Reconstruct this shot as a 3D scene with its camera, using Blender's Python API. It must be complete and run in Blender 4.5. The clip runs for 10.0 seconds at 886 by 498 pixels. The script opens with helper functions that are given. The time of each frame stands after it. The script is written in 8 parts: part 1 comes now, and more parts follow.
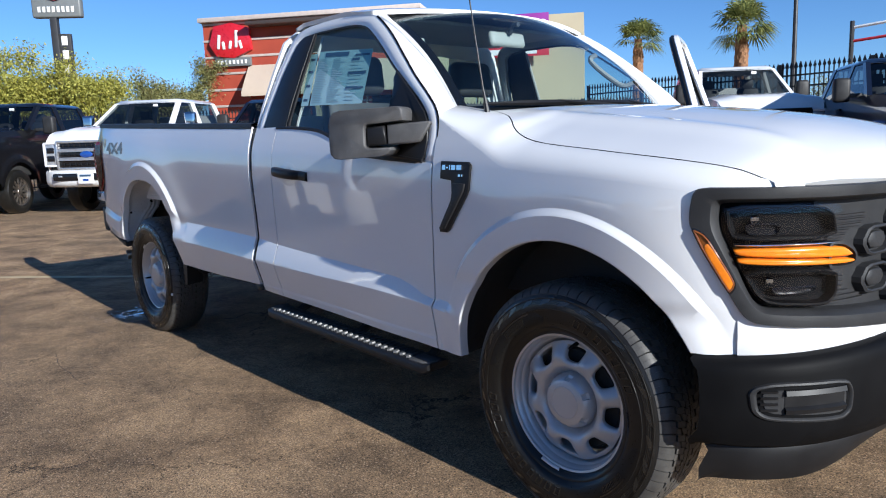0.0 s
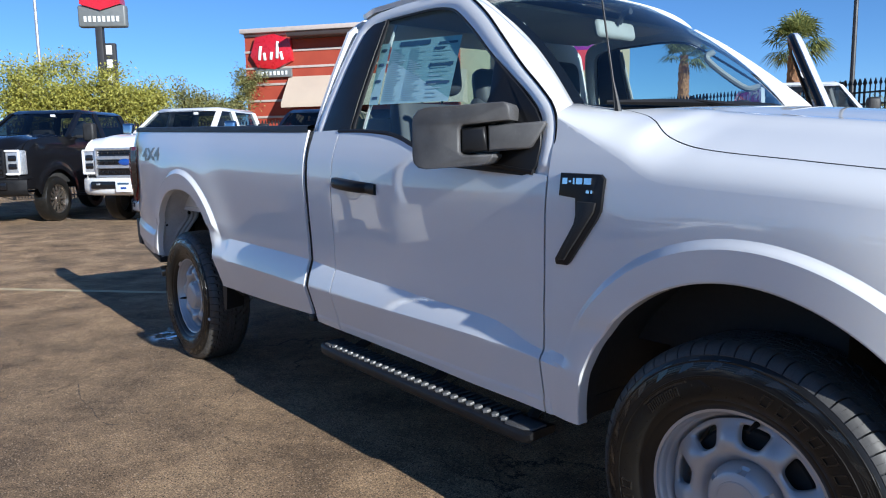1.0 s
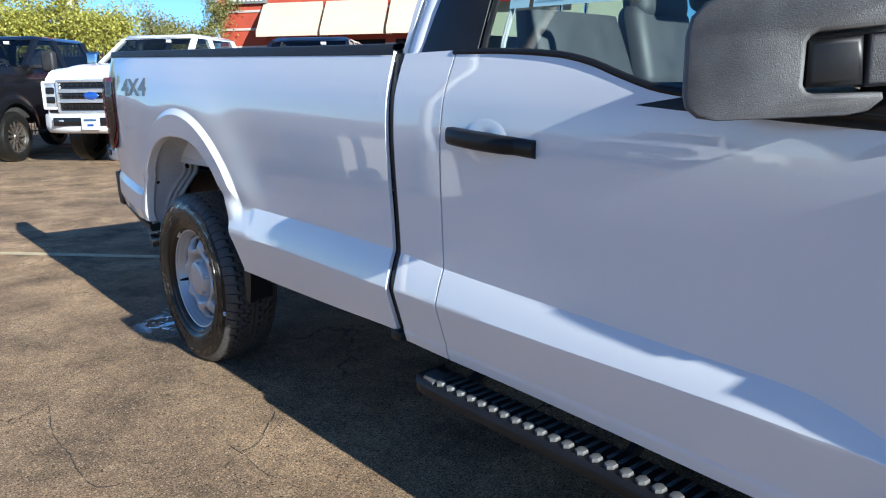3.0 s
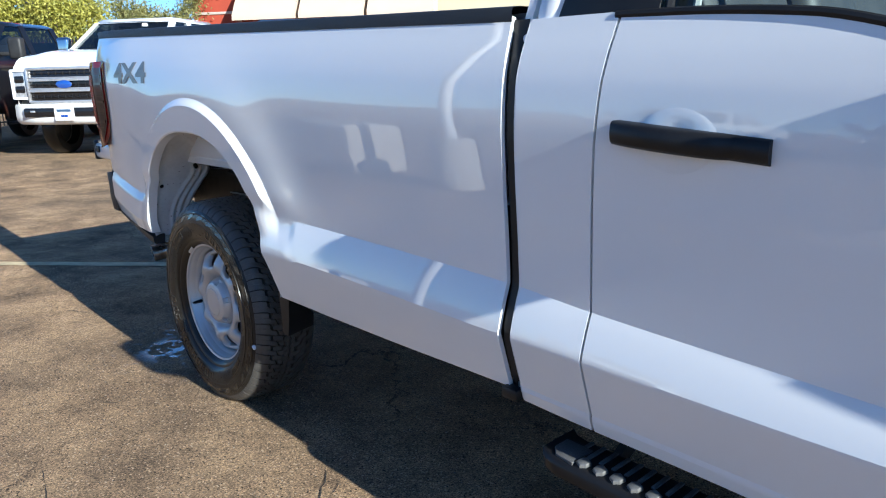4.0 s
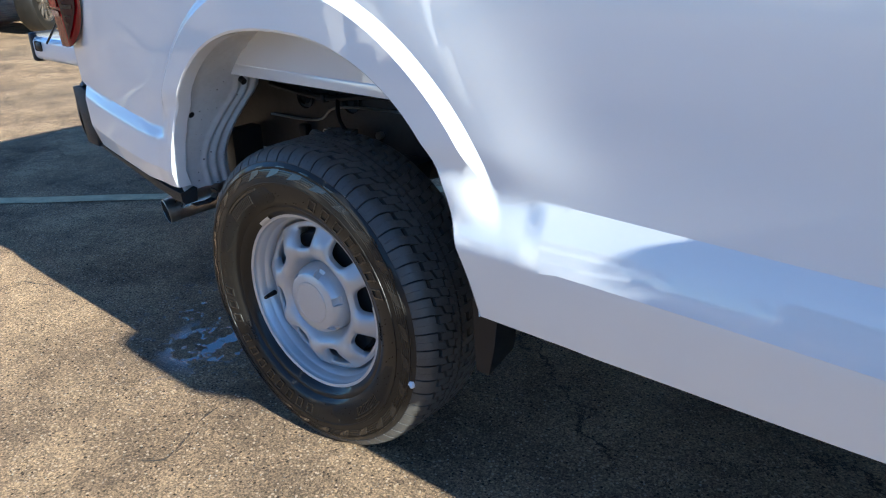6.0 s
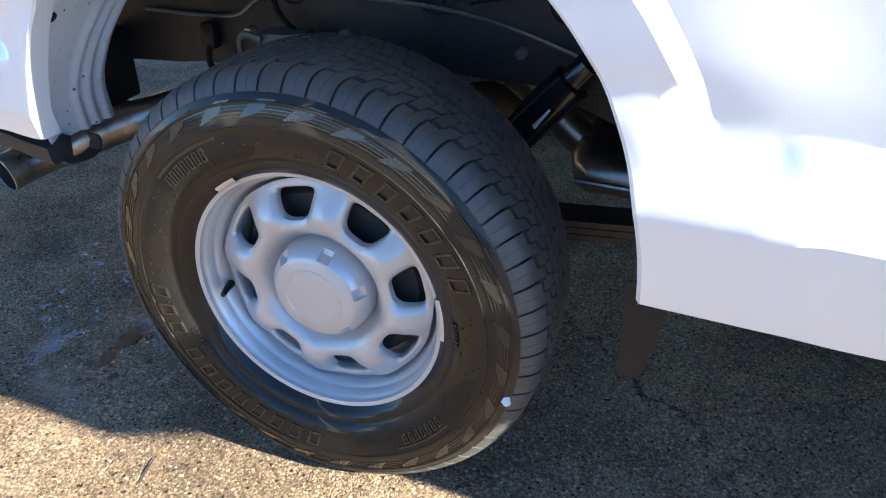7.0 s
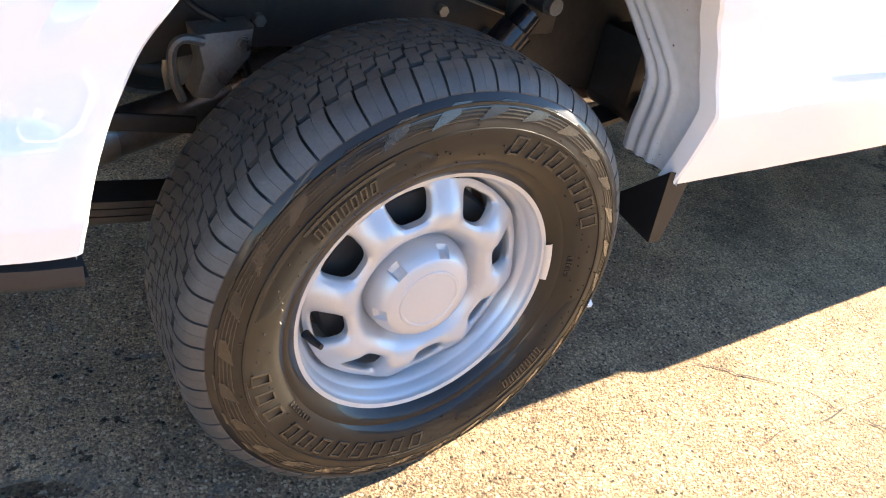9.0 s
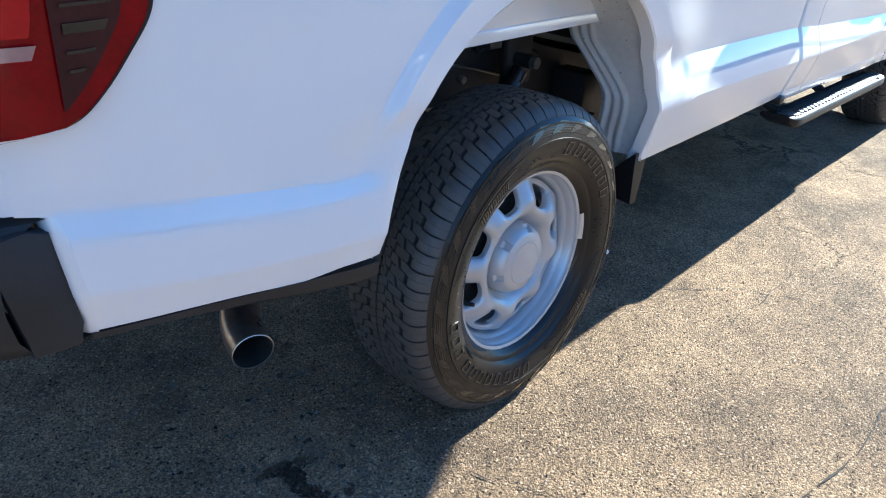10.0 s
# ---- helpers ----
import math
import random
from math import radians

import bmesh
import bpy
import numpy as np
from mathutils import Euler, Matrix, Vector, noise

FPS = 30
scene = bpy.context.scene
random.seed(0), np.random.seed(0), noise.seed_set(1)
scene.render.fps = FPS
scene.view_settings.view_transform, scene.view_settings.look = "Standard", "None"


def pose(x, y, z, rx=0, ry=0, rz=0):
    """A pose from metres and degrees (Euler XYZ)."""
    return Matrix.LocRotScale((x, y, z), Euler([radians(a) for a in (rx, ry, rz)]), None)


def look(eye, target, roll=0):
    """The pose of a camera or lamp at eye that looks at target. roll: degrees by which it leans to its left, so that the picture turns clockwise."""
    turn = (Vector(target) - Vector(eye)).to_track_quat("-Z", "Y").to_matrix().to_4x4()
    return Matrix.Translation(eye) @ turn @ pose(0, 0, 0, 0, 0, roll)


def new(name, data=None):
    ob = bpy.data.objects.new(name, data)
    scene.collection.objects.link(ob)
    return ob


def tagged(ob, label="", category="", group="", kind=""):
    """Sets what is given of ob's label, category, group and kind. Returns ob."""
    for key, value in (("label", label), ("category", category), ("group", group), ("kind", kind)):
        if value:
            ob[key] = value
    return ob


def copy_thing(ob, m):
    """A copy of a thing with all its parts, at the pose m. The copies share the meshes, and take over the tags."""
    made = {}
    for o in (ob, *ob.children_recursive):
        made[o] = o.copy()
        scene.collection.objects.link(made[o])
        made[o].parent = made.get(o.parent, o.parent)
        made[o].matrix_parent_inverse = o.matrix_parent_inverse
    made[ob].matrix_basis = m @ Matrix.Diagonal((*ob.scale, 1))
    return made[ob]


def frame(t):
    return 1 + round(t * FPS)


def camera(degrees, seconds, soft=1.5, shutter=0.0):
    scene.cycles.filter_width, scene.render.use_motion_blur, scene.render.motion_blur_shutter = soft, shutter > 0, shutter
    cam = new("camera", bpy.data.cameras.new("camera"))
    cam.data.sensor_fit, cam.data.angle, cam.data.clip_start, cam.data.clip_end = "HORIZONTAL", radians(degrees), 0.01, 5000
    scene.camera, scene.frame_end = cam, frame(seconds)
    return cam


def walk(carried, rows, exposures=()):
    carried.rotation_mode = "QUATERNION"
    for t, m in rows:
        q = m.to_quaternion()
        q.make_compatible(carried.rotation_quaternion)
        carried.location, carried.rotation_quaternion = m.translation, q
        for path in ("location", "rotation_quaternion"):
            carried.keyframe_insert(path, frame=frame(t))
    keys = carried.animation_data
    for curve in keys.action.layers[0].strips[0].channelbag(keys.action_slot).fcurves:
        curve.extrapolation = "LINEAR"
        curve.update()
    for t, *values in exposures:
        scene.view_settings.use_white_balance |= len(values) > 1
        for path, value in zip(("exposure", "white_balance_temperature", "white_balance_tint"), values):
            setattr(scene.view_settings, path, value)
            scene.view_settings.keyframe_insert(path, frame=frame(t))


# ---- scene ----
cam = camera(62.5, 10.0, 1.1)
PATH = [
    (0, (5.067, -2.77, 1.258), (3.586, -1.46, 0.958), -1.9),
    (0.5, (4.78, -2.684, 1.226), (3.254, -1.424, 0.94), -1.8),
    (1, (4.454, -2.552, 1.233), (2.913, -1.303, 0.975), -0.9),
    (1.5, (4.124, -2.513, 1.213), (2.608, -1.24, 0.927), 0.9),
    (2, (3.841, -2.483, 1.211), (2.402, -1.133, 0.883), 0.3),
    (2.5, (3.516, -2.361, 1.216), (2.049, -1.062, 0.817), -0.5),
    (2.7, (3.402, -2.308, 1.235), (1.924, -1.027, 0.818), -0.5),
    (3.8, (2.783, -2.192, 1.25), (1.351, -0.875, 0.785), -1.2),
    (4, (2.611, -2.151, 1.242), (1.185, -0.832, 0.766), -1.5),
    (4.5, (2.297, -2.103, 1.252), (0.861, -0.812, 0.733), -2.0),
    (5, (1.951, -2.099, 1.246), (0.594, -0.768, 0.626), -1.5),
    (5.5, (1.631, -2.073, 1.235), (0.399, -0.662, 0.535), -0.9),
    (6, (1.283, -2.013, 1.231), (0.125, -0.59, 0.433), -1.1),
    (6.2, (1.154, -1.99, 1.209), (0.049, -0.56, 0.354), -0.6),
    (7.3, (0.319, -1.749, 1.101), (-0.041, -0.168, -0.07), 2.0),
    (7.5, (0.183, -1.72, 1.098), (-0.048, -0.157, -0.128), 3.1),
    (8, (-0.125, -1.728, 1.081), (0.129, -0.127, -0.091), 10.8),
    (8.5, (-0.343, -1.702, 1.085), (0.271, -0.182, -0.06), 10.3),
    (9, (-0.56, -1.717, 1.106), (0.444, -0.385, 0.003), 10.7),
    (9.5, (-0.913, -1.845, 1.152), (0.344, -0.656, 0.148), 9.7),
    (10, (-1.303, -1.859, 1.23), (0.019, -0.677, 0.304), 2.6),
]
EXPOSURES = [(0, 0.88, 5250, 9), (1, 0.92, 5170, 8), (1.5, 1.20, 5160, 8), (2, 1.36, 5230, 7), (2.7, 1.42, 5180, 5), (3.8, 1.47, 5220, 4), (4.5, 1.56, 5190, 3), (5.5, 1.82, 5090, 1), (6.2, 2.06, 5270, 2), (7.3, 3.1, 5750, 3), (7.5, 3.3, 5900, 3), (8, 4.15, 6760, 2), (8.6, 4.22, 7930, 7), (9, 3.48, 6800, 9), (9.5, 2.78, 5540, 2), (10, 2.32, 5100, 1)]
walk(cam, [(t, look(eye, target, roll)) for t, eye, target, roll in PATH], EXPOSURES)

# ---- light ----
SUN_EL, SUN_AZ = radians(21.3), radians(-1.6)   # azimuth from +x towards +y
sun_way = Vector((math.cos(SUN_EL) * math.cos(SUN_AZ), math.cos(SUN_EL) * math.sin(SUN_AZ), math.sin(SUN_EL)))
world = bpy.data.worlds.new("sky")
scene.world = world
world.use_nodes = True
wn = world.node_tree.nodes
sky = wn.new("ShaderNodeTexSky")
sky.sky_type, sky.sun_disc = "NISHITA", False
sky.sun_elevation, sky.sun_rotation = SUN_EL, math.pi / 2 - SUN_AZ
sky.altitude, sky.air_density, sky.dust_density, sky.ozone_density = 2200, 1.0, 0.0, 4.5
wn["Background"].inputs["Strength"].default_value = 0.062
world.node_tree.links.new(sky.outputs[0], wn["Background"].inputs["Color"])
sun = new("sun", bpy.data.lights.new("sun", "SUN"))
sun.data.energy, sun.data.angle, sun.data.color = 4.6, radians(0.53), (1.0, 0.87, 0.69)
sun.matrix_world = look((40, -2, 18), Vector((40, -2, 18)) - sun_way)
import collections


# ---- materials ----
def nodes_of(name):
    m = bpy.data.materials.new(name)
    m.use_nodes = True
    return m, m.node_tree.nodes, m.node_tree.links, m.node_tree.nodes["Principled BSDF"]


def noise_node(nt, scale, detail=4, rough=0.55, vec=None, kind="OBJECT"):
    n = nt.nodes.new("ShaderNodeTexNoise")
    n.inputs["Scale"].default_value, n.inputs["Detail"].default_value, n.inputs["Roughness"].default_value = scale, detail, rough
    if vec is None:
        co = nt.nodes.new("ShaderNodeTexCoord")
        vec = co.outputs["Object" if kind == "OBJECT" else "Generated"]
    nt.links.new(vec, n.inputs["Vector"])
    return n.outputs["Fac"]


def ramp_node(nt, fac, stops):
    r = nt.nodes.new("ShaderNodeValToRGB")
    r.color_ramp.elements[0].position, r.color_ramp.elements[0].color = stops[0][0], (*stops[0][1], 1)
    r.color_ramp.elements[1].position, r.color_ramp.elements[1].color = stops[-1][0], (*stops[-1][1], 1)
    for p, c in stops[1:-1]:
        r.color_ramp.elements.new(p).color = (*c, 1)
    nt.links.new(fac, r.inputs["Fac"])
    return r.outputs["Color"]


def mix_col(nt, fac, a, b, mode="MIX"):
    m = nt.nodes.new("ShaderNodeMix")
    m.data_type, m.blend_type = "RGBA", mode
    for sock, v in ((m.inputs["Factor"], fac), (m.inputs["A"], a), (m.inputs["B"], b)):
        if isinstance(v, bpy.types.NodeSocket):
            nt.links.new(v, sock)
        else:
            sock.default_value = v if isinstance(v, float) else (*v, 1)
    return m.outputs["Result"]


def calc(nt, op, a, b=0.0, clamp=False):
    m = nt.nodes.new("ShaderNodeMath")
    m.operation, m.use_clamp = op, clamp
    for sock, v in zip(m.inputs, (a, b)):
        if isinstance(v, bpy.types.NodeSocket):
            nt.links.new(v, sock)
        else:
            sock.default_value = v
    return m.outputs[0]


def bump_node(nt, height, strength, distance, bsdf):
    b = nt.nodes.new("ShaderNodeBump")
    b.inputs["Strength"].default_value, b.inputs["Distance"].default_value = strength, distance
    nt.links.new(height, b.inputs["Height"])
    nt.links.new(b.outputs[0], bsdf.inputs["Normal"])
    return b


def stuff_mat(name, col, col2=None, rough=0.5, metal=0.0, scale=6.0, fine=120.0, bump=0.0, coat=0.0, coat_rough=0.04, spec=0.5, rough_var=0.12, dist=0.002):
    """A surface with colour and gloss that vary at two scales, and fine relief."""
    m, n, l, p = nodes_of(name)
    nt = m.node_tree
    big, small = noise_node(nt, scale), noise_node(nt, fine, 3)
    both = calc(nt, "ADD", calc(nt, "MULTIPLY", big, 0.65), calc(nt, "MULTIPLY", small, 0.35))
    c2 = col2 or tuple(v * 0.82 for v in col)
    l.new(ramp_node(nt, both, [(0.32, c2), (0.62, col)]), p.inputs["Base Color"])
    l.new(calc(nt, "ADD", calc(nt, "MULTIPLY", calc(nt, "SUBTRACT", big, 0.5), rough_var * 2), rough, True), p.inputs["Roughness"])
    p.inputs["Metallic"].default_value, p.inputs["Specular IOR Level"].default_value = metal, spec
    p.inputs["Coat Weight"].default_value, p.inputs["Coat Roughness"].default_value = coat, coat_rough
    if bump:
        bump_node(nt, small, bump, dist, p)
    return m


def paint_mat(name, col, rough=0.5, flake=0.0, dusty=0.06, ior=1.72):
    m, n, l, p = nodes_of(name)
    nt = m.node_tree
    dust = noise_node(nt, 2.3, 5)
    l.new(mix_col(nt, calc(nt, "MULTIPLY", dust, dusty), col, (0.45, 0.42, 0.38)), p.inputs["Base Color"])
    p.inputs["Roughness"].default_value, p.inputs["Metallic"].default_value = rough, flake
    p.inputs["Coat Weight"].default_value, p.inputs["Coat IOR"].default_value = 1.0, ior
    l.new(calc(nt, "ADD", calc(nt, "MULTIPLY", noise_node(nt, 7.0, 4), 0.006), 0.0), p.inputs["Coat Roughness"])
    p.inputs["Specular IOR Level"].default_value = 0.15
    peel = noise_node(nt, 150.0, 2)
    b = n.new("ShaderNodeBump")
    b.inputs["Strength"].default_value, b.inputs["Distance"].default_value = 0.008, 0.001
    l.new(peel, b.inputs["Height"])
    l.new(b.outputs[0], p.inputs["Coat Normal"])
    return m


def glass_mat(name, tint, rough=0.0, gloss=1.0):
    m, n, l, p = nodes_of(name)
    n.remove(p)
    out = n["Material Output"]
    tr, gl, mx, fr = n.new("ShaderNodeBsdfTransparent"), n.new("ShaderNodeBsdfGlossy"), n.new("ShaderNodeMixShader"), n.new("ShaderNodeLayerWeight")
    tr.inputs[0].default_value, gl.inputs["Roughness"].default_value = (*tint, 1), rough
    gl.inputs[0].default_value = (gloss, gloss, gloss, 1)
    l.new(calc(m.node_tree, "ADD", calc(m.node_tree, "MULTIPLY", calc(m.node_tree, "POWER", fr.outputs["Facing"], 5.0), 0.9), 0.06, True), mx.inputs[0])
    l.new(tr.outputs[0], mx.inputs[1])
    l.new(gl.outputs[0], mx.inputs[2])
    l.new(mx.outputs[0], out.inputs[0])
    return m


def asphalt_mat():
    m, n, l, p = nodes_of("old_asphalt")
    nt = m.node_tree
    co = n.new("ShaderNodeTexCoord").outputs["Object"]
    big, mid = noise_node(nt, 0.22, 5, 0.6, co), noise_node(nt, 2.2, 6, 0.62, co)
    grit, sand = noise_node(nt, 150.0, 4, 0.65, co), noise_node(nt, 340.0, 3, 0.6, co)
    patch = noise_node(nt, 14.0, 5, 0.65, co)

    def stones(scale):
        v = n.new("ShaderNodeTexVoronoi")
        v.inputs["Scale"].default_value = scale
        l.new(co, v.inputs["Vector"])
        return v
    small, coarse = stones(230.0), stones(95.0)
    base = ramp_node(nt, mid, [(0.34, (0.130, 0.102, 0.074)), (0.47, (0.250, 0.194, 0.136)), (0.64, (0.405, 0.322, 0.226))])
    base = mix_col(nt, calc(nt, "MULTIPLY", ramp_node(nt, big, [(0.42, (0, 0, 0)), (0.62, (1, 1, 1))]), 0.5), base, (0.140, 0.122, 0.102))
    base = mix_col(nt, 0.55, base, ramp_node(nt, patch, [(0.30, (0.62, 0.62, 0.62)), (0.70, (1.35, 1.33, 1.28))]), "MULTIPLY")
    base = mix_col(nt, 0.92, base, ramp_node(nt, small.outputs["Color"], [(0.10, (0.40, 0.40, 0.40)), (0.5, (0.95, 0.93, 0.90)), (0.95, (1.8, 1.7, 1.5))]), "MULTIPLY")
    base = mix_col(nt, 0.75, base, ramp_node(nt, grit, [(0.34, (0.35, 0.34, 0.33)), (0.55, (1.0, 1.0, 1.0)), (0.72, (1.5, 1.45, 1.35))]), "MULTIPLY")
    pale = calc(nt, "MULTIPLY", calc(nt, "GREATER_THAN", coarse.outputs["Color"], 0.70), calc(nt, "LESS_THAN", coarse.outputs["Distance"], 0.34))
    base = mix_col(nt, calc(nt, "MULTIPLY", pale, 0.55), base, (0.50, 0.43, 0.34))
    pits = stones(62.0)
    hole_at = calc(nt, "MULTIPLY", calc(nt, "GREATER_THAN", pits.outputs["Color"], 0.60), calc(nt, "LESS_THAN", pits.outputs["Distance"], 0.22))
    base = mix_col(nt, calc(nt, "MULTIPLY", hole_at, 0.9), base, (0.018, 0.016, 0.014))
    # hairline cracks: the edges of wandering cells, broken up
    bend = n.new("ShaderNodeTexNoise")
    bend.inputs["Scale"].default_value, bend.inputs["Detail"].default_value, bend.inputs["Roughness"].default_value = 1.7, 10, 0.68
    l.new(co, bend.inputs["Vector"])
    way = n.new("ShaderNodeVectorMath")
    way.operation = "MULTIPLY_ADD"
    l.new(bend.outputs["Color"], way.inputs[0])
    way.inputs[1].default_value = (1.0, 1.0, 0)
    l.new(co, way.inputs[2])
    flat = n.new("ShaderNodeVectorMath")
    flat.operation = "MULTIPLY"
    l.new(way.outputs[0], flat.inputs[0])
    flat.inputs[1].default_value = (1, 1, 0)
    cells = n.new("ShaderNodeTexVoronoi")
    cells.feature = "DISTANCE_TO_EDGE"
    cells.inputs["Scale"].default_value = 1.25
    l.new(flat.outputs[0], cells.inputs["Vector"])
    wide = calc(nt, "MULTIPLY", calc(nt, "SUBTRACT", noise_node(nt, 1.1, 4, 0.6, co), 0.49, True), 0.040)
    crack = calc(nt, "LESS_THAN", cells.outputs["Distance"], wide)
    soft = calc(nt, "SUBTRACT", 1.0, calc(nt, "DIVIDE", cells.outputs["Distance"], calc(nt, "ADD", calc(nt, "MULTIPLY", wide, 4.0), 0.001)), True)
    base = mix_col(nt, calc(nt, "MULTIPLY", soft, 0.50), base, (0.06, 0.050, 0.042))
    base = mix_col(nt, calc(nt, "MULTIPLY", crack, 0.90), base, (0.030, 0.026, 0.022))
    base = mix_col(nt, 1.0, base, (1.22, 1.08, 0.93), "MULTIPLY")
    # water dripped from the truck
    def round_place(x, y, r0, r1):
        d = n.new("ShaderNodeVectorMath")
        d.operation = "DISTANCE"
        l.new(co, d.inputs[0])
        d.inputs[1].default_value = (x, y, 0)
        return ramp_node(nt, d.outputs["Value"], [(r0, (1, 1, 1)), (r1, (0, 0, 0))])
    drops = ramp_node(nt, noise_node(nt, 26.0, 5, 0.6, co), [(0.585, (0, 0, 0)), (0.62, (1, 1, 1))])
    pool = ramp_node(nt, noise_node(nt, 11.0, 6, 0.62, co), [(0.50, (0, 0, 0)), (0.53, (1, 1, 1))])
    wet = calc(nt, "MAXIMUM", calc(nt, "MULTIPLY", drops, round_place(-0.62, -0.68, 0.20, 0.55)), calc(nt, "MULTIPLY", pool, round_place(-0.63, -0.88, 0.10, 0.20)), True)
    base = mix_col(nt, calc(nt, "MULTIPLY", wet, 0.78), base, (0.016, 0.015, 0.014))
    l.new(base, p.inputs["Base Color"])
    dry = calc(nt, "SUBTRACT", 1.0, wet)
    l.new(calc(nt, "ADD", calc(nt, "MULTIPLY", dry, 0.88), 0.04), p.inputs["Roughness"])
    l.new(calc(nt, "ADD", calc(nt, "MULTIPLY", wet, 0.8), 0.2), p.inputs["Specular IOR Level"])
    h = calc(nt, "ADD", calc(nt, "MULTIPLY", small.outputs["Distance"], -0.35), calc(nt, "MULTIPLY", grit, 1.0))
    h = calc(nt, "ADD", h, calc(nt, "MULTIPLY", sand, 0.25))
    h = calc(nt, "SUBTRACT", h, calc(nt, "MULTIPLY", soft, 0.6))
    h = calc(nt, "ADD", h, calc(nt, "MULTIPLY", patch, 0.7))
    h = calc(nt, "SUBTRACT", h, calc(nt, "MULTIPLY", hole_at, 0.8))
    h = calc(nt, "MULTIPLY", h, calc(nt, "ADD", calc(nt, "MULTIPLY", dry, 0.98), 0.02))
    bump_node(nt, h, 0.90, 0.0055, p)
    l.new(calc(nt, "MULTIPLY", wet, 0.85), p.inputs["Coat Weight"])
    p.inputs["Coat Roughness"].default_value, p.inputs["Coat IOR"].default_value = 0.03, 1.6
    return m


M_PAINT = paint_mat("white_car_paint", (0.77, 0.77, 0.77))
def speckled(m, scale, share, col):
    """Small dots of the given colour over a material: dark spatters or paler specks."""
    nt, n = m.node_tree, m.node_tree.nodes
    p = n["Principled BSDF"]
    was = p.inputs["Base Color"].links[0].from_socket
    v = n.new("ShaderNodeTexVoronoi")
    v.inputs["Scale"].default_value = scale
    nt.links.new(n.new("ShaderNodeTexCoord").outputs["Object"], v.inputs["Vector"])
    sp = n.new("ShaderNodeSeparateColor")
    nt.links.new(v.outputs["Color"], sp.inputs[0])
    dot = calc(nt, "MULTIPLY", calc(nt, "LESS_THAN", v.outputs["Distance"], calc(nt, "MULTIPLY", sp.outputs[1], 0.22)), calc(nt, "LESS_THAN", sp.outputs[0], share))
    nt.links.new(mix_col(nt, calc(nt, "MULTIPLY", dot, 0.85), was, col), p.inputs["Base Color"])
    return m


M_INNERW = stuff_mat("primer_white_wheelhouse", (0.62, 0.62, 0.61), (0.50, 0.49, 0.47), 0.55, scale=5, fine=60)
speckled(M_INNERW, 70.0, 0.30, (0.03, 0.03, 0.03))
M_BLACK = stuff_mat("grained_black_plastic", (0.028, 0.028, 0.029), (0.016, 0.016, 0.017), 0.50, scale=9, fine=520, bump=0.7, dist=0.0007, spec=0.32)
M_MIRROR = stuff_mat("coarse_grained_mirror_plastic", (0.092, 0.091, 0.091), (0.055, 0.052, 0.052), 0.5, scale=14, fine=480, bump=1.0, dist=0.0010)
# specks paler than the grained plastic
speckled(M_MIRROR, 300.0, 0.40, (0.19, 0.19, 0.19))
M_SATIN = stuff_mat("satin_black", (0.012, 0.012, 0.013), (0.007, 0.007, 0.008), 0.42, scale=9, fine=300, spec=0.3)
M_GLOSSB = stuff_mat("gloss_black", (0.010, 0.010, 0.012), None, 0.16, scale=4, rough_var=0.05)
M_BUMPER = stuff_mat("moulded_black_bumper_plastic", (0.0055, 0.0055, 0.006), (0.004, 0.004, 0.0045), 0.55, scale=9, fine=420, bump=0.4, dist=0.0006, spec=0.08)
M_VOID = stuff_mat("matt_black_lamp_inside", (0.004, 0.004, 0.005), None, 0.6, spec=0.06)
M_DARK = stuff_mat("dark_underbody", (0.028, 0.027, 0.026), (0.016, 0.016, 0.016), 0.7, scale=7, fine=60, bump=0.2)
M_FRAME = stuff_mat("wax_coated_frame_steel", (0.022, 0.021, 0.020), (0.042, 0.036, 0.030), 0.46, scale=14, fine=80, bump=0.25, spec=0.4)
M_STEEL = stuff_mat("bare_exhaust_steel", (0.42, 0.38, 0.33), (0.22, 0.18, 0.15), 0.30, 0.9, scale=9, fine=60)
M_RIM = stuff_mat("silver_wheel_paint", (0.52, 0.525, 0.535), (0.47, 0.475, 0.48), 0.37, 0.40, scale=5, fine=400, coat=0.35, coat_rough=0.15, rough_var=0.05)
M_RUBBER = stuff_mat("dressed_tyre_rubber", (0.013, 0.012, 0.011), (0.008, 0.008, 0.007), 0.42, scale=11, fine=420, bump=0.12, dist=0.0004, coat=0.36, coat_rough=0.07, rough_var=0.25, spec=0.2)
M_PANEL = stuff_mat("grained_sidewall_panel", (0.010, 0.010, 0.009), (0.007, 0.007, 0.006), 0.55, scale=14, fine=600, bump=0.4, dist=0.0005, coat=0.15, coat_rough=0.25, spec=0.25)
M_MARK = stuff_mat("polished_sidewall_mark", (0.020, 0.019, 0.017), (0.013, 0.012, 0.011), 0.20, scale=20, fine=300, coat=0.55, coat_rough=0.10, rough_var=0.1, spec=0.3)
# tread tops paler for dust and sky light, grooves darkened for their shade
M_TREAD = stuff_mat("dusty_skylit_tread_rubber", (0.070, 0.067, 0.062), (0.042, 0.040, 0.037), 0.5, scale=18, fine=200, bump=0.2)
M_GROOVE = stuff_mat("dull_shaded_groove_rubber", (0.010, 0.010, 0.009), None, 0.85)
M_CHROME = stuff_mat("chrome", (0.72, 0.73, 0.75), None, 0.08, 1.0, rough_var=0.03)
M_CAST = stuff_mat("grey_cast_iron", (0.17, 0.165, 0.155), (0.10, 0.095, 0.085), 0.5, 0.5, scale=18, fine=160, bump=0.3)
M_ZINC = stuff_mat("zinc_bolt", (0.52, 0.50, 0.45), (0.35, 0.33, 0.28), 0.35, 0.9)
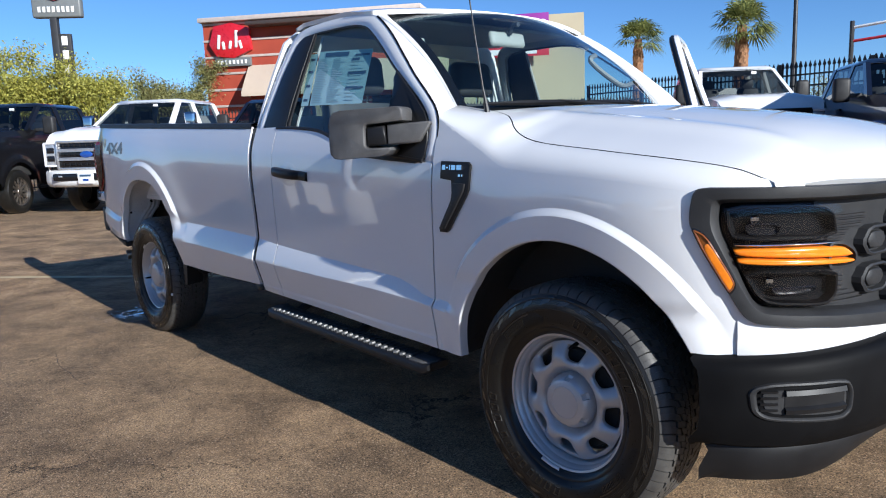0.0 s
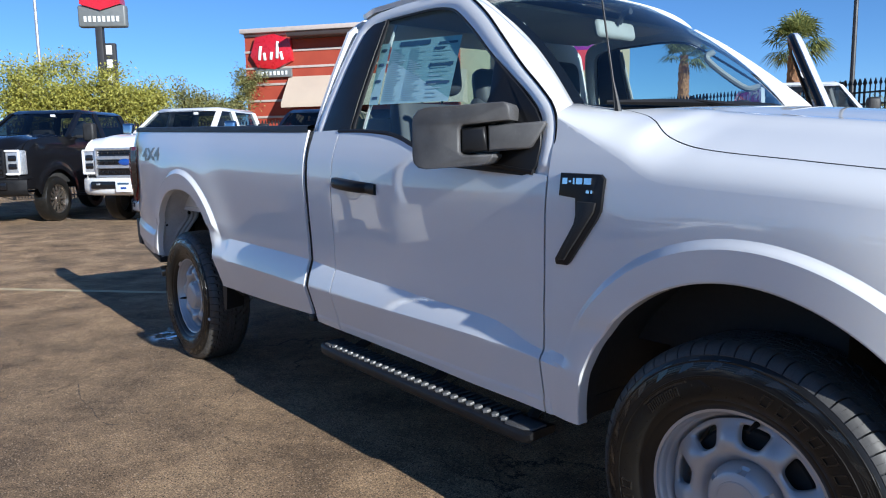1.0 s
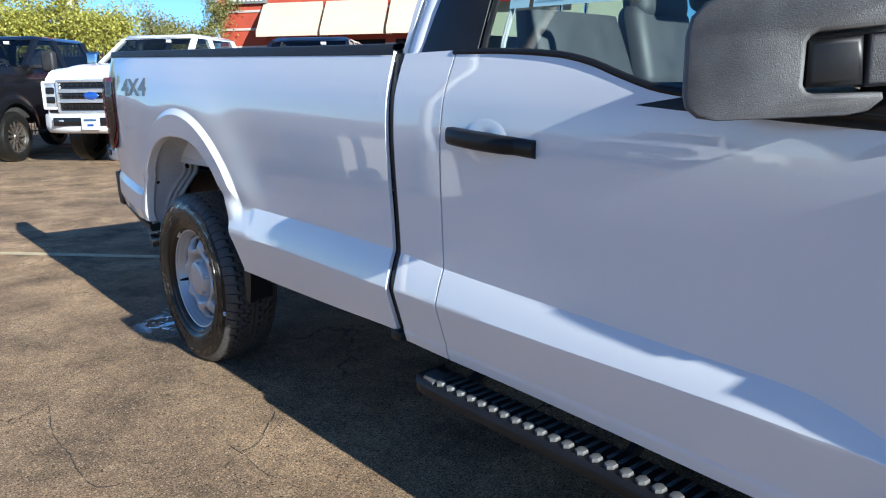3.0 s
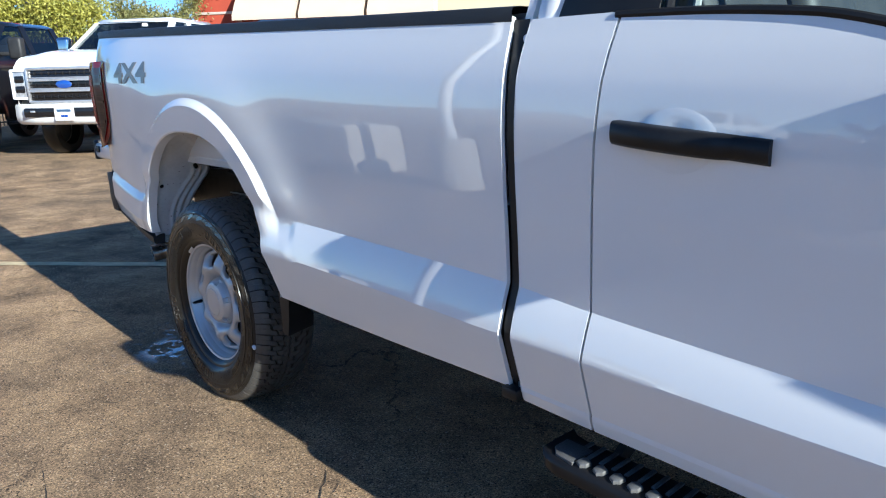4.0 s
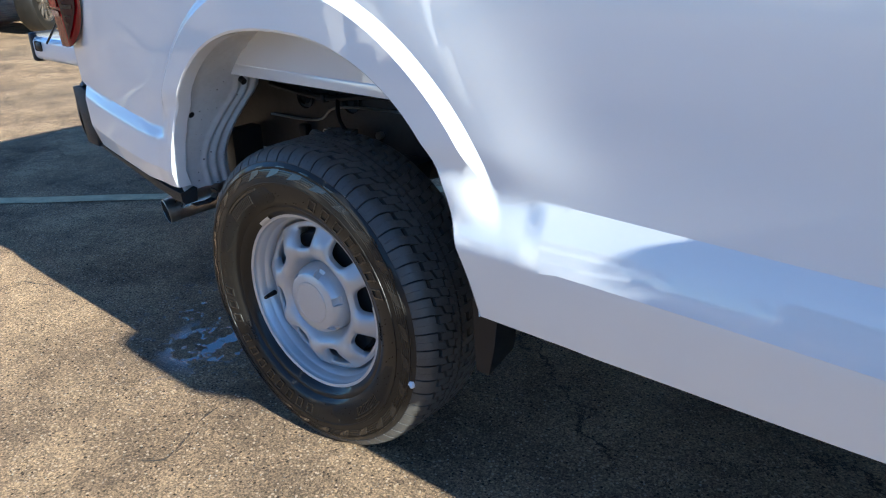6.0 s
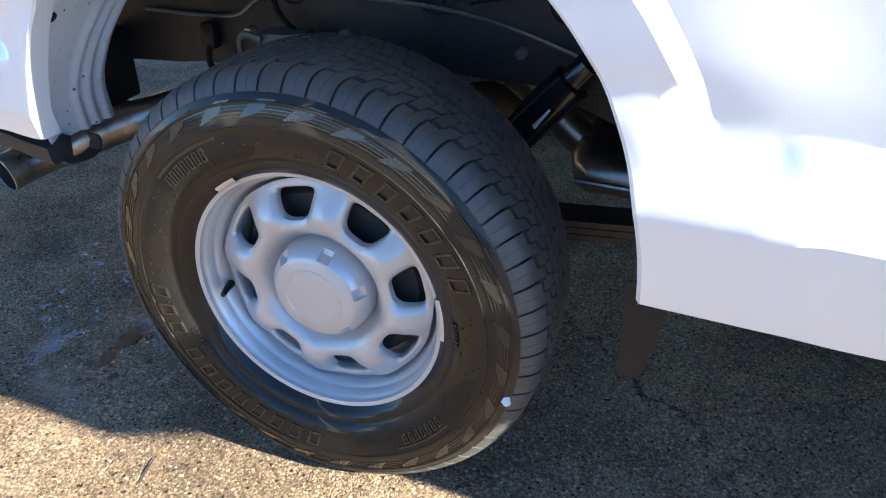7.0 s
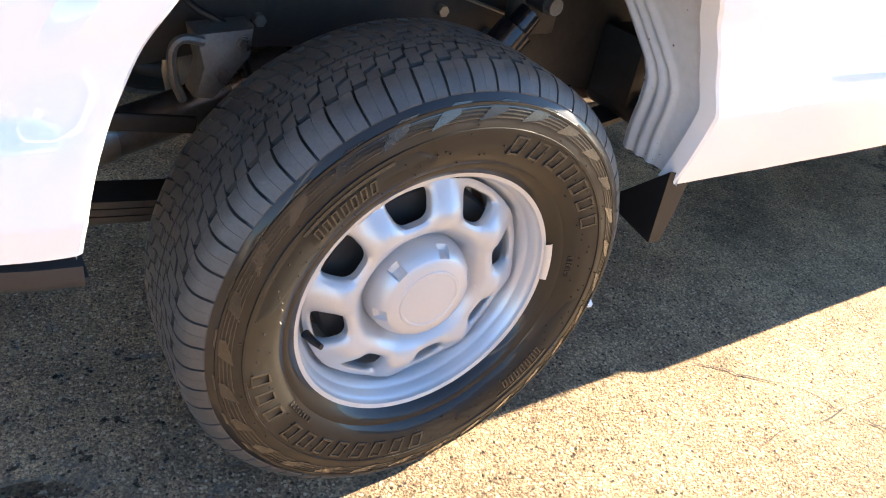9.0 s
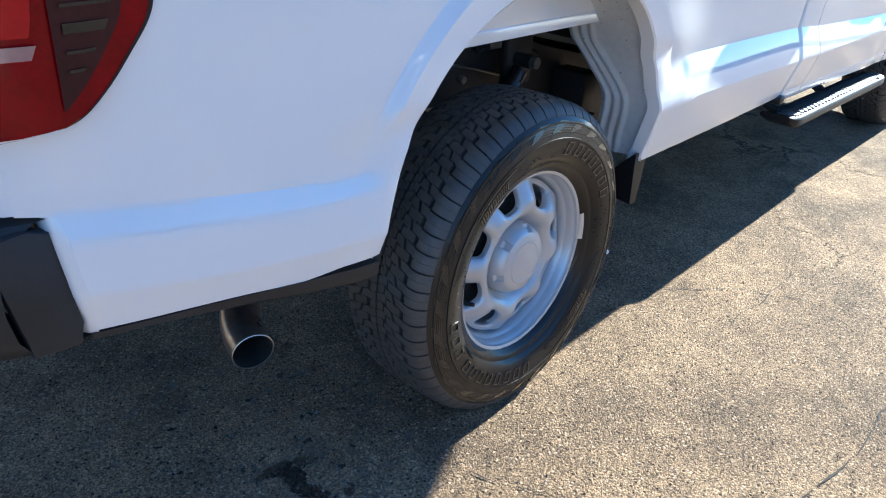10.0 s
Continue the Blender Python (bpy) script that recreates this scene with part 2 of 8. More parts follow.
M_AMBER = stuff_mat("amber_lens", (0.82, 0.24, 0.004), (0.72, 0.18, 0.003), 0.2, scale=40, fine=200, coat=0.35)
# amber again, darkened: the marker's shade is put into its colour
M_AMBERD = stuff_mat("shaded_amber_lens", (0.20, 0.060, 0.006), (0.14, 0.040, 0.005), 0.12, scale=40, fine=200, coat=0.8)
M_RED = stuff_mat("red_lens", (0.22, 0.0010, 0.005), (0.14, 0.0008, 0.003), 0.12, scale=20, coat=0.12, rough_var=0.03, spec=0.1)
M_REDB = stuff_mat("bright_red_lens", (0.42, 0.005, 0.009), (0.32, 0.004, 0.007), 0.2, scale=20, coat=0.2, rough_var=0.03, spec=0.1)
M_PINK = stuff_mat("clear_over_red_lens", (0.30, 0.16, 0.16), None, 0.15, coat=0.6)
M_SMOKER = stuff_mat("dark_smoked_lens", (0.045, 0.012, 0.014), (0.030, 0.009, 0.010), 0.18, scale=20, coat=0.05, spec=0.15)
M_GLASS = glass_mat("clear_window_glass", (0.62, 0.75, 0.75))
M_TINT = glass_mat("dark_window_glass", (0.22, 0.25, 0.26))
M_LENS = glass_mat("headlight_lens", (0.9, 0.92, 0.95), gloss=0.6)
M_SEAT = stuff_mat("dark_grey_vinyl_seat", (0.045, 0.046, 0.050), (0.030, 0.031, 0.034), 0.55, scale=10, fine=300, bump=0.1)
M_DASH = stuff_mat("slate_dash_plastic", (0.055, 0.056, 0.060), None, 0.6, fine=500, bump=0.15)
M_TRIMG = stuff_mat("light_grey_trim", (0.42, 0.42, 0.41), None, 0.6)
M_PAPER = stuff_mat("window_sticker_paper", (0.42, 0.62, 0.65), (0.36, 0.56, 0.60), 0.5)
M_INK = stuff_mat("dark_blue_ink", (0.05, 0.10, 0.18), None, 0.5)
M_INKL = stuff_mat("pale_ink", (0.36, 0.53, 0.58), None, 0.5)
M_DECAL = stuff_mat("grey_decal_film", (0.20, 0.19, 0.185), (0.15, 0.13, 0.11), 0.35, 0.4)
M_WEIGHT = stuff_mat("wheel_weight_zinc", (0.62, 0.62, 0.61), None, 0.4, 0.6)
M_LUG = stuff_mat("worn_tread_metal", (0.22, 0.22, 0.215), (0.12, 0.12, 0.117), 0.45, 0.5, fine=300)
M_FOAM = stuff_mat("dried_soap", (0.80, 0.82, 0.86), (0.55, 0.58, 0.62), 0.8, fine=50)
M_ASPHALT = asphalt_mat()
M_LINE = stuff_mat("worn_line_paint", (0.62, 0.50, 0.28), (0.34, 0.27, 0.16), 0.85, scale=9, fine=90)

# ---- mesh helpers ----
def finish(name, bm, mat, angle=35, smooth=True):
    me = bpy.data.meshes.new(name)
    bm.to_mesh(me)
    bm.free()
    for m in mat if isinstance(mat, (list, tuple)) else [mat]:
        me.materials.append(m)
    if smooth:
        me.polygons.foreach_set("use_smooth", [True] * len(me.polygons))
        me.set_sharp_from_angle(angle=radians(angle))
    return me


def part(name, bm, mat, parent, label="", angle=35, smooth=True):
    ob = new(name, finish(name, bm, mat, angle, smooth))
    ob.parent = parent
    if label:
        tagged(ob, label)
    return ob


def group(name, parent, label=""):
    ob = new(name)
    ob.parent, ob.empty_display_size = parent, 0.1
    if label:
        tagged(ob, label)
    return ob


def thing(name, label, category, group="", kind="", at=None):
    ob = tagged(new(name), label, category, group, kind)
    ob.empty_display_size = 0.2
    if at is not None:
        ob.matrix_world = at
    return ob


def again(ob, parent, m=None):
    """A further piece on the same mesh."""
    c = new(ob.name.split(".")[0], ob.data)
    c.parent = parent
    if m is not None:
        c.matrix_basis = m
    return c


def B():
    return bmesh.new()


def spline(pts):
    """A smooth curve through points (x, y), as a function of x, with no overshoot."""
    xs, ys = np.array([p[0] for p in pts], float), np.array([p[1] for p in pts], float)
    d = np.diff(ys) / np.diff(xs)
    m = np.r_[d[0], np.where(d[:-1] * d[1:] > 0, 2 * d[:-1] * d[1:] / np.where(d[:-1] + d[1:] == 0, 1, d[:-1] + d[1:]), 0), d[-1]]

    def f(x):
        if x <= xs[0]:
            return float(ys[0] + m[0] * (x - xs[0]))
        if x >= xs[-1]:
            return float(ys[-1] + m[-1] * (x - xs[-1]))
        i = int(np.searchsorted(xs, x)) - 1
        h = xs[i + 1] - xs[i]
        t = (x - xs[i]) / h
        return float((2 * t**3 - 3 * t * t + 1) * ys[i] + (t**3 - 2 * t * t + t) * h * m[i] + (3 * t * t - 2 * t**3) * ys[i + 1] + (t**3 - t * t) * h * m[i + 1])

    return f


def ease(t):
    t = min(max(t, 0.0), 1.0)
    return t * t * (3 - 2 * t)


def add_grid(bm, rows, close=False, flip=False):
    """Faces between rows of points."""
    vs = [[bm.verts.new(p) for p in row] for row in rows]
    for a, b in zip(vs, vs[1:]):
        n = len(a)
        for i in range(n if close else n - 1):
            q = (a[i], a[(i + 1) % n], b[(i + 1) % n], b[i])
            try:
                bm.faces.new(q[::-1] if flip else q)
            except ValueError:
                pass
    return vs


def tidy(bm, d=0.0004):
    bmesh.ops.remove_doubles(bm, verts=bm.verts, dist=d)
    bmesh.ops.dissolve_degenerate(bm, dist=1e-5, edges=bm.edges)
    return bm


def add_box(bm, c, s, bevel=0.0, m=None, seg=2):
    r = bmesh.ops.create_cube(bm, size=1)
    bmesh.ops.scale(bm, vec=s, verts=r["verts"])
    if bevel:
        es = {e for v in r["verts"] for e in v.link_edges}
        r2 = bmesh.ops.bevel(bm, geom=list(es), offset=bevel, segments=seg, affect="EDGES", profile=0.5)
        vs = list({v for f in r2["faces"] for v in f.verts} | {v for v in r["verts"] if v.is_valid})
    else:
        vs = r["verts"]
    bmesh.ops.transform(bm, matrix=Matrix.Translation(c) @ (m or Matrix()), verts=vs)
    return vs


def add_prism(bm, poly, lift, a, b, bevel=0.0):
    """A polygon of (u, v), lifted to space by lift(u, v, w) between w = a and b."""
    lo = [bm.verts.new(lift(u, v, a)) for u, v in poly]
    hi = [bm.verts.new(lift(u, v, b)) for u, v in poly]
    n = len(poly)
    fs = [bm.faces.new(lo[::-1]), bm.faces.new(hi)]
    for i in range(n):
        fs.append(bm.faces.new((lo[i], lo[(i + 1) % n], hi[(i + 1) % n], hi[i])))
    bmesh.ops.recalc_face_normals(bm, faces=fs)
    if bevel:
        es = [e for e in fs[1].edges]
        bmesh.ops.bevel(bm, geom=es, offset=bevel, segments=2, affect="EDGES", profile=0.5)
    return lo + hi


def add_tube(bm, pts, r, n=12, caps=True):
    """A round bar along points; r is a number or one for each point."""
    pts = [Vector(p) for p in pts]
    rows, up = [], None
    for i, p in enumerate(pts):
        t = (pts[min(i + 1, len(pts) - 1)] - pts[max(i - 1, 0)]).normalized()
        if up is None:
            up = Vector((0, 0, 1)) if abs(t.z) < 0.9 else Vector((1, 0, 0))
        s = t.cross(up).normalized()
        up = s.cross(t).normalized()
        rr = r[i] if isinstance(r, (list, tuple)) else r
        rows.append([p + rr * (math.cos(a) * s + math.sin(a) * up) for a in np.linspace(0, 2 * math.pi, n, endpoint=False)])
    vs = add_grid(bm, rows, close=True)
    if caps:
        bm.faces.new(vs[0][::-1]), bm.faces.new(vs[-1])
    bmesh.ops.recalc_face_normals(bm, faces=list({f for row in vs for v in row for f in v.link_faces}))
    return vs


def add_lathe(bm, prof, n=96, centre=(0, 0, 0)):
    """A profile of (r, w) turned about the y axis; w points to -y, outwards."""
    rows = [[(centre[0] + r * math.cos(a), centre[1] - w, centre[2] + r * math.sin(a)) for a in np.linspace(0, 2 * math.pi, n, endpoint=False)] for r, w in prof]
    return add_grid(bm, rows, close=True)


def smooth_path(pts, n=8):
    """Points along a smooth curve through the given ones."""
    p = [Vector(q) for q in pts]
    p = [2 * p[0] - p[1]] + p + [2 * p[-1] - p[-2]]
    out = []
    for a, b, c, d in zip(p, p[1:], p[2:], p[3:]):
        for t in np.linspace(0, 1, n, endpoint=False):
            out.append(0.5 * (2 * b + (c - a) * t + (2 * a - 5 * b + 4 * c - d) * t * t + (3 * b - a - 3 * c + d) * t**3))
    return out + [p[-2]]


def solid(ob, t, off=-1.0):
    m = ob.modifiers.new("thickness", "SOLIDIFY")
    m.thickness, m.offset = t, off
    uses = collections.Counter(k for p in ob.data.polygons for k in p.edge_keys)
    for e in ob.data.edges:
        if uses[tuple(sorted(e.vertices))] == 1:
            e.use_edge_sharp = True
    return ob


def text_mesh(s, size, depth, bold=0.0):
    c = bpy.data.curves.new("lettering", "FONT")
    c.body, c.size, c.extrude, c.align_x, c.align_y, c.offset = s, size, depth, "CENTER", "CENTER", bold
    ob = bpy.data.objects.new("lettering", c)
    scene.collection.objects.link(ob)
    me = bpy.data.meshes.new_from_object(ob.evaluated_get(bpy.context.evaluated_depsgraph_get()))
    bpy.data.objects.remove(ob)
    return me

# ---- the white pickup: axle lines along y, nose towards +x, rear axle at x = 0 ----
truck = thing("pickup_truck", "white regular-cab long-bed pickup truck with silver steel wheels, tailgate lowered", "pickup truck")
crease = spline([(-1.1, 0.828), (-0.5, 0.762), (0.6, 0.796), (0.9, 0.791), (1.545, 0.772), (1.77, 0.754), (2.2, 0.731), (2.55, 0.714), (2.66, 0.710), (2.76, 0.702), (2.85, 0.680), (2.915, 0.656), (2.98, 0.645), (3.2, 0.636), (4.2, 0.640)])
sill = spline([(-1.05, 0.628), (-0.82, 0.612), (-0.50, 0.576), (0.0, 0.550), (0.58, 0.524), (0.8, 0.508), (1.06, 0.508), (1.545, 0.515), (1.58, 0.492), (2.0, 0.478), (2.98, 0.446), (3.11, 0.437)])
upper = spline([(0.60, 0.965), (0.80, 0.970), (0.92, 0.975), (1.06, 0.984), (1.17, 0.988), (1.26, 0.983), (1.32, 0.972), (1.37, 0.958), (1.42, 0.944)])
ledge_w = spline([(-1.1, 0.115), (1.45, 0.115), (1.77, 0.097), (2.2, 0.083), (2.55, 0.070), (2.76, 0.066), (2.85, 0.049), (2.915, 0.032), (2.98, 0.027), (3.14, 0.026), (4.4, 0.026)])
ARCHES = (((0.02, 0.45), (0.508, 0.595, 2.35), (0.625, 0.718), 0.785), ((3.6, 0.40), (0.495, 0.527), (0.598, 0.630), 0.70))
NOSE_X, NOSE_L, NOSE_W, NOSE_N = 3.62, 0.77, 0.985, 3.4


def rail(x):
    return 1.400 - 0.0335 * x


def plan(x):
    """How far the nose has drawn in at x, as a share of the full width."""
    return (1 - min(((x - NOSE_X) / NOSE_L), 1.0) ** NOSE_N) ** (1 / NOSE_N) if x > NOSE_X else 1.0


def side(x, z):
    """The body side's distance from the middle."""
    d = base = upper(z + 0.0335 * x)
    w = crease(x) - z
    back = ease((-0.15 - x) / 0.3)
    amp = 0.033 * (1 - 0.45 * ease((x - 2.6) / 0.4) - 0.20 * ease((x - 2.95) / 0.3)) * (1 - 0.55 * back)
    if w > 0:
        t = min(w / (ledge_w(x) - 0.075 * back), 1.0)
        base = upper(crease(x) + 0.0335 * x)
        tuck = (0.30 - 0.10 * ease((x - 2.0) / 0.9)) * max(w - ledge_w(x) - 0.005, 0) + 0.6 * max(w - 0.22, 0) ** 2
        if 1.57 < x < 3.0:
            # fold above the sill
            tuck -= 0.0045 * ease((0.526 - 0.027 * (x - 1.77) - z) / 0.013)
        base -= tuck
        soft = 1 - ease((abs(x - 0.02) - 0.61) / 0.05)
        d = base + amp * (soft * ease(t) + (1 - soft) * t * (1.25 - 0.25 * t))
    for (cx, cz), _, (a, b), low in ARCHES:
        q = math.hypot((x - cx) / a, (z - cz) / b)
        if q < 2:
            on = ease((z - low) / 0.09)
            d += 0.012 * (math.exp(-(((q - 1) / 0.20) ** 2)) if q > 1 else 1.0) * (0.4 + 0.6 * on)
            step = min(max((1.0 - q) / 0.036, 0.0), 1.0)
            d += 0.019 * (0.3 * ease(step) + 0.7 * step) * on
            if q < 1:
                # near the lip the lower leg stays as proud as the flare above it
                want = base + 0.026 - d
                d += ease((1.0 - q) / 0.12) * (1 - on) * 0.5 * (want + math.sqrt(want * want + 0.000036))
    if x < -0.55:
        d -= 0.048 * ((-0.55 - x) / 0.5) ** 2
    return d * plan(x)


def both(name, bm, mat, parent, label="", angle=35, smooth=True):
    """A part on the near side, and its mirror image on the far side."""
    far = bm.copy()
    bmesh.ops.scale(far, vec=(1, -1, 1), verts=far.verts)
    bmesh.ops.reverse_faces(far, faces=far.faces)
    return part(name, bm, mat, parent, label, angle, smooth), part(name, far, mat, parent, label, angle, smooth)


def outward(bm):
    """Turns a near-side skin to face away from the body."""
    bm.normal_update()
    if sum(f.normal.y * f.calc_area() for f in bm.faces) > 0:
        bmesh.ops.reverse_faces(bm, faces=bm.faces)
    return bm


def levels(x, a, b, extra):
    """Heights of a column from a to b, in even legs between the curves in extra."""
    stops = [a] + sorted(f(x) for f in extra) + [b]
    legs = {0: (68,), 2: (30, 12, 42), 4: (14, 12, 8, 2, 32)}[len(extra)]
    return [lo + (hi - lo) * k / n for lo, hi, n in zip(stops, stops[1:], legs) for k in range(n)] + [b]


def skin(bm, xs, lo, hi, extra=()):
    """The side's skin in columns from lo(x) to hi(x)."""
    add_grid(bm, [[(x, -side(x, z), z) for z in levels(x, lo(x), hi(x), extra)] for x in xs])


def hole(cx, cz, inner, f, k=1.0):
    """A point of a wheel opening, a slightly squared arch, at the angle f."""
    e = 2 / (inner[2] if len(inner) > 2 else 2)
    c, s = math.cos(f), math.sin(f)
    return cx + k * inner[0] * math.copysign(abs(c) ** e, c), cz + k * inner[1] * math.copysign(abs(s) ** e, s)


def foot(cz, inner, z):
    """The angle at which a wheel opening comes down to the height z."""
    return math.asin(((z - cz) / inner[1]) ** ((inner[2] if len(inner) > 2 else 2) / 2))


def arch_block(bm, cx, cz, inner, xa, xb, lo_a, lo_b, hi, extra):
    """The skin from a wheel opening out to the upright columns at xa and xb and to the top; with the turned-in lip."""
    rim = [(xa, z) for z in levels(xa, lo_a, hi(xa), extra)] + [(x, hi(x)) for x in lin(xa, xb, 0.014)[1:-1]] + [(xb, z) for z in levels(xb, lo_b, hi(xb), extra)[::-1]]
    e_a, e_b = math.pi - foot(cz, inner, lo_a), foot(cz, inner, lo_b)
    (ex, ez), _, (ea, eb), _ = min(ARCHES, key=lambda arch: abs(arch[0][0] - cx))
    rays = []
    for x, z in rim:
        f = math.atan2((z - cz) / inner[1], (x - cx) / inner[0])
        p, q = hole(cx, cz, inner, min(max(f, e_b), e_a))
        stops = []
        for want in (0.9635, 1.0005):
            lo_s, hi_s = 0.0, 1.0
            for _ in range(24):
                m = (lo_s + hi_s) / 2
                if math.hypot((p + (x - p) * m - ex) / ea, (q + (z - q) * m - ez) / eb) < want:
                    lo_s = m
                else:
                    hi_s = m
            stops.append(min(max(lo_s, 0.05 + 0.1 * len(stops)), 0.80 + 0.1 * len(stops)))
        rays.append((p, q, x, z, stops[0], stops[1]))
    marks = [(0, k) for k in (0.0, 0.06, 0.15, 0.4, 0.7)] + [(1, k / 7) for k in range(7)] + [(2, k / 34) for k in range(35)]
    rows = []
    for i, (leg, k) in enumerate(marks):
        row = []
        for p, q, x, z, s1, s2 in rays:
            s = s1 * k if leg == 0 else s1 + (s2 - s1) * k if leg == 1 else s2 + (1 - s2) * k
            u, v = p + (x - p) * s, q + (z - q) * s
            row.append((u, -side(u, v), v))
        if i == 0:
            rows.append([(x, y + 0.040, z - 0.001) for x, y, z in row])
            rows.append([(x, y + 0.004, z) for x, y, z in row])
            continue
        rows.append(row)
    add_grid(bm, rows, flip=True)


def lin(a, b, step):
    n = max(1, round((b - a) / step))
    return [a + (b - a) * i / n for i in range(n + 1)]


# box side
(rc, r0, r1, _), (fc, f0, f1, _) = ARCHES
RIN = (0.008, 0.45)
XA, XB = -0.665, 0.712
ledge = lambda x: crease(x) - ledge_w(x)
LINES = (crease, ledge, lambda x: max(0.820, crease(x) + 0.016), lambda x: max(0.824, crease(x) + 0.020))
bm = B()
rear_x = lambda z: -1.055 if z > 0.822 else -1.010 + 0.024 * (0.822 - z) / 0.200
rows = []
for x0 in lin(-1.055, XA, 0.014):
    row = []
    for z in levels(x0, sill(x0), rail(x0), LINES):
        x = XA + (x0 - XA) * (rear_x(z) - XA) / (-1.055 - XA)
        row.append((x, -side(x, z), z))
    rows.append(row)
add_grid(bm, rows)
skin(bm, lin(XB, 1.545, 0.016), sill, rail, LINES)
arch_block(bm, *RIN, r0, XA, XB, sill(XA), sill(XB), rail, LINES)
outward(tidy(bm, 0.0015))
for ob in both("box_side", bm, M_PAINT, truck, "white painted box side with flared wheel arch", 18):
    solid(ob, 0.012)
# cab corner behind the door
belt = spline([(1.55, 1.345), (1.75, 1.330), (1.95, 1.325), (2.15, 1.310), (2.24, 1.292), (2.34, 1.258), (2.43, 1.232), (2.6, 1.210), (2.94, 1.172)])
seam_r = spline([(0.44, 1.778), (0.75, 1.774), (1.05, 1.782), (1.20, 1.792), (1.34, 1.812)])
seam_f = spline([(0.43, 2.976), (0.64, 2.979), (0.95, 2.992), (1.10, 2.999), (1.20, 3.002), (1.30, 2.998), (1.36, 2.982)])


def strip(bm, left, right, lo, hi, n, extra=()):
    """Skin between two leaning seams."""
    rows = []
    for i in range(n + 1):
        s = i / n
        xm = left(0.9) * (1 - s) + right(0.9) * s
        row = []
        for z in levels(xm, lo(xm), hi(xm), extra):
            x = left(z) * (1 - s) + right(z) * s
            row.append((x, -side(x, z), z))
        rows.append(row)
    add_grid(bm, rows)


bm = B()
strip(bm, lambda z: 1.585 + 0.02 * ease((z - 1.2) / 0.2), lambda z: seam_r(z) - 0.003, sill, lambda x: 1.338, 14, (crease, ledge))
# rounded rear edge of the cab
rows = []
for z in np.linspace(0.495, 1.338, 60):
    x0 = 1.585 + 0.02 * ease((z - 1.2) / 0.2)
    d = side(x0, z)
    rows.append([(x0, -d, z), (x0 - 0.006, -d + 0.003, z), (x0 - 0.011, -d + 0.010, z), (x0 - 0.013, -d + 0.03, z), (x0 - 0.013, -d + 0.20, z)])
add_grid(bm, rows)
outward(tidy(bm))
for ob in both("cab_corner", bm, M_PAINT, truck, "white cab corner panel", 18):
    solid(ob, 0.008)
# door skin
bm = B()
door_top = lambda x: belt(min(x, 2.94)) - 0.12 * max(0, x - 2.94)
strip(bm, lambda z: seam_r(z) + 0.003, lambda z: seam_f(z) - 0.003, sill, door_top, 96, (crease, ledge))
outward(bm)
door, door_far = both("door", bm, M_PAINT, truck, "white painted front door", 18)
solid(door, 0.012), solid(door_far, 0.012)
OPEN = Matrix.Translation((3.0, 0.985, 0)) @ pose(0, 0, 0, 0, 0, -65) @ Matrix.Translation((-3.0, -0.985, 0))
door_far.matrix_basis = OPEN
tagged(door_far, "white driver's door, standing open")
# front wing
bm = B()
wing_top = spline([(2.95, 1.225), (3.15, 1.190), (3.4, 1.150), (3.8, 1.120), (4.16, 1.075)])
hood_edge = spline([(2.98, 0.735), (3.10, 0.738), (3.17, 0.752), (3.225, 0.790), (3.29, 0.842), (3.38, 0.875), (3.5, 0.893), (3.9, 0.898), (4.10, 0.880), (4.20, 0.850)])
hood_mid = spline([(2.98, 1.385), (3.2, 1.378), (3.6, 1.345), (4.0, 1.290), (4.18, 1.240), (4.28, 1.195), (4.36, 1.125)])
hood_side = spline([(2.98, 1.372), (3.10, 1.352), (3.24, 1.312), (3.32, 1.268), (3.42, 1.238), (3.7, 1.205), (4.0, 1.172), (4.12, 1.152), (4.2, 1.120)])


def hood_z(x, y):
    e = hood_edge(x)
    t = min(abs(y) / e, 1.05)
    z = hood_mid(x) + (hood_side(x) - hood_mid(x)) * t**2.4
    return z + 0.012 * math.exp(-(((abs(y) - 0.60) / 0.06) ** 2)) * ease((x - 3.1) / 0.3) * ease((4.28 - x) / 0.3)


# outer and inner outline of the lamp and grille surround: way round the nose from its middle, height
OUT = [(0.0, 1.095), (0.47, 1.098), (0.82, 1.103), (1.0, 1.104), (1.052, 1.104), (1.078, 1.100), (1.090, 1.084), (1.097, 1.03), (1.095, 0.998), (1.047, 0.905), (0.990, 0.812), (0.957, 0.757), (0.929, 0.737), (0.886, 0.729), (0.60, 0.704), (0.42, 0.684), (0.0, 0.665)]
INN = [(0.0, 1.045), (0.47, 1.058), (0.82, 1.062), (0.97, 1.062), (1.004, 1.061), (1.015, 1.059), (1.021, 1.050), (1.023, 1.015), (1.016, 0.980), (0.989, 0.923), (0.950, 0.837), (0.930, 0.800), (0.912, 0.782), (0.888, 0.772), (0.60, 0.752), (0.42, 0.738), (0.0, 0.725)]


def in_lamp(x, z):
    """Whether a point of the wing lies behind the lamp surround."""
    if x < 4.0:
        return False
    y = NOSE_W * plan(x)
    h = (NOSE_X + NOSE_L - x) / 60
    s = sum(math.dist((x0, NOSE_W * plan(x0)), (x0 + h, NOSE_W * plan(x0 + h))) for x0 in (x + h * i for i in range(60)))
    ring = [(p[0] * 0.7 + q[0] * 0.3, p[1] * 0.7 + q[1] * 0.3) for p, q in zip(OUT, INN)]
    odd = False
    for (a, b), (c, d) in zip(ring, ring[1:] + ring[:1]):
        if (b > z) != (d > z) and s < a + (z - b) * (c - a) / (d - b):
            odd = not odd
    return odd


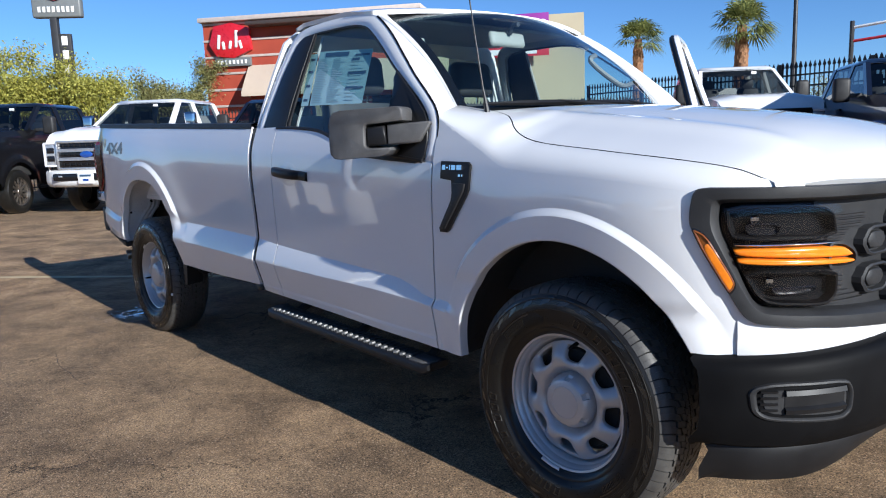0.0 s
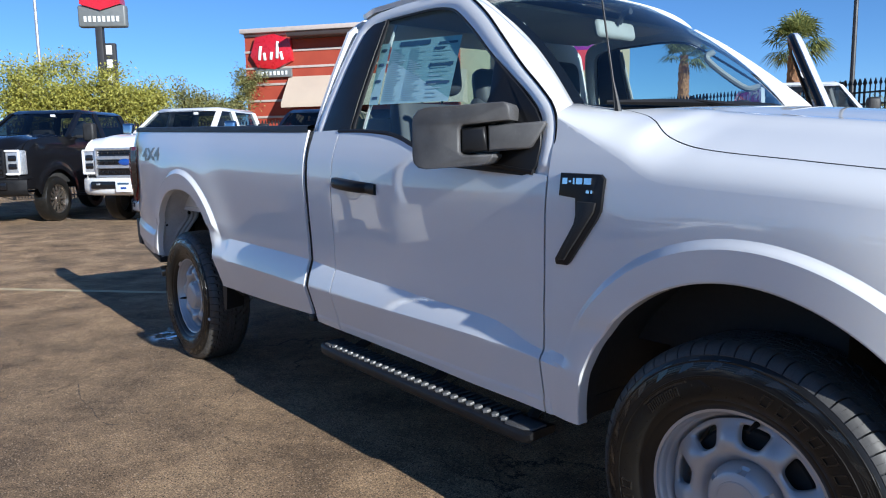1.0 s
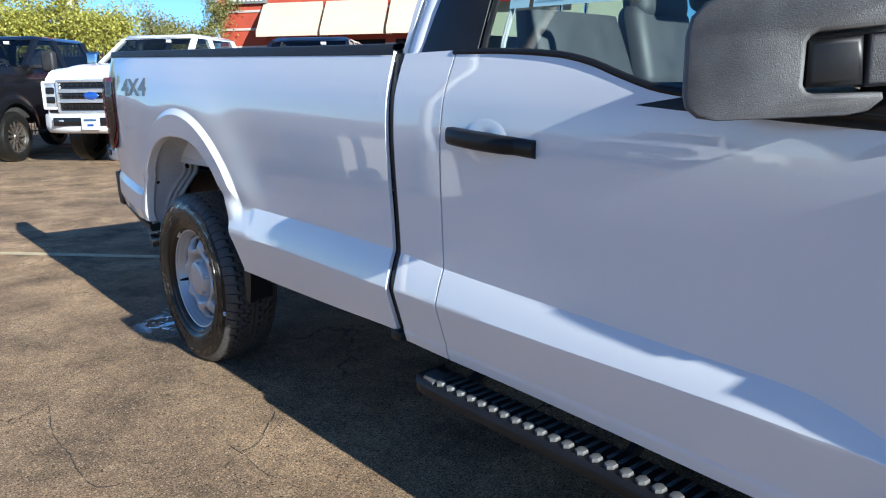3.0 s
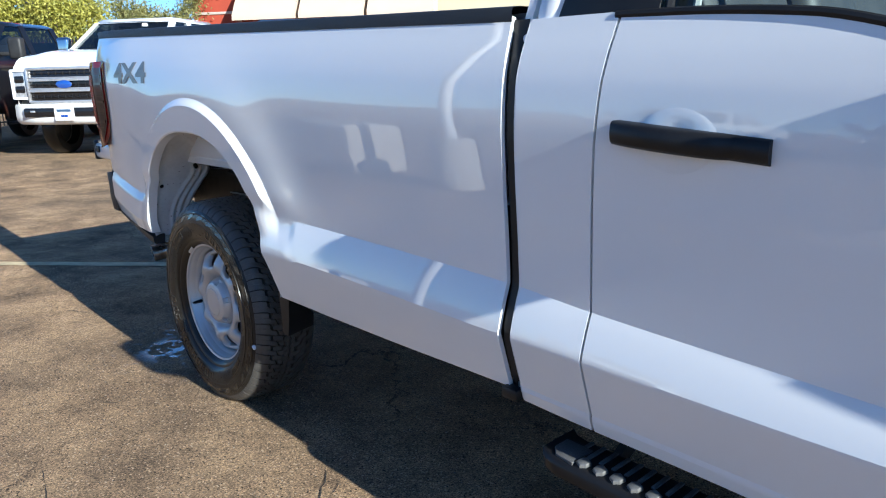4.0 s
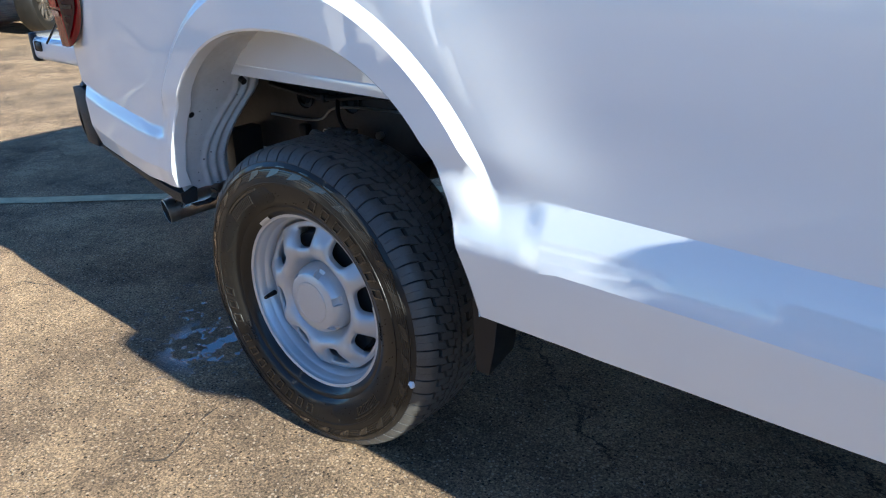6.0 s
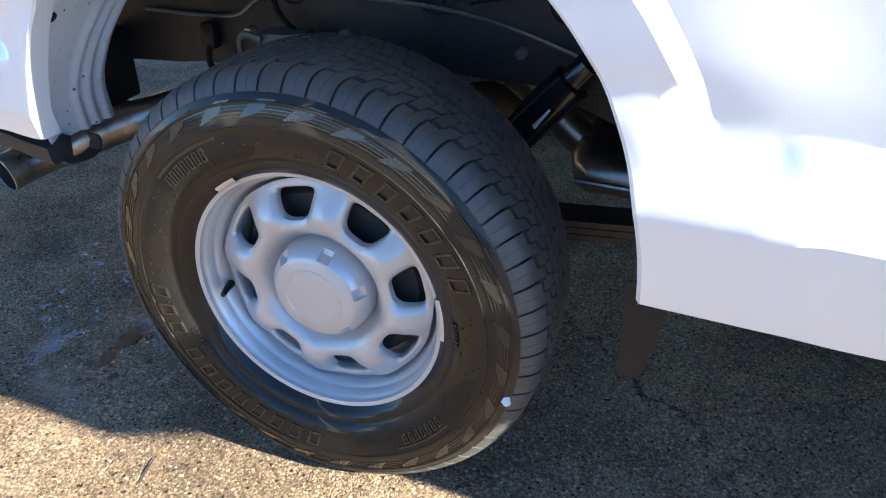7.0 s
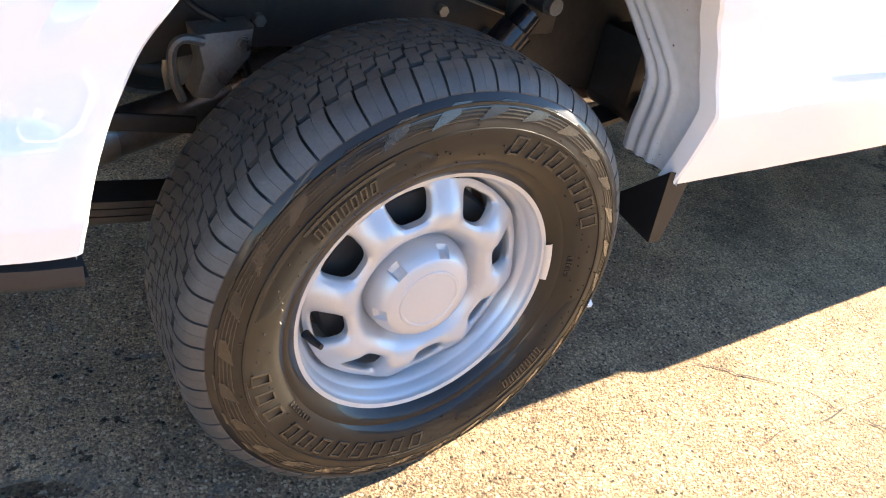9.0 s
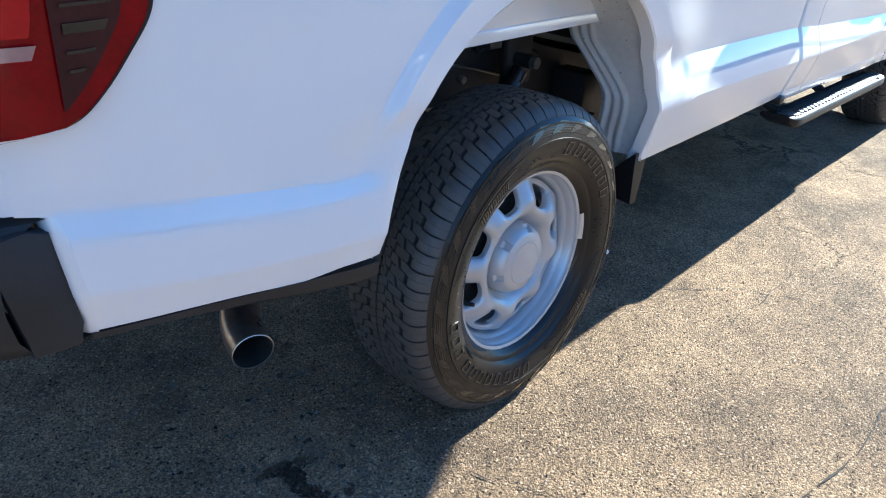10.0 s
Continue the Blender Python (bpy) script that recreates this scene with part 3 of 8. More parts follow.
FA, FB = 3.052, 4.165
def wing_edge(x):
    """Where the wing's side turns into its top."""
    return wing_top(x) + max(0.0, 1.345 - 0.48 * (x - 2.97) - wing_top(x)) * ease((3.45 - x) / 0.20)


strip(bm, lambda z: seam_f(z) + 0.004, lambda z: FA, sill, wing_edge, 12, ())
arch_block(bm, *fc, f0, FA, FB, sill(FA), 0.642, wing_edge, ())
rows = []
for x in lin(2.905, 4.261, 0.016):
    z0 = wing_edge(x)
    z0 = min(z0, 1.352) if x < 4.165 else 1.078
    d0, slope = (side(x, z0), (side(x, z0) - side(x, z0 - 0.02)) / 0.02) if x > 2.96 else (0.962 - 0.41 * (z0 - 1.30) - 0.004, -0.3)
    ye = min(hood_edge(min(x, 4.2)) + 0.003, d0 - 0.012)
    z3 = hood_z(x, ye) if x < 4.2 else hood_mid(x) + (hood_side(4.2) - hood_mid(4.2)) * (ye / hood_edge(4.2)) ** 2.4
    z3 = max(z3, z0 + 0.012)
    h = z3 - z0
    p0, p1, p2, p3 = (d0, z0), (d0 + slope * h * 0.5, z0 + h * 0.5), (ye + 0.45 * (d0 - ye), z3 - 0.10 * h), (ye, z3)
    row = []
    for t in np.linspace(0, 1, 14):
        c = ((1 - t) ** 3, 3 * t * (1 - t) ** 2, 3 * t * t * (1 - t), t**3)
        row.append((x, -sum(k * p[0] for k, p in zip(c, (p0, p1, p2, p3))), sum(k * p[1] for k, p in zip(c, (p0, p1, p2, p3)))))
    row.append((x, -ye + 0.003, z3 - 0.03))
    rows.append(row)
add_grid(bm, rows)
outward(tidy(bm, 0.0015))
bmesh.ops.delete(bm, geom=[f for f in bm.faces if in_lamp(f.calc_center_median().x, f.calc_center_median().z)], context="FACES")
both("front_wing", bm, M_PAINT, truck, "white front wing with flared arch", 18)
# hood
bm = B()
rows = []
for i in range(73):
    s, row = i / 72, []
    for j in range(65):
        v = -1 + 2 * j / 64
        xr, xf = 3.085 + 0.075 * (1 - v * v), 4.212 + 0.155 * (1 - abs(v) ** 2.6)
        x = xr + (xf - xr) * s
        y = v * (hood_edge(x) - 0.003) if x < 4.2 else v * (hood_edge(4.2) - 0.003)
        z = hood_z(min(x, 4.36), y) if x < 4.2 else hood_mid(x) + (hood_side(4.2) - hood_mid(4.2)) * abs(v) ** 2.4
        row.append((x, y, z))
    rows.append(row)
rows.append([(x + 0.006, y, z - 0.016) for x, y, z in rows[-1]])
rows.append([(x - 0.03, y, z - 0.03) for x, y, z in rows[-1]])
add_grid(bm, rows)
part("hood", bm, M_PAINT, truck, "white hood with raised centre", 40)
# nose: the white band that wraps round under hood and lamps
def nose_at(y, out=0.0):
    return NOSE_X + (NOSE_L + out) * (1 - min(abs(y) / (NOSE_W + out), 1.0) ** NOSE_N) ** (1 / NOSE_N)


NOSE_YS = [math.copysign(0.895 * abs(t) ** 0.8, t) for t in np.linspace(-1, 1, 91)]
bm = B()
band_top = spline([(0.0, 0.678), (0.42, 0.694), (0.60, 0.712), (0.797, 0.742), (0.885, 0.764), (0.90, 0.775)])
rows = [[(max(4.06, nose_at(y, o)), y, 0.61 + (band_top(abs(y)) - 0.61) * k + (0.02 * (1 - (y / 0.9) ** 2) if k < 0.3 else 0)) for y in NOSE_YS] for k, o in ((0.0, -0.03), (0.13, -0.005), (0.2, 0.0), (0.55, 0.0), (0.94, -0.001), (1.0, -0.01), (1.0, -0.06))]
add_grid(bm, rows)
part("front_fascia", bm, M_PAINT, truck, "white band under the lamps", 40)


# lamp and grille surround: a thick black frame round the whole nose, drawn as (way round the nose, height)
ROUND = [(NOSE_X + NOSE_L * math.cos(f) ** (2 / NOSE_N), NOSE_W * math.sin(f) ** (2 / NOSE_N)) for f in np.linspace(0, math.pi / 2, 1500)]
WAY = np.r_[0, np.cumsum([math.dist(p, q) for p, q in zip(ROUND, ROUND[1:])])]
RX, RY = np.array([p[0] for p in ROUND]), np.array([p[1] for p in ROUND])


def wrap(s, z, o=0.0, sg=-1):
    """The point s metres round the nose from its middle, set off outwards by o."""
    x, y = np.interp(s, WAY, RX), np.interp(s, WAY, RY)
    a, b = max(s - 0.006, 0), s + 0.006
    tx, ty = np.interp(b, WAY, RX) - np.interp(a, WAY, RX), np.interp(b, WAY, RY) - np.interp(a, WAY, RY)
    k = math.hypot(tx, ty)
    return (float(x + o * ty / k), float(sg * (y - o * tx / k)), z)


def soften(loop, turns=2, close=True):
    """Rounds the corners of an outline."""
    for _ in range(turns):
        out = []
        for i, p in enumerate(loop):
            if not close and i == len(loop) - 1:
                break
            q = loop[(i + 1) % len(loop)]
            out += [(p[0] * 0.82 + q[0] * 0.18, p[1] * 0.82 + q[1] * 0.18), (p[0] * 0.18 + q[0] * 0.82, p[1] * 0.18 + q[1] * 0.82)]
        loop = out if close else [loop[0]] + out + [loop[-1]]
    return loop


def even(loop, n):
    """n points evenly along a closed outline."""
    pts = np.array(loop + [loop[0]])
    at = np.r_[0, np.cumsum(np.hypot(*np.diff(pts, axis=0).T))]
    u = np.linspace(0, at[-1], n, endpoint=False)
    return list(zip(np.interp(u, at, pts[:, 0]), np.interp(u, at, pts[:, 1])))


def inset(loop, d):
    out, n = [], len(loop)
    area = sum(loop[i - 1][0] * loop[i][1] - loop[i][0] * loop[i - 1][1] for i in range(n))
    for i, p in enumerate(loop):
        a, b = loop[i - 1], loop[(i + 1) % n]
        tx, ty = b[0] - a[0], b[1] - a[1]
        k = math.hypot(tx, ty) * (1 if area > 0 else -1)
        out.append((p[0] - d * ty / k, p[1] + d * tx / k))
    return out


def moulded(corners, steps, sg, n=72, turns=2, fill=True):
    """A moulding on the nose: its outline, then (inset, height) steps inwards, then its face."""
    loop = even(soften(corners, turns), n)
    bm = B()
    rows = [[wrap(s, z, o, sg) for s, z in inset(loop, d)] for d, o in steps]
    if fill:
        last = inset(loop, steps[-1][0])
        c = (sum(p[0] for p in last) / n, sum(p[1] for p in last) / n)
        rows += [[wrap(c[0] + (s - c[0]) * k, c[1] + (z - c[1]) * k, steps[-1][1], sg) for s, z in last] for k in (0.75, 0.5, 0.25, 0.02)]
    add_grid(bm, rows, close=True)
    bmesh.ops.recalc_face_normals(bm, faces=bm.faces)
    mid = Vector((3.2, 0, 0.85))
    if sum((f.calc_center_median() - mid).dot(f.normal) * f.calc_area() for f in bm.faces) < 0:
        bmesh.ops.reverse_faces(bm, faces=bm.faces)
    return bm


grille = group("grille", truck, "grained black grille with lamp surrounds")
for sg in (-1, 1):
    oo_, ii_ = soften(OUT, 2, False), soften(INN, 2, False)
    bm = B()
    add_grid(bm, [[wrap(p[0] + (q[0] - p[0]) * k, p[1] + (q[1] - p[1]) * k, o, sg) for p, q in zip(oo_, ii_)] for k, o in ((0, -0.02), (0, 0.010), (0.035, 0.015), (0.40, 0.016), (0.72, 0.014), (0.76, 0.012), (0.97, -0.010), (1.0, -0.014), (1.0, -0.06))], flip=sg > 0)
    part("lamp_surround", bm, M_BLACK, grille, angle=30)
    # amber side marker
    mark = [(1.089, 0.995), (1.058, 0.981), (1.040, 0.960), (0.977, 0.852), (0.980, 0.834), (0.991, 0.818), (1.004, 0.835), (1.066, 0.943)]
    part("marker_seat", moulded([(s + (s - 1.034) * 0.06, z + (z - 0.905) * 0.05) for s, z in mark], ((0, 0.004), (0, 0.017), (0.003, 0.0175)), sg), M_GLOSSB, truck)
    marker = group("side_marker", truck, "amber side marker lamp")
    part("marker_lens", moulded(mark, ((0.0, 0.008), (0.001, 0.019), (0.004, 0.0215), (0.0065, 0.0205), (0.0075, 0.018)), sg), M_AMBERD, marker, angle=30)
    # bright amber strip over the lens that is painted in shade
    part("marker_bright_strip", moulded([(1.044, 0.958), (0.981, 0.852), (0.984, 0.837), (0.991, 0.826), (1.000, 0.838), (1.053, 0.930), (1.057, 0.948)], ((0.0, 0.016), (0.001, 0.0205), (0.003, 0.0215)), sg, 48, 1), M_AMBER, marker, "bright strip of the amber lens", 30)
    # headlight
    lamp = group("headlight", truck, "clear headlight with amber light bar")
    bm = B()
    add_grid(bm, [[wrap(s, z, -0.058, sg) for s in np.linspace(1.04, 0.60, 24)] for z in (0.745, 0.85, 0.95, 1.075)], flip=sg > 0)
    part("lamp_housing", bm, M_VOID, lamp)
    part("light_bar", moulded([(0.984, 0.939), (0.68, 0.937), (0.645, 0.919), (0.634, 0.905), (0.80, 0.911), (0.978, 0.919)], ((0, -0.05), (0, 0.002), (0.003, 0.006), (0.006, 0.007)), sg), M_AMBER, lamp, "amber light bar", 40)
    part("light_bar", moulded([(0.976, 0.914), (0.80, 0.906), (0.633, 0.900), (0.635, 0.889), (0.676, 0.886), (0.970, 0.896)], ((0, -0.05), (0, 0.004), (0.003, 0.009), (0.006, 0.010)), sg), M_AMBER, lamp, "amber light bar", 40)
    part("bar_pocket", moulded([(0.72, 0.950), (0.668, 0.948), (0.626, 0.926), (0.614, 0.908), (0.614, 0.886), (0.634, 0.874), (0.676, 0.872), (0.72, 0.874)], ((0, -0.05), (0, 0.0), (0.008, 0.001), (0.010, -0.02)), sg), M_BLACK, lamp, "black end pocket of the light bar", 30)
    part("chrome_strip", moulded([(0.985, 0.952), (0.68, 0.951), (0.68, 0.944), (0.984, 0.945)], ((0, -0.05), (0, 0.0), (0.002, 0.003)), sg, 48, 1), M_CHROME, lamp, "thin chrome strip")
    # dark lens frames above and below the bar, with a reflector block in each
    for frame_at, block, lit in (([(1.006, 1.052), (0.735, 1.047), (0.691, 1.022), (0.680, 0.957), (0.984, 0.958), (1.003, 0.995)], (0.90, 0.985, 0.10, 0.035), (0.925, 1.015)), ([(0.962, 0.876), (0.673, 0.872), (0.671, 0.797), (0.712, 0.769), (0.885, 0.781), (0.920, 0.806)], (0.80, 0.815, 0.14, 0.022), (0.875, 0.845))):
        part("lens_frame", moulded(frame_at, ((0, -0.055), (0, -0.012), (0.004, -0.009), (0.009, -0.011), (0.012, -0.040), (0.020, -0.046)), sg, 80, 1), M_VOID, lamp, "dark lens frame", 25)
        s, z, w, h = block
        part("reflector", moulded([(s + w / 2, z + h / 2), (s + w / 2, z - h * 0.1), (s + w * 0.38, z - h / 2), (s - w * 0.38, z - h / 2), (s - w / 2, z - h * 0.1), (s - w / 2, z + h / 2)], ((0, -0.05), (0, -0.030), (0.003, -0.028), (0.005, -0.040)), sg, 60, 1), M_GLOSSB, lamp, angle=25)
        s, z = lit
        part("projector_lens", moulded([(s + 0.012, z + 0.010), (s - 0.012, z + 0.010), (s - 0.012, z - 0.010), (s + 0.012, z - 0.010)], ((0, -0.05), (0.001, -0.030), (0.005, -0.027)), sg, 28, 2), M_CHROME, lamp)
    part("lamp_lens", moulded([(1.018, 1.060), (0.69, 1.058), (0.662, 1.02), (0.660, 0.80), (0.70, 0.764), (0.888, 0.775), (0.926, 0.800), (0.985, 0.925), (1.016, 0.985)], ((0.002, -0.006), (0.006, -0.004)), sg, 80, 1), M_LENS, lamp).visible_shadow = False
# grille field: panel with hexagonal cells in relief
bm = B()
add_grid(bm, [[(nose_at(y, -0.05), y, z) for y in np.linspace(-0.690, 0.690, 60)] for z in np.linspace(0.72, 1.06, 4)])
part("grille_panel", bm, M_BLACK, grille)
def nose_loop(yc, zc, wy, wz, steps, name):
    """A raised six-sided loop on the grille, drawn as (share of its size, height) steps."""
    corners = soften([(wy, 0.0), (0.62 * wy, wz), (-0.62 * wy, wz), (-wy, 0.0), (-0.62 * wy, -wz), (0.62 * wy, -wz)], 1)
    b = B()
    vs = add_grid(b, [[(nose_at(yc + u * k, -0.05) + o, yc + u * k, zc + v * k) for u, v in corners] for k, o in steps], close=True)
    b.faces.new(vs[-1])
    bmesh.ops.recalc_face_normals(b, faces=b.faces)
    if sum(f.normal.x for f in b.faces) < 0:
        bmesh.ops.reverse_faces(b, faces=b.faces)
    return part(name, b, M_BLACK, grille, angle=25)


LOOP = ((1.04, -0.004), (1.0, 0.024), (0.88, 0.027), (0.80, 0.024), (0.76, 0.006), (0.60, 0.006), (0.56, 0.018), (0.48, 0.021), (0.2, 0.022))
for sg in (-1, 1):
    for yc, zs in ((0.455, (0.820, 0.930)), (0.300, (0.762, 0.872, 0.982)), (0.145, (0.820, 0.930)), (0.0, (0.762, 0.872, 0.982))):
        for zc in zs:
            if yc or sg < 0:
                nose_loop(sg * yc, zc, 0.088, 0.043, LOOP, "grille_loop")
    for z, y0, y1 in ((0.766, 0.50, 0.655), (0.780, 0.52, 0.655), (0.794, 0.565, 0.655), (0.808, 0.590, 0.655), (0.822, 0.595, 0.655), (0.836, 0.590, 0.655), (0.952, 0.590, 0.655), (0.966, 0.570, 0.655), (0.980, 0.52, 0.655), (0.994, 0.50, 0.655), (1.008, 0.50, 0.655)):
        bm = B()
        rows = [[(nose_at(y, -0.05) + o, sg * y, z + h) for y in np.linspace(y0, y1, 6)] for h, o in ((-0.004, -0.002), (-0.003, 0.010), (0.003, 0.010), (0.004, -0.002))]
        add_grid(bm, rows, flip=sg > 0)
        part("grille_fin", bm, M_BLACK, grille)
# front bumper
bumper = group("front_bumper", truck, "unpainted black front bumper")
bm = B()
ys = [math.copysign(0.972 * abs(t) ** 0.75, t) for t in np.linspace(-1, 1, 121)]
sec = ((0.640, -0.05), (0.634, 0.018), (0.622, 0.030), (0.608, 0.034), (0.59, 0.036), (0.50, 0.038), (0.44, 0.036), (0.40, 0.026), (0.385, 0.008), (0.378, -0.05))
add_grid(bm, [[(max(4.055, nose_at(y, o * (1 + 0.6 * (1 - abs(y) / 0.98)))), y * (1 + o * 0.4), z + 0.028 * (1 - abs(y) ** 3) * (z - 0.38) / 0.26) for y in ys] for z, o in sec], flip=True)
part("bumper_cover", bm, M_BUMPER, bumper, "black moulded bumper cover", 40)
bm = B()
sec = ((0.380, -0.06), (0.378, 0.0), (0.36, 0.004), (0.30, -0.006), (0.270, -0.02), (0.262, -0.05))
add_grid(bm, [[(max(4.06, nose_at(y, o) - 0.01), y, z + 0.06 * ease((0.75 - abs(y)) / 0.35) * (0.38 - z) / 0.12) for y in [v * 0.955 for v in ys]] for z, o in sec], flip=True)
part("air_dam", bm, M_SATIN, bumper, "black plastic air dam", 40)
for sg in (-1, 1):
    bm = B()
    def face_on(y, z, o):
        k = 1 + 0.6 * (1 - y / 0.98)
        a, b = (nose_at(y - 0.004, 0.037 * k), (y - 0.004) * 1.0148), (nose_at(y + 0.004, 0.037 * k), (y + 0.004) * 1.0148)
        d = math.dist(a, b)
        return ((a[0] + b[0]) / 2 + o * (b[1] - a[1]) / d, sg * ((a[1] + b[1]) / 2 - o * (b[0] - a[0]) / d), z)
    rim = even(soften([(0.907, 0.578), (0.698, 0.574), (0.682, 0.545), (0.684, 0.492), (0.710, 0.474), (0.880, 0.486), (0.902, 0.506)], 2), 64)
    rows = [[face_on(y, z, o) for y, z in inset(rim, d)] for d, o in ((-0.010, -0.003), (-0.007, 0.006), (-0.002, 0.008), (0.002, 0.005), (0.005, -0.004), (0.010, -0.006))]
    cy, cz = sum(p[0] for p in rim) / 64, sum(p[1] for p in rim) / 64
    rows += [[face_on(cy + (y - cy) * k, cz + (z - cz) * k, 0.003) for y, z in inset(rim, 0.012)] for k in (0.98, 0.7, 0.4, 0.05)]
    add_grid(bm, rows, close=True)
    bmesh.ops.recalc_face_normals(bm, faces=bm.faces)
    fog = part("fog_lamp_cover", bm, M_BLACK, bumper, "blanked fog lamp pocket", 40)
    bm = B()
    add_grid(bm, [[face_on(y, z, o) for y in np.linspace(0.852, 0.704, 8)] for z, o in ((0.497, -0.006), (0.499, 0.010), (0.512, 0.014), (0.519, 0.004), (0.547, 0.004), (0.552, 0.014), (0.565, 0.010), (0.567, -0.006))], flip=sg > 0)
    part("pocket_rib", bm, M_SATIN, fog, angle=25)
    for k in range(4):
        bm = B()
        add_grid(bm, [[face_on(y, z, o) for y in np.linspace(0.896, 0.866, 4)] for z, o in ((0.505 + 0.017 * k, -0.006), (0.507 + 0.017 * k, 0.007), (0.512 + 0.017 * k, 0.008), (0.515 + 0.017 * k, -0.006))], flip=sg > 0)
        part("pocket_louvre", bm, M_SATIN, fog, angle=25)

# ---- greenhouse ----
def lean(x, z):
    """The side window's leaning plane."""
    return 0.962 - 0.41 * (z - 1.30) - 0.012 * max(z - 1.5, 0) if z > 1.36 else 0.9374 + 0.226 * (1.36 - z)


O_LOOP = [(1.603, 1.335), (1.612, 1.45), (1.635, 1.60), (1.668, 1.72), (1.70, 1.785), (1.77, 1.822), (1.90, 1.834), (2.05, 1.838), (2.20, 1.834), (2.31, 1.824), (2.40, 1.798), (2.53, 1.717), (2.66, 1.614), (2.79, 1.509), (2.91, 1.422), (2.980, 1.362), (3.003, 1.305), (3.008, 1.245), (3.006, 1.195), (3.003, 1.158)]
I_LOOP = [(1.665, 1.332), (1.680, 1.45), (1.705, 1.60), (1.738, 1.70), (1.755, 1.745), (1.80, 1.772), (1.90, 1.784), (2.05, 1.785), (2.18, 1.783), (2.28, 1.772), (2.36, 1.745), (2.49, 1.660), (2.63, 1.558), (2.76, 1.474), (2.86, 1.408), (2.920, 1.358), (2.946, 1.310), (2.951, 1.25), (2.946, 1.200), (2.930, 1.176)]


def fine_loop(loop):
    return [(p.x, p.y) for p in smooth_path([(u, v, 0) for u, v in loop], 5)]


bm = B()
oo, ii = fine_loop(O_LOOP), fine_loop(I_LOOP)
rows = []
for k, off in ((0, 0.02), (0, 0.004), (0.12, 0.0), (0.5, -0.004), (0.88, 0.0), (1.0, 0.006), (1.0, 0.03)):
    rows.append([(a[0] + (b[0] - a[0]) * k, -lean(0, a[1] + (b[1] - a[1]) * k) + off + 0.012 * (ease((1.20 - a[1]) / 0.04) if a[0] > 2.5 else 0), a[1] + (b[1] - a[1]) * k) for a, b in zip(oo, ii)])
add_grid(bm, rows)
part("window_surround", bm, M_PAINT, truck, "white roof pillar and window surround", 50)
# on the driver's side the front leg has swung out with the open door
bm = B()
add_grid(bm, [[(x, -y, z) for x, y, z in row[:52]] for row in rows], flip=True)
part("window_surround", bm, M_PAINT, truck, "white roof pillar and window surround", 50)
# gap between the door's window frame and the windscreen pillar: a black bar as its shade
bm = B()
add_tube(bm, [(x + 0.001, -lean(0, z) + 0.003 + 0.012 * ease((1.20 - z) / 0.04), z) for x, z in oo[50:]], 0.0042, 6)
part("door_gap", bm, M_VOID, truck, "dark gap along the door frame")


def plate(bm, poly, off, t, bevel=0.002):
    """A flat piece lying in the side window's plane."""
    add_prism(bm, poly, lambda u, v, w: (u, -lean(u, v) + off - w, v), 0, t, bevel)


bm = B()
plate(bm, [(1.664, 1.336), (1.684, 1.45), (1.712, 1.60), (1.748, 1.71), (1.772, 1.758), (1.815, 1.780), (1.905, 1.784), (1.893, 1.60), (1.888, 1.45), (1.888, 1.336)], 0.004, 0.010)
both("pillar_trim", bm, M_SATIN, truck, "satin black pillar trim")
bm = B()
plate(bm, [(2.36, 1.205), (2.60, 1.186), (2.900, 1.166), (2.935, 1.173), (2.954, 1.194), (2.960, 1.255), (2.950, 1.317), (2.916, 1.362), (2.825, 1.431), (2.740, 1.488), (2.665, 1.540), (2.69, 1.42), (2.66, 1.29), (2.50, 1.225)], 0.006, 0.014, 0.004)
part("mirror_sail", bm, M_SATIN, truck, "black mirror mounting panel")
# rubber along the bottom and round the glass
bm = B()
add_tube(bm, [(x, -lean(x, belt(x)) - 0.002, belt(x) + 0.004) for x in lin(1.80, 2.945, 0.03)], 0.0085, 8)
add_tube(bm, [(x + 0.004, -lean(x, z) + 0.004, z - 0.003) for x, z in ii[8:80]], 0.006, 6)
add_tube(bm, [(1.902 + 0.02 * max(0, z - 1.5), -lean(0, z) + 0.004, z) for z in np.linspace(1.318, 1.785, 14)], 0.008, 6)
both("window_seal", bm, M_SATIN, truck, "black window rubber")
bm = B()
add_tube(bm, [(1.940, -lean(0, z) + 0.030, z) for z in np.linspace(1.30, 1.76, 10)], 0.007, 6)
both("belt_webbing", bm, M_TRIMG, truck, "pale strip inside the window")
bm = B()
poly = [(1.86, 1.30)] + [(1.865, 1.60), (1.87, 1.79)] + [(x, z) for x, z in ii[30:76:3]] + [(2.94, 1.18), (2.70, 1.20), (2.45, 1.215), (2.34, 1.24), (2.22, 1.28), (2.0, 1.30)]
bm.faces.new([bm.verts.new((x, -lean(x, z) + 0.016, z)) for x, z in poly])
panes = both("side_window", bm, M_GLASS, truck, "clear side window")
for ob in panes:
    ob.visible_shadow = False
panes[1].parent = door_far
# frame of the open driver's door
for nm, r, o, mt in (("door_frame", 0.026, 0.0, M_PAINT), ("door_frame_lining", 0.024, -0.016, M_SATIN)):
    bm = B()
    add_tube(bm, [(x, lean(x, z) + o - 0.006, z + 0.13 * max(0.0, z - 1.30)) for x, z in ii[2:86]], r, 8)
    part(nm, bm, mt, door_far)
bm = B()
add_box(bm, (2.38, 0.915, 0.86), (1.15, 0.06, 0.70), 0.02)
part("open_door_lining", bm, M_DASH, door_far)
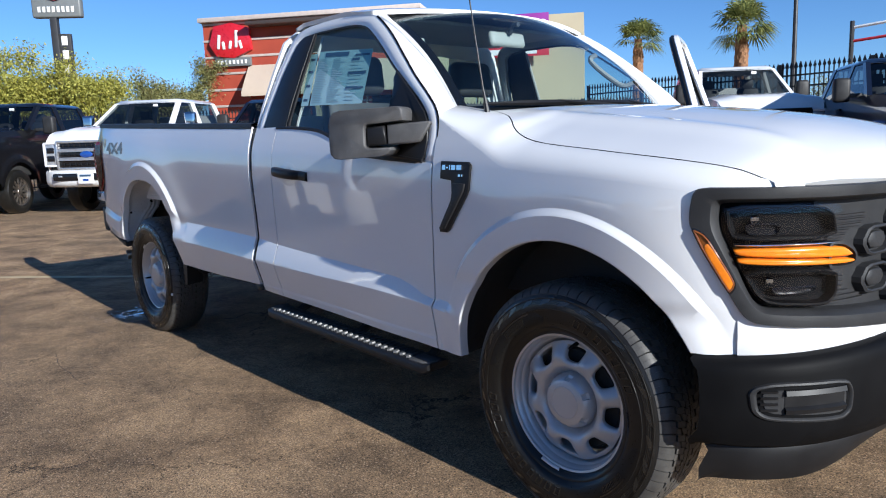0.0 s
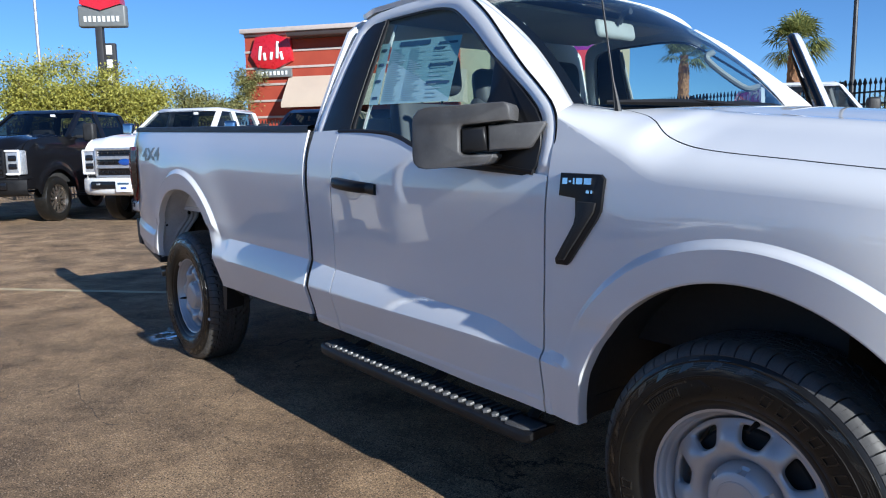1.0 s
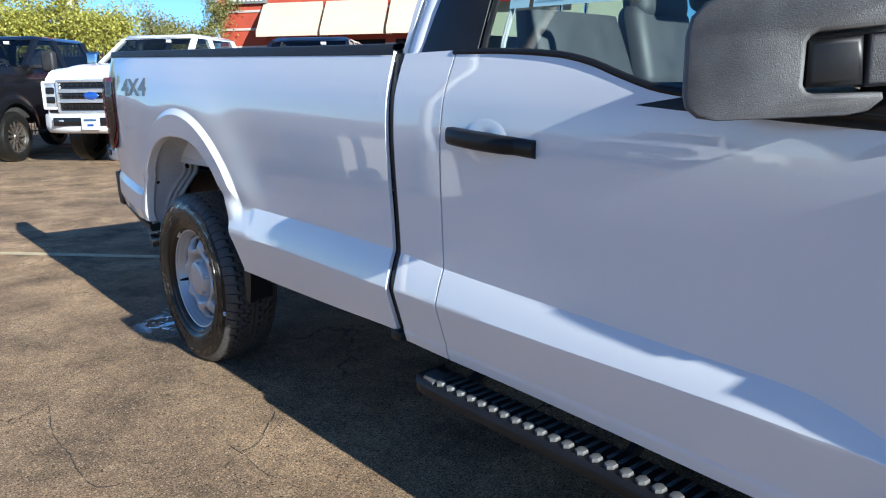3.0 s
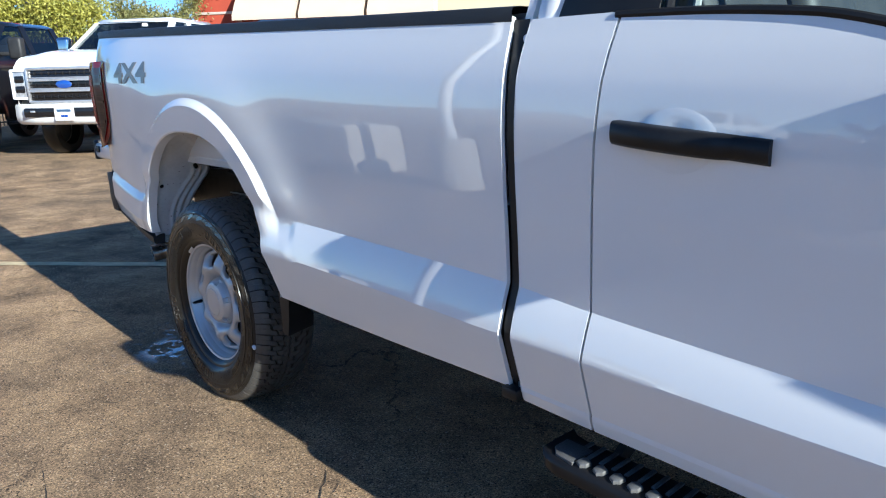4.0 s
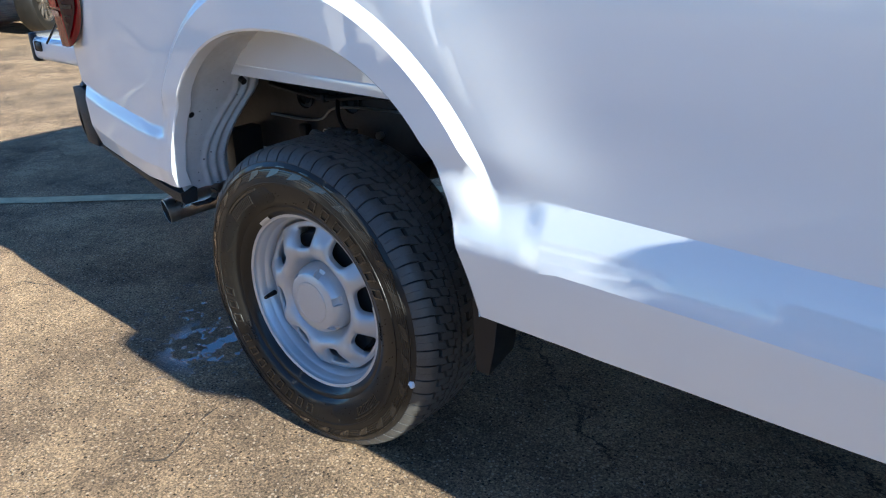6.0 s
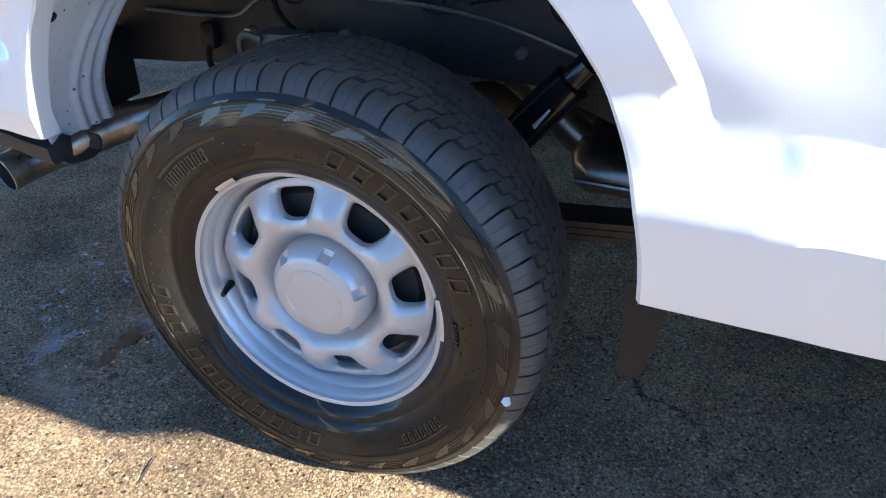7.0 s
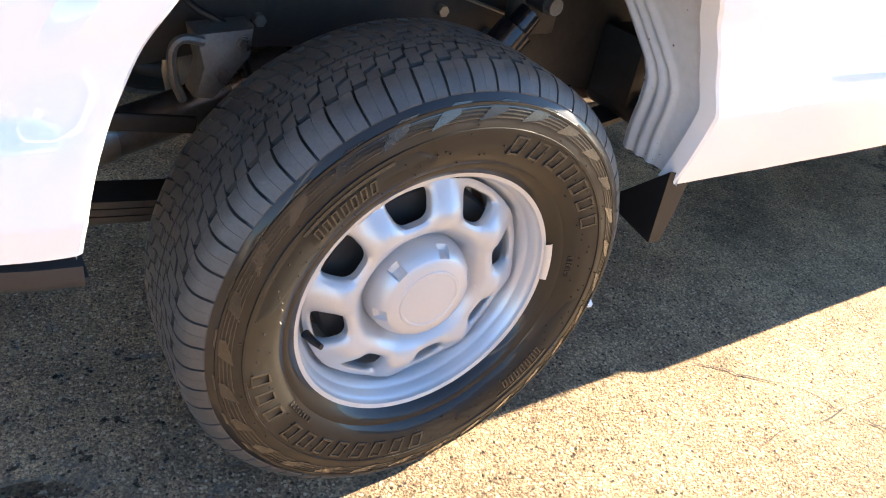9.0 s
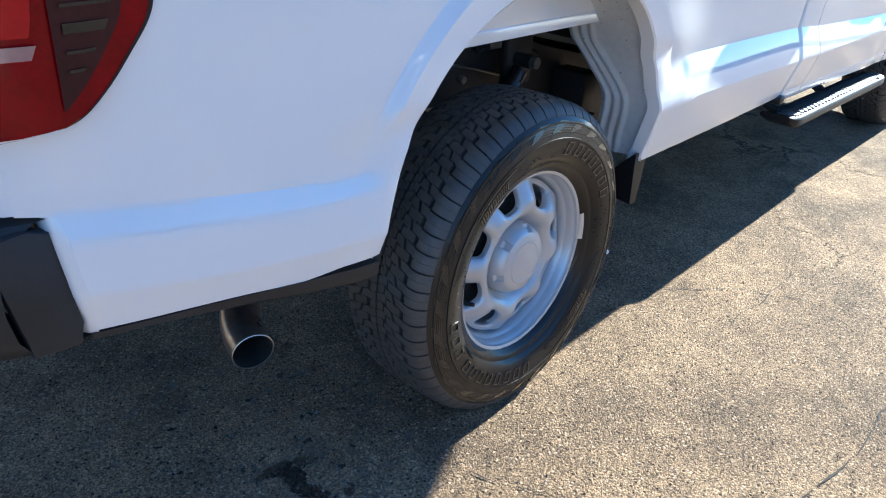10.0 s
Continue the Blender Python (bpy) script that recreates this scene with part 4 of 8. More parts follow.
# roof
bm = B()
rows = []
for i in range(31):
    s, row = i / 30, []
    for j in range(41):
        v = -1 + 2 * j / 40
        x = 1.70 - 0.045 * (1 - abs(v) ** 3) + (2.36 + 0.135 * (1 - v * v) - 1.70 + 0.045 * (1 - abs(v) ** 3)) * s
        zs = 1.836 - 0.018 * ease((0.12 - s) / 0.12) - 0.045 * ease((s - 0.62) / 0.38) * 0.6
        crown = 0.050 - 0.022 * ease((s - 0.7) / 0.3) - 0.020 * ease((0.1 - s) / 0.1)
        rib = 0.004 * ease((0.75 - abs(v)) / 0.05) * (1 if 0.12 < s < 0.85 else 0)
        row.append((x, v * (lean(0, zs) - 0.004), zs + crown * (1 - abs(v) ** 2.6) - rib * 0.5))
    rows.append(row)
add_grid(bm, rows)
solid(part("roof", bm, M_PAINT, truck, "white roof panel", 40), 0.02)
# windscreen with its black band
def screen(u, v):
    """u from -1 to 1 across, v from 0 at the cowl to 1 at the roof."""
    base = Vector((3.055 - 0.135 * abs(u) ** 2.2, u * 0.765, 1.350 + 0.012 * (1 - u * u)))
    top = Vector((2.500 - 0.130 * abs(u) ** 2.0, u * 0.675, 1.855 - 0.050 * u * u))
    return base.lerp(top, v) + Vector((0.028, 0, 0.028)) * math.sin(math.pi * v)


bm = B()
add_grid(bm, [[screen(u, v) for u in np.linspace(-0.98, 0.98, 41)] for v in np.linspace(0.02, 0.98, 17)])
windscreen = part("windscreen", bm, M_GLASS, truck, "clear windscreen")
windscreen.visible_shadow = False
bm = B()
for us, vs in ((np.linspace(-1, 1, 41), np.linspace(0.0, 0.06, 3)), (np.linspace(-1, 1, 41), np.linspace(0.93, 1.0, 3)), (np.linspace(-1.0, -0.93, 3), np.linspace(0, 1, 17)), (np.linspace(0.93, 1.0, 3), np.linspace(0, 1, 17))):
    add_grid(bm, [[screen(u, v) + Vector((-0.003, 0, -0.004)) for u in us] for v in vs])
part("glass_border", bm, M_GLOSSB, truck, "black printed glass border")
# windscreen pillars: white strip between glass and door frame
bm = B()
rows = []
for t in np.linspace(0, 1, 20):
    k = 10 + t * 5.4
    i = min(int(k), 15)
    f = k - i
    ox, oz = O_LOOP[i][0] * (1 - f) + O_LOOP[i + 1][0] * f, O_LOOP[i][1] * (1 - f) + O_LOOP[i + 1][1] * f
    p = screen(-0.985, max(0.0, 1 - t * 1.02))
    q = Vector((ox, -lean(ox, oz) + 0.004, oz))
    mid = (p + q) / 2 + Vector((0.012, -0.012, 0.012))
    rows.append([p + Vector((-0.01, 0.0, -0.012)), p, p.lerp(mid, 0.5) + Vector((0.004, -0.004, 0.004)), mid, mid.lerp(q, 0.5) + Vector((0.004, -0.004, 0.003)), q])
add_grid(bm, rows)
part("windscreen_pillar", bm, M_PAINT, truck, "white windscreen pillar", 60)
bm = B()
add_grid(bm, [[Vector((v.x, -v.y, v.z)) for v in (row[0], row[1], row[1].lerp(row[3], 0.5), row[3], row[3] + Vector((-0.03, 0.0, -0.02)))] for row in rows], flip=True)
part("windscreen_pillar", bm, M_PAINT, truck, "white windscreen pillar", 60)
# cowl, wipers, aerial
bm = B()
add_grid(bm, [[(screen(u, 0).x + o, u * 0.79, 1.352 + zz + 0.012 * (1 - u * u)) for u in np.linspace(-1, 1, 41)] for o, zz in ((-0.03, -0.004), (0.0, -0.004), (0.04, -0.012), (0.10, 0.004), (0.18, -0.02), (0.2, -0.09))])
cowl = part("cowl_panel", bm, M_BLACK, truck, "black plastic cowl under the windscreen")
for u0, u1 in ((0.62, -0.12), (0.02, -0.86)):
    bm = B()
    pts = [screen(u0 + (u1 - u0) * t, 0.030 + 0.012 * t) + Vector((0.010, 0, 0.012)) for t in np.linspace(0, 1, 12)]
    add_tube(bm, pts, [0.007 + 0.006 * math.sin(math.pi * t) for t in np.linspace(0, 1, 12)], 6)
    wiper = part("wiper", bm, M_SATIN, truck, "black windscreen wiper")
    bm = B()
    add_tube(bm, [screen(u0, 0.0) + Vector((0.06, 0, 0.012)), screen(u0 * 0.8 + u1 * 0.2, 0.015) + Vector((0.030, 0, 0.018)), pts[5] + Vector((0.004, 0, 0.008))], [0.014, 0.010, 0.006], 6)
    part("wiper_arm", bm, M_SATIN, wiper)
aerial = group("aerial", truck, "thin black whip aerial")
bm = B()
add_tube(bm, [(3.085, -0.770, 1.345), (3.08, -0.770, 1.375), (3.065, -0.770, 1.44), (2.93, -0.765, 2.15)], [0.013, 0.009, 0.0035, 0.002], 8)
part("whip", bm, M_SATIN, aerial)
# back of the cab with the rear window
bm = B()
out_l = [(0.955, 0.52), (0.955, 0.9), (0.950, 1.30), (0.90, 1.45), (0.845, 1.60), (0.775, 1.77), (0.70, 1.828), (0.35, 1.862), (0, 1.870)]
in_l = [(0.70, 1.40), (0.72, 1.42), (0.735, 1.46), (0.72, 1.52), (0.695, 1.60), (0.655, 1.70), (0.60, 1.735), (0.30, 1.752), (0, 1.755)]
pts_o, pts_i = out_l + [(-a, b) for a, b in out_l[-2::-1]], in_l + [(-a, b) for a, b in in_l[-2::-1]]
back_x = lambda z: 1.585 + 0.12 * max(z - 1.30, 0) ** 1.2
add_grid(bm, [[(back_x(z), y, z) for y, z in pts_o], [(back_x(z), y, z) for y, z in pts_i]])
lowp = [(y, z) for y, z in ((-0.955, 0.52), (0.955, 0.52), (0.70, 1.40), (-0.70, 1.40))]
bm.faces.new([bm.verts.new((back_x(z), y, z)) for y, z in lowp])
solid(part("cab_back", bm, M_PAINT, truck, "white cab rear wall"), 0.02)
bm = B()
bm.faces.new([bm.verts.new((back_x(z) + 0.008, y, z)) for y, z in pts_i])
part("rear_window", bm, M_GLASS, truck, "rear window").visible_shadow = False
# inside of the cab
cabin = group("cabin_trim", truck, "dark grey cabin lining")
bm = B()
add_box(bm, (2.3, 0, 0.56), (1.45, 1.86, 0.10), 0.02)
add_box(bm, (2.38, -0.915, 0.86), (1.25, 0.05, 0.62), 0.02)
add_box(bm, (2.25, -0.90, 1.19), (0.72, 0.05, 0.12), 0.02)
part("door_card", bm, M_DASH, cabin)
bm = B()
add_box(bm, (2.02, 0, 1.818), (0.60, 1.30, 0.02), 0.008)
part("headliner", bm, M_TRIMG, cabin)
bm = B()
rows = [[(x, y, z + 0.012 * math.cos(y * 5)) for y in np.linspace(-0.86, 0.86, 24)] for x, z in ((3.02, 1.325), (2.92, 1.335), (2.78, 1.30), (2.68, 1.25), (2.64, 1.18), (2.68, 1.05), (2.75, 0.85), (2.8, 0.6))]
add_grid(bm, rows)
part("dashboard", bm, M_DASH, cabin)
bm = B()
add_box(bm, (2.66, 0.0, 1.27), (0.03, 0.26, 0.16), 0.008)
part("centre_screen", bm, M_GLOSSB, cabin)
wheel_in = group("steering_wheel", truck, "black steering wheel")
bm = B()
ring = [Vector((0.06 * math.sin(a), 0.19 * math.cos(a), 0.18 * math.sin(a))) for a in np.linspace(0, 2 * math.pi, 40)]
add_tube(bm, [Vector((2.50, 0.40, 1.20)) + Vector((-0.4 * p.z, p.y, p.z)) for p in ring], 0.016, 8, False)
part("wheel_rim", bm, M_SATIN, wheel_in)
bm = B()
add_box(bm, (2.50, 0.40, 1.20), (0.05, 0.14, 0.10), 0.02)
add_tube(bm, [(2.50, 0.22, 1.20), (2.52, 0.40, 1.20), (2.50, 0.58, 1.20)], 0.016, 6)
add_tube(bm, [(2.52, 0.40, 1.20), (2.75, 0.40, 1.12)], 0.035, 8)
part("wheel_hub", bm, M_SATIN, wheel_in)


def seat(y0):
    s = group("front_seat", truck, "dark grey vinyl seat")
    bm = B()
    add_box(bm, (2.12, y0, 0.86), (0.52, 0.54, 0.18), 0.05, seg=3)
    part("seat_cushion", bm, M_SEAT, s)
    bm = B()
    rows = []
    for t in np.linspace(0, 1, 14):
        x, z, w, d = 1.90 - 0.16 * t, 0.90 + 0.56 * t, 0.25 - 0.04 * t**3, 0.085 - 0.03 * t
        rows.append([(x + d * math.copysign(abs(math.cos(f)) ** 0.6, math.cos(f)), y0 + w * math.copysign(abs(math.sin(f)) ** 0.5, math.sin(f)), z) for f in np.linspace(0, 2 * math.pi, 32, endpoint=False)])
    vs = add_grid(bm, rows, close=True)
    bm.faces.new(vs[-1])
    bmesh.ops.recalc_face_normals(bm, faces=bm.faces)
    part("seat_back", bm, M_SEAT, s)
    bm = B()
    add_box(bm, (1.765, y0, 1.605), (0.11, 0.31, 0.21), 0.05, pose(0, 0, 0, 0, -8, 0), 3)
    part("head_restraint", bm, M_SEAT, s)
    for o in (-0.06, 0.06):
        bm = B()
        add_tube(bm, [(1.757, y0 + o, 1.42), (1.765, y0 + o, 1.52)], 0.006, 8)
        part("restraint_post", bm, M_CHROME, s)


seat(-0.42), seat(0.42)
bm = B()
add_box(bm, (1.86, 0, 1.00), (0.16, 0.30, 0.5), 0.05, pose(0, 0, 0, 0, -14, 0))
centre = part("centre_seat_back", bm, M_SEAT, truck, "folding centre seat back")
bm = B()
add_box(bm, (1.79, -0.03, 1.54), (0.10, 0.30, 0.20), 0.05, pose(0, 0, 0, 0, -8, 0), 3)
add_box(bm, (1.815, -0.03, 1.36), (0.10, 0.34, 0.30), 0.05, pose(0, 0, 0, 0, -14, 0), 3)
part("head_restraint", bm, M_SEAT, centre)
inner_mirror = group("rear_view_mirror", truck, "pale grey rear-view mirror")
bm = B()
add_box(bm, (2.47, 0, 1.735), (0.035, 0.25, 0.075), 0.02, pose(0, 0, 0, 0, -12, 0), 3)
part("mirror_shell", bm, M_TRIMG, inner_mirror)
bm = B()
add_tube(bm, [(2.49, 0, 1.76), (2.52, 0, 1.80), (2.55, 0, 1.80)], 0.012, 8)
part("mirror_stalk", bm, M_DASH, inner_mirror)
# grab handles on the inner pillars
for sg in (-1, 1):
    bm = B()
    a, b = screen(sg * 0.90, 0.72), screen(sg * 0.92, 0.34)
    off = Vector((-0.06, -sg * 0.03, -0.04))
    add_tube(bm, smooth_path([a + Vector((-0.02, 0, -0.02)), a.lerp(b, 0.12) + off, a.lerp(b, 0.88) + off, b + Vector((-0.02, 0, -0.02))], 6), 0.014, 8)
    part("grab_handle", bm, M_TRIMG, truck, "pale grey grab handle")
# window sticker on the near side glass
sticker = group("window_sticker", truck, "printed price sheet taped inside the side window")
def on_glass(x, z, o=0.0):
    return (x, -lean(x, z) + 0.022 - o, z)


def sheet(bm, x0, x1, z0, z1, o=0.0):
    def turn(x, z):
        u, v = (x - 1.905) / 0.44, (z - 1.395) / 0.305
        lo, hi = (2.015 + 0.432 * u, 1.431 - 0.013 * u), (1.965 + 0.448 * u, 1.690 - 0.033 * u)
        return on_glass(lo[0] + (hi[0] - lo[0]) * v, lo[1] + (hi[1] - lo[1]) * v, o)
    bm.faces.new([bm.verts.new(turn(x, z)) for x, z in ((x0, z0), (x1, z0), (x1, z1), (x0, z1))])


bm = B()
sheet(bm, 1.905, 2.345, 1.395, 1.700)
sheet(bm, 1.825, 1.892, 1.395, 1.690, 0.0005)
part("paper", bm, M_PAPER, sticker)
for x0, x1, z0, z1 in ((1.965, 2.165, 1.668, 1.692), (2.19, 2.33, 1.560, 1.578), (2.19, 2.33, 1.478, 1.490), (2.22, 2.33, 1.664, 1.676), (2.20, 2.26, 1.640, 1.655), (1.840, 1.878, 1.42, 1.434), (1.840, 1.878, 1.50, 1.514), (1.840, 1.878, 1.58, 1.594), (1.840, 1.878, 1.65, 1.664)):
    bm = B()
    sheet(bm, x0, x1, z0, z1, 0.0015)
    part("printed_bar", bm, M_INK, sticker)
rnd = random.Random(4)
bm = B()
for k in range(26):
    z = 1.655 - 0.0098 * k
    sheet(bm, 1.92, 1.92 + rnd.uniform(0.06, 0.11), z, z + 0.004, 0.0015)
    sheet(bm, 2.05, 2.05 + rnd.uniform(0.05, 0.11), z, z + 0.004, 0.0015)
    if k % 2 == 0:
        sheet(bm, 2.20, 2.20 + rnd.uniform(0.05, 0.12), z - 0.003, z + 0.0015, 0.0015)
tagged(part("fine_print", bm, M_INKL, sticker), kind="stuff")

# ---- pickup: box, lamps, fittings ----
bed = group("cargo_box", truck, "white cargo box with bare floor")
bm = B()
add_box(bm, (0.25, 0, 0.905), (2.58, 1.66, 0.03), 0.004)
part("box_floor", bm, M_PAINT, bed)
for k in range(17):
    if k == 0:
        bm = B()
        add_box(bm, (0, 0, 0), (2.5, 0.05, 0.012), 0.004)
        floor_rib = part("floor_rib", bm, M_PAINT, bed)
        floor_rib.matrix_basis = pose(0.25, -0.72, 0.925)
    else:
        again(floor_rib, bed, pose(0.25, -0.72 + 0.09 * k, 0.925))
bm = B()
add_box(bm, (1.52, 0, 1.12), (0.04, 1.70, 0.44), 0.008)
part("box_front_wall", bm, M_PAINT, bed)
for sg in (-1, 1):
    bm = B()
    rows = [[(x, sg * d, z) for x in lin(-1.04, 1.52, 0.1)] for d, z in ((0.83, 0.92), (0.83, 1.28), (0.86, 1.30), (0.86, 1.36))]
    add_grid(bm, rows)
    part("box_inner_wall", bm, M_PAINT, bed)
    bm = B()
    secs = []
    for x in lin(-1.06, 1.548, 0.05):
        z, d = rail(x), side(x, rail(x))
        secs.append([(x, sg * a, z + h) for a, h in ((d + 0.005, -0.012), (d + 0.006, 0.010), (d + 0.001, 0.018), (d - 0.02, 0.021), (d - 0.09, 0.020), (d - 0.10, 0.012), (d - 0.10, -0.04))])
    add_grid(bm, secs, flip=sg < 0)
    part("rail_cap", bm, M_BLACK, truck, "black plastic bed rail cap", 40)
    # rear post of the box
    bm = B()
    rows = []
    for z in list(np.linspace(0.625, 0.819, 12)) + list(np.linspace(0.825, 1.43, 30)):
        x = rear_x(z)
        d = side(x, z)
        inn = 0.80 if z > 0.822 else d - 0.045
        rows.append([(x, sg * d, z), (x - 0.010, sg * (d - 0.004), z), (x - 0.017, sg * (d - 0.014), z), (x - 0.020, sg * (d - 0.03), z), (x - 0.020, sg * inn, z), (x + 0.06, sg * inn, z)])
    add_grid(bm, rows, flip=sg > 0)
    part("box_post", bm, M_PAINT, truck, "white rear corner post", 50)
    # tail light wrapping the corner
    def lamp_pt(x, z, o):
        o += 0.022 * ease((-0.885 - x) / 0.12)
        if x >= -1.055:
            return (x, sg * (side(x, z) + o), z)
        k = min((-1.055 - x) / 0.03, 1)
        d = side(-1.055, z)
        return (-1.055 - (0.022 + o) * math.sin(k * math.pi / 2), sg * (d + o - 0.028 * (1 - math.cos(k * math.pi / 2)) - max(0.0, -1.085 - x)), z)
    tail = group("tail_light", truck, "dark red tail light with smoked panel")
    edge = spline([(0.930, -1.035), (0.936, -0.985), (0.957, -0.948), (1.008, -0.900), (1.069, -0.864), (1.16, -0.852), (1.25, -0.858), (1.318, -0.865)])
    def lamp_band(bm, z0, z1, f0, f1, o, n=18, nx=16):
        rows = []
        for z in (z0 + (z1 - z0) * k**1.5 for k in np.linspace(0, 1, n)):
            xe = edge(z)
            w = xe + 1.19
            rows.append([lamp_pt(xe - w * (f0 + (f1 - f0) * k / nx), z, o) for k in range(nx + 1)])
        add_grid(bm, rows, flip=sg < 0)
    bm = B()
    lamp_band(bm, 0.930, 1.318, 0.0, 1.0, 0.004, 56, 30)
    part("lamp_body", bm, M_RED, tail)
    bm = B()
    lamp_band(bm, 0.922, 1.318, -0.012, 0.004, 0.005, 60, 3)
    part("lamp_gasket", bm, M_SATIN, tail)
    def pane(z0, z1, out, right, left, n):
        rows = []
        for z in np.linspace(z0, z1, n):
            xr = edge(z) - right if edge(z) - right > left else left
            rows.append([lamp_pt(left + (xr - left) * k / 10, z, out) for k in range(11)])
        b = B()
        add_grid(b, rows, flip=sg > 0)
        return b
    part("smoked_panel", pane(0.945, 1.292, 0.008, 0.036, -0.986, 40), M_SMOKER, tail, "smoked side panel")
    bm = B()
    lamp_band(bm, 1.045, 1.26, 0.43, 0.66, 0.008)
    part("brake_lens", bm, M_REDB, tail, "bright red brake lens")
    bm = B()
    lamp_band(bm, 1.020, 1.036, 0.40, 0.60, 0.008, 4)
    part("reverse_lens", bm, M_PINK, tail, "pinkish clear reversing lens")
    for z, h in ((1.000, 0.004), (1.022, 0.004), (1.045, 0.012), (1.075, 0.004), (1.086, 0.004), (1.097, 0.004), (1.108, 0.004), (1.135, 0.012), (1.165, 0.004), (1.176, 0.004), (1.187, 0.004), (1.215, 0.012), (1.245, 0.004), (1.256, 0.004)):
        part("lamp_rib", pane(z, z + h, 0.0105, 0.050, -0.974, 3), M_GLOSSB, tail)
# lowered tailgate
gate = group("tailgate", truck, "white tailgate, folded down level")
bm = B()
add_box(bm, (-1.375, 0, 0.862), (0.58, 1.60, 0.085), 0.02, seg=3)
part("tailgate_panel", bm, M_PAINT, gate)
bm = B()
add_box(bm, (-1.645, 0, 0.865), (0.035, 1.605, 0.105), 0.012, seg=3)
part("tailgate_lip", bm, M_BLACK, gate, "black tailgate top moulding")
for sg in (-1, 1):
    bm = B()
    add_box(bm, (-1.59, sg * 0.800, 0.872), (0.05, 0.008, 0.035), 0.008)
    part("latch", bm, M_SATIN, gate)
    bm = B()
    add_tube(bm, [(-1.07, sg * 0.815, 1.18), (-1.50, sg * 0.808, 0.89)], 0.004, 6)
    part("support_cable", bm, M_SATIN, gate)
# rear bumper
rear_b = group("rear_bumper", truck, "black steel rear bumper")
bm = B()
ysb = [math.copysign(0.932 * abs(t) ** 0.7, t) for t in np.linspace(-1, 1, 61)]
back = lambda y: -1.035 - 0.215 * (1 - (abs(y) / 0.935) ** 6) ** (1 / 3)
add_grid(bm, [[(back(y) + o, y * (1 - o * 0.1), z) for y in ysb] for z, o in ((0.815, 0.16), (0.812, 0.055), (0.806, 0.046), (0.772, 0.006), (0.763, 0.0), (0.70, -0.003), (0.655, 0.004), (0.632, 0.018), (0.624, 0.04), (0.620, 0.16))])
part("bumper_face", bm, M_BLACK, rear_b, angle=40)
for sg in (-1, 1):
    bm = B()
    add_prism(bm, [(-1.105, 0.800), (-1.050, 0.806), (-1.022, 0.795), (-1.004, 0.650), (-1.012, 0.618), (-1.075, 0.622)], lambda u, v, w: (u, sg * (0.912 + w), v), 0, 0.022, 0.006)
    part("bumper_end", bm, M_BLACK, rear_b)
bm = B()
add_box(bm, (-1.12, 0, 0.818), (0.20, 1.2, 0.012), 0.004)
for k in range(8):
    add_box(bm, (-1.18 + 0.018 * k, 0, 0.826), (0.008, 1.1, 0.006))
part("step_pad", bm, M_BLACK, rear_b)

# ---- folded door mirror ----
def mirror(sg):
    """sg: -1 for the near side. The housing is folded back along the door."""
    root = group("door_mirror", truck, "grained black door mirror, folded in")
    along, out, piv = Vector((-0.846, sg * 0.533, 0)), Vector((0.533, sg * 0.846, 0)), Vector((2.895, sg * 1.005, 1.300))
    def at(u, v, w):
        return piv + along * u + out * w + Vector((0, 0, v - 0.05 * u))
    bm = B()
    c = [(0.010, 0.030), (0.010, 0.066), (0.016, 0.078), (0.030, 0.084), (0.28, 0.090), (0.312, 0.085), (0.332, 0.067), (0.338, 0.040), (0.338, -0.055), (0.333, -0.078), (0.315, -0.094), (0.285, -0.099), (0.105, -0.098), (0.078, -0.092), (0.060, -0.076), (0.062, -0.066), (0.150, -0.064), (0.162, -0.060), (0.168, -0.050), (0.168, 0.012), (0.162, 0.022), (0.152, 0.026)]
    vs = add_prism(bm, c, lambda u, v, w: at(u, v, w - 0.055 * (u / 0.34) ** 3 * (1 if w > 0 else 0.2)), -0.085, 0.035, 0.0075)
    bmesh.ops.recalc_face_normals(bm, faces=bm.faces)
    part("mirror_housing", bm, M_MIRROR, root, angle=50)
    bm = B()
    add_prism(bm, [(0.085, -0.055), (0.163, -0.055), (0.165, 0.016), (0.090, 0.018)], at, -0.05, 0.018, 0.010)
    part("pivot_cover", bm, M_SATIN, root, angle=50)
    bm = B()
    add_prism(bm, [(0.082, -0.058), (0.082, 0.020), (-0.088, 0.020), (-0.094, 0.012), (-0.050, -0.052), (-0.040, -0.057)], at, -0.06, 0.012, 0.008)
    part("mirror_arm", bm, M_MIRROR, root, angle=50)
    bm = B()
    add_prism(bm, [(0.02, -0.085), (0.325, -0.082), (0.325, 0.072), (0.02, 0.072)], at, -0.088, -0.080, 0.002)
    part("mirror_glass", bm, M_CHROME, root, "mirror glass")
    return root


mirror(-1)
mirror(1).matrix_basis = OPEN
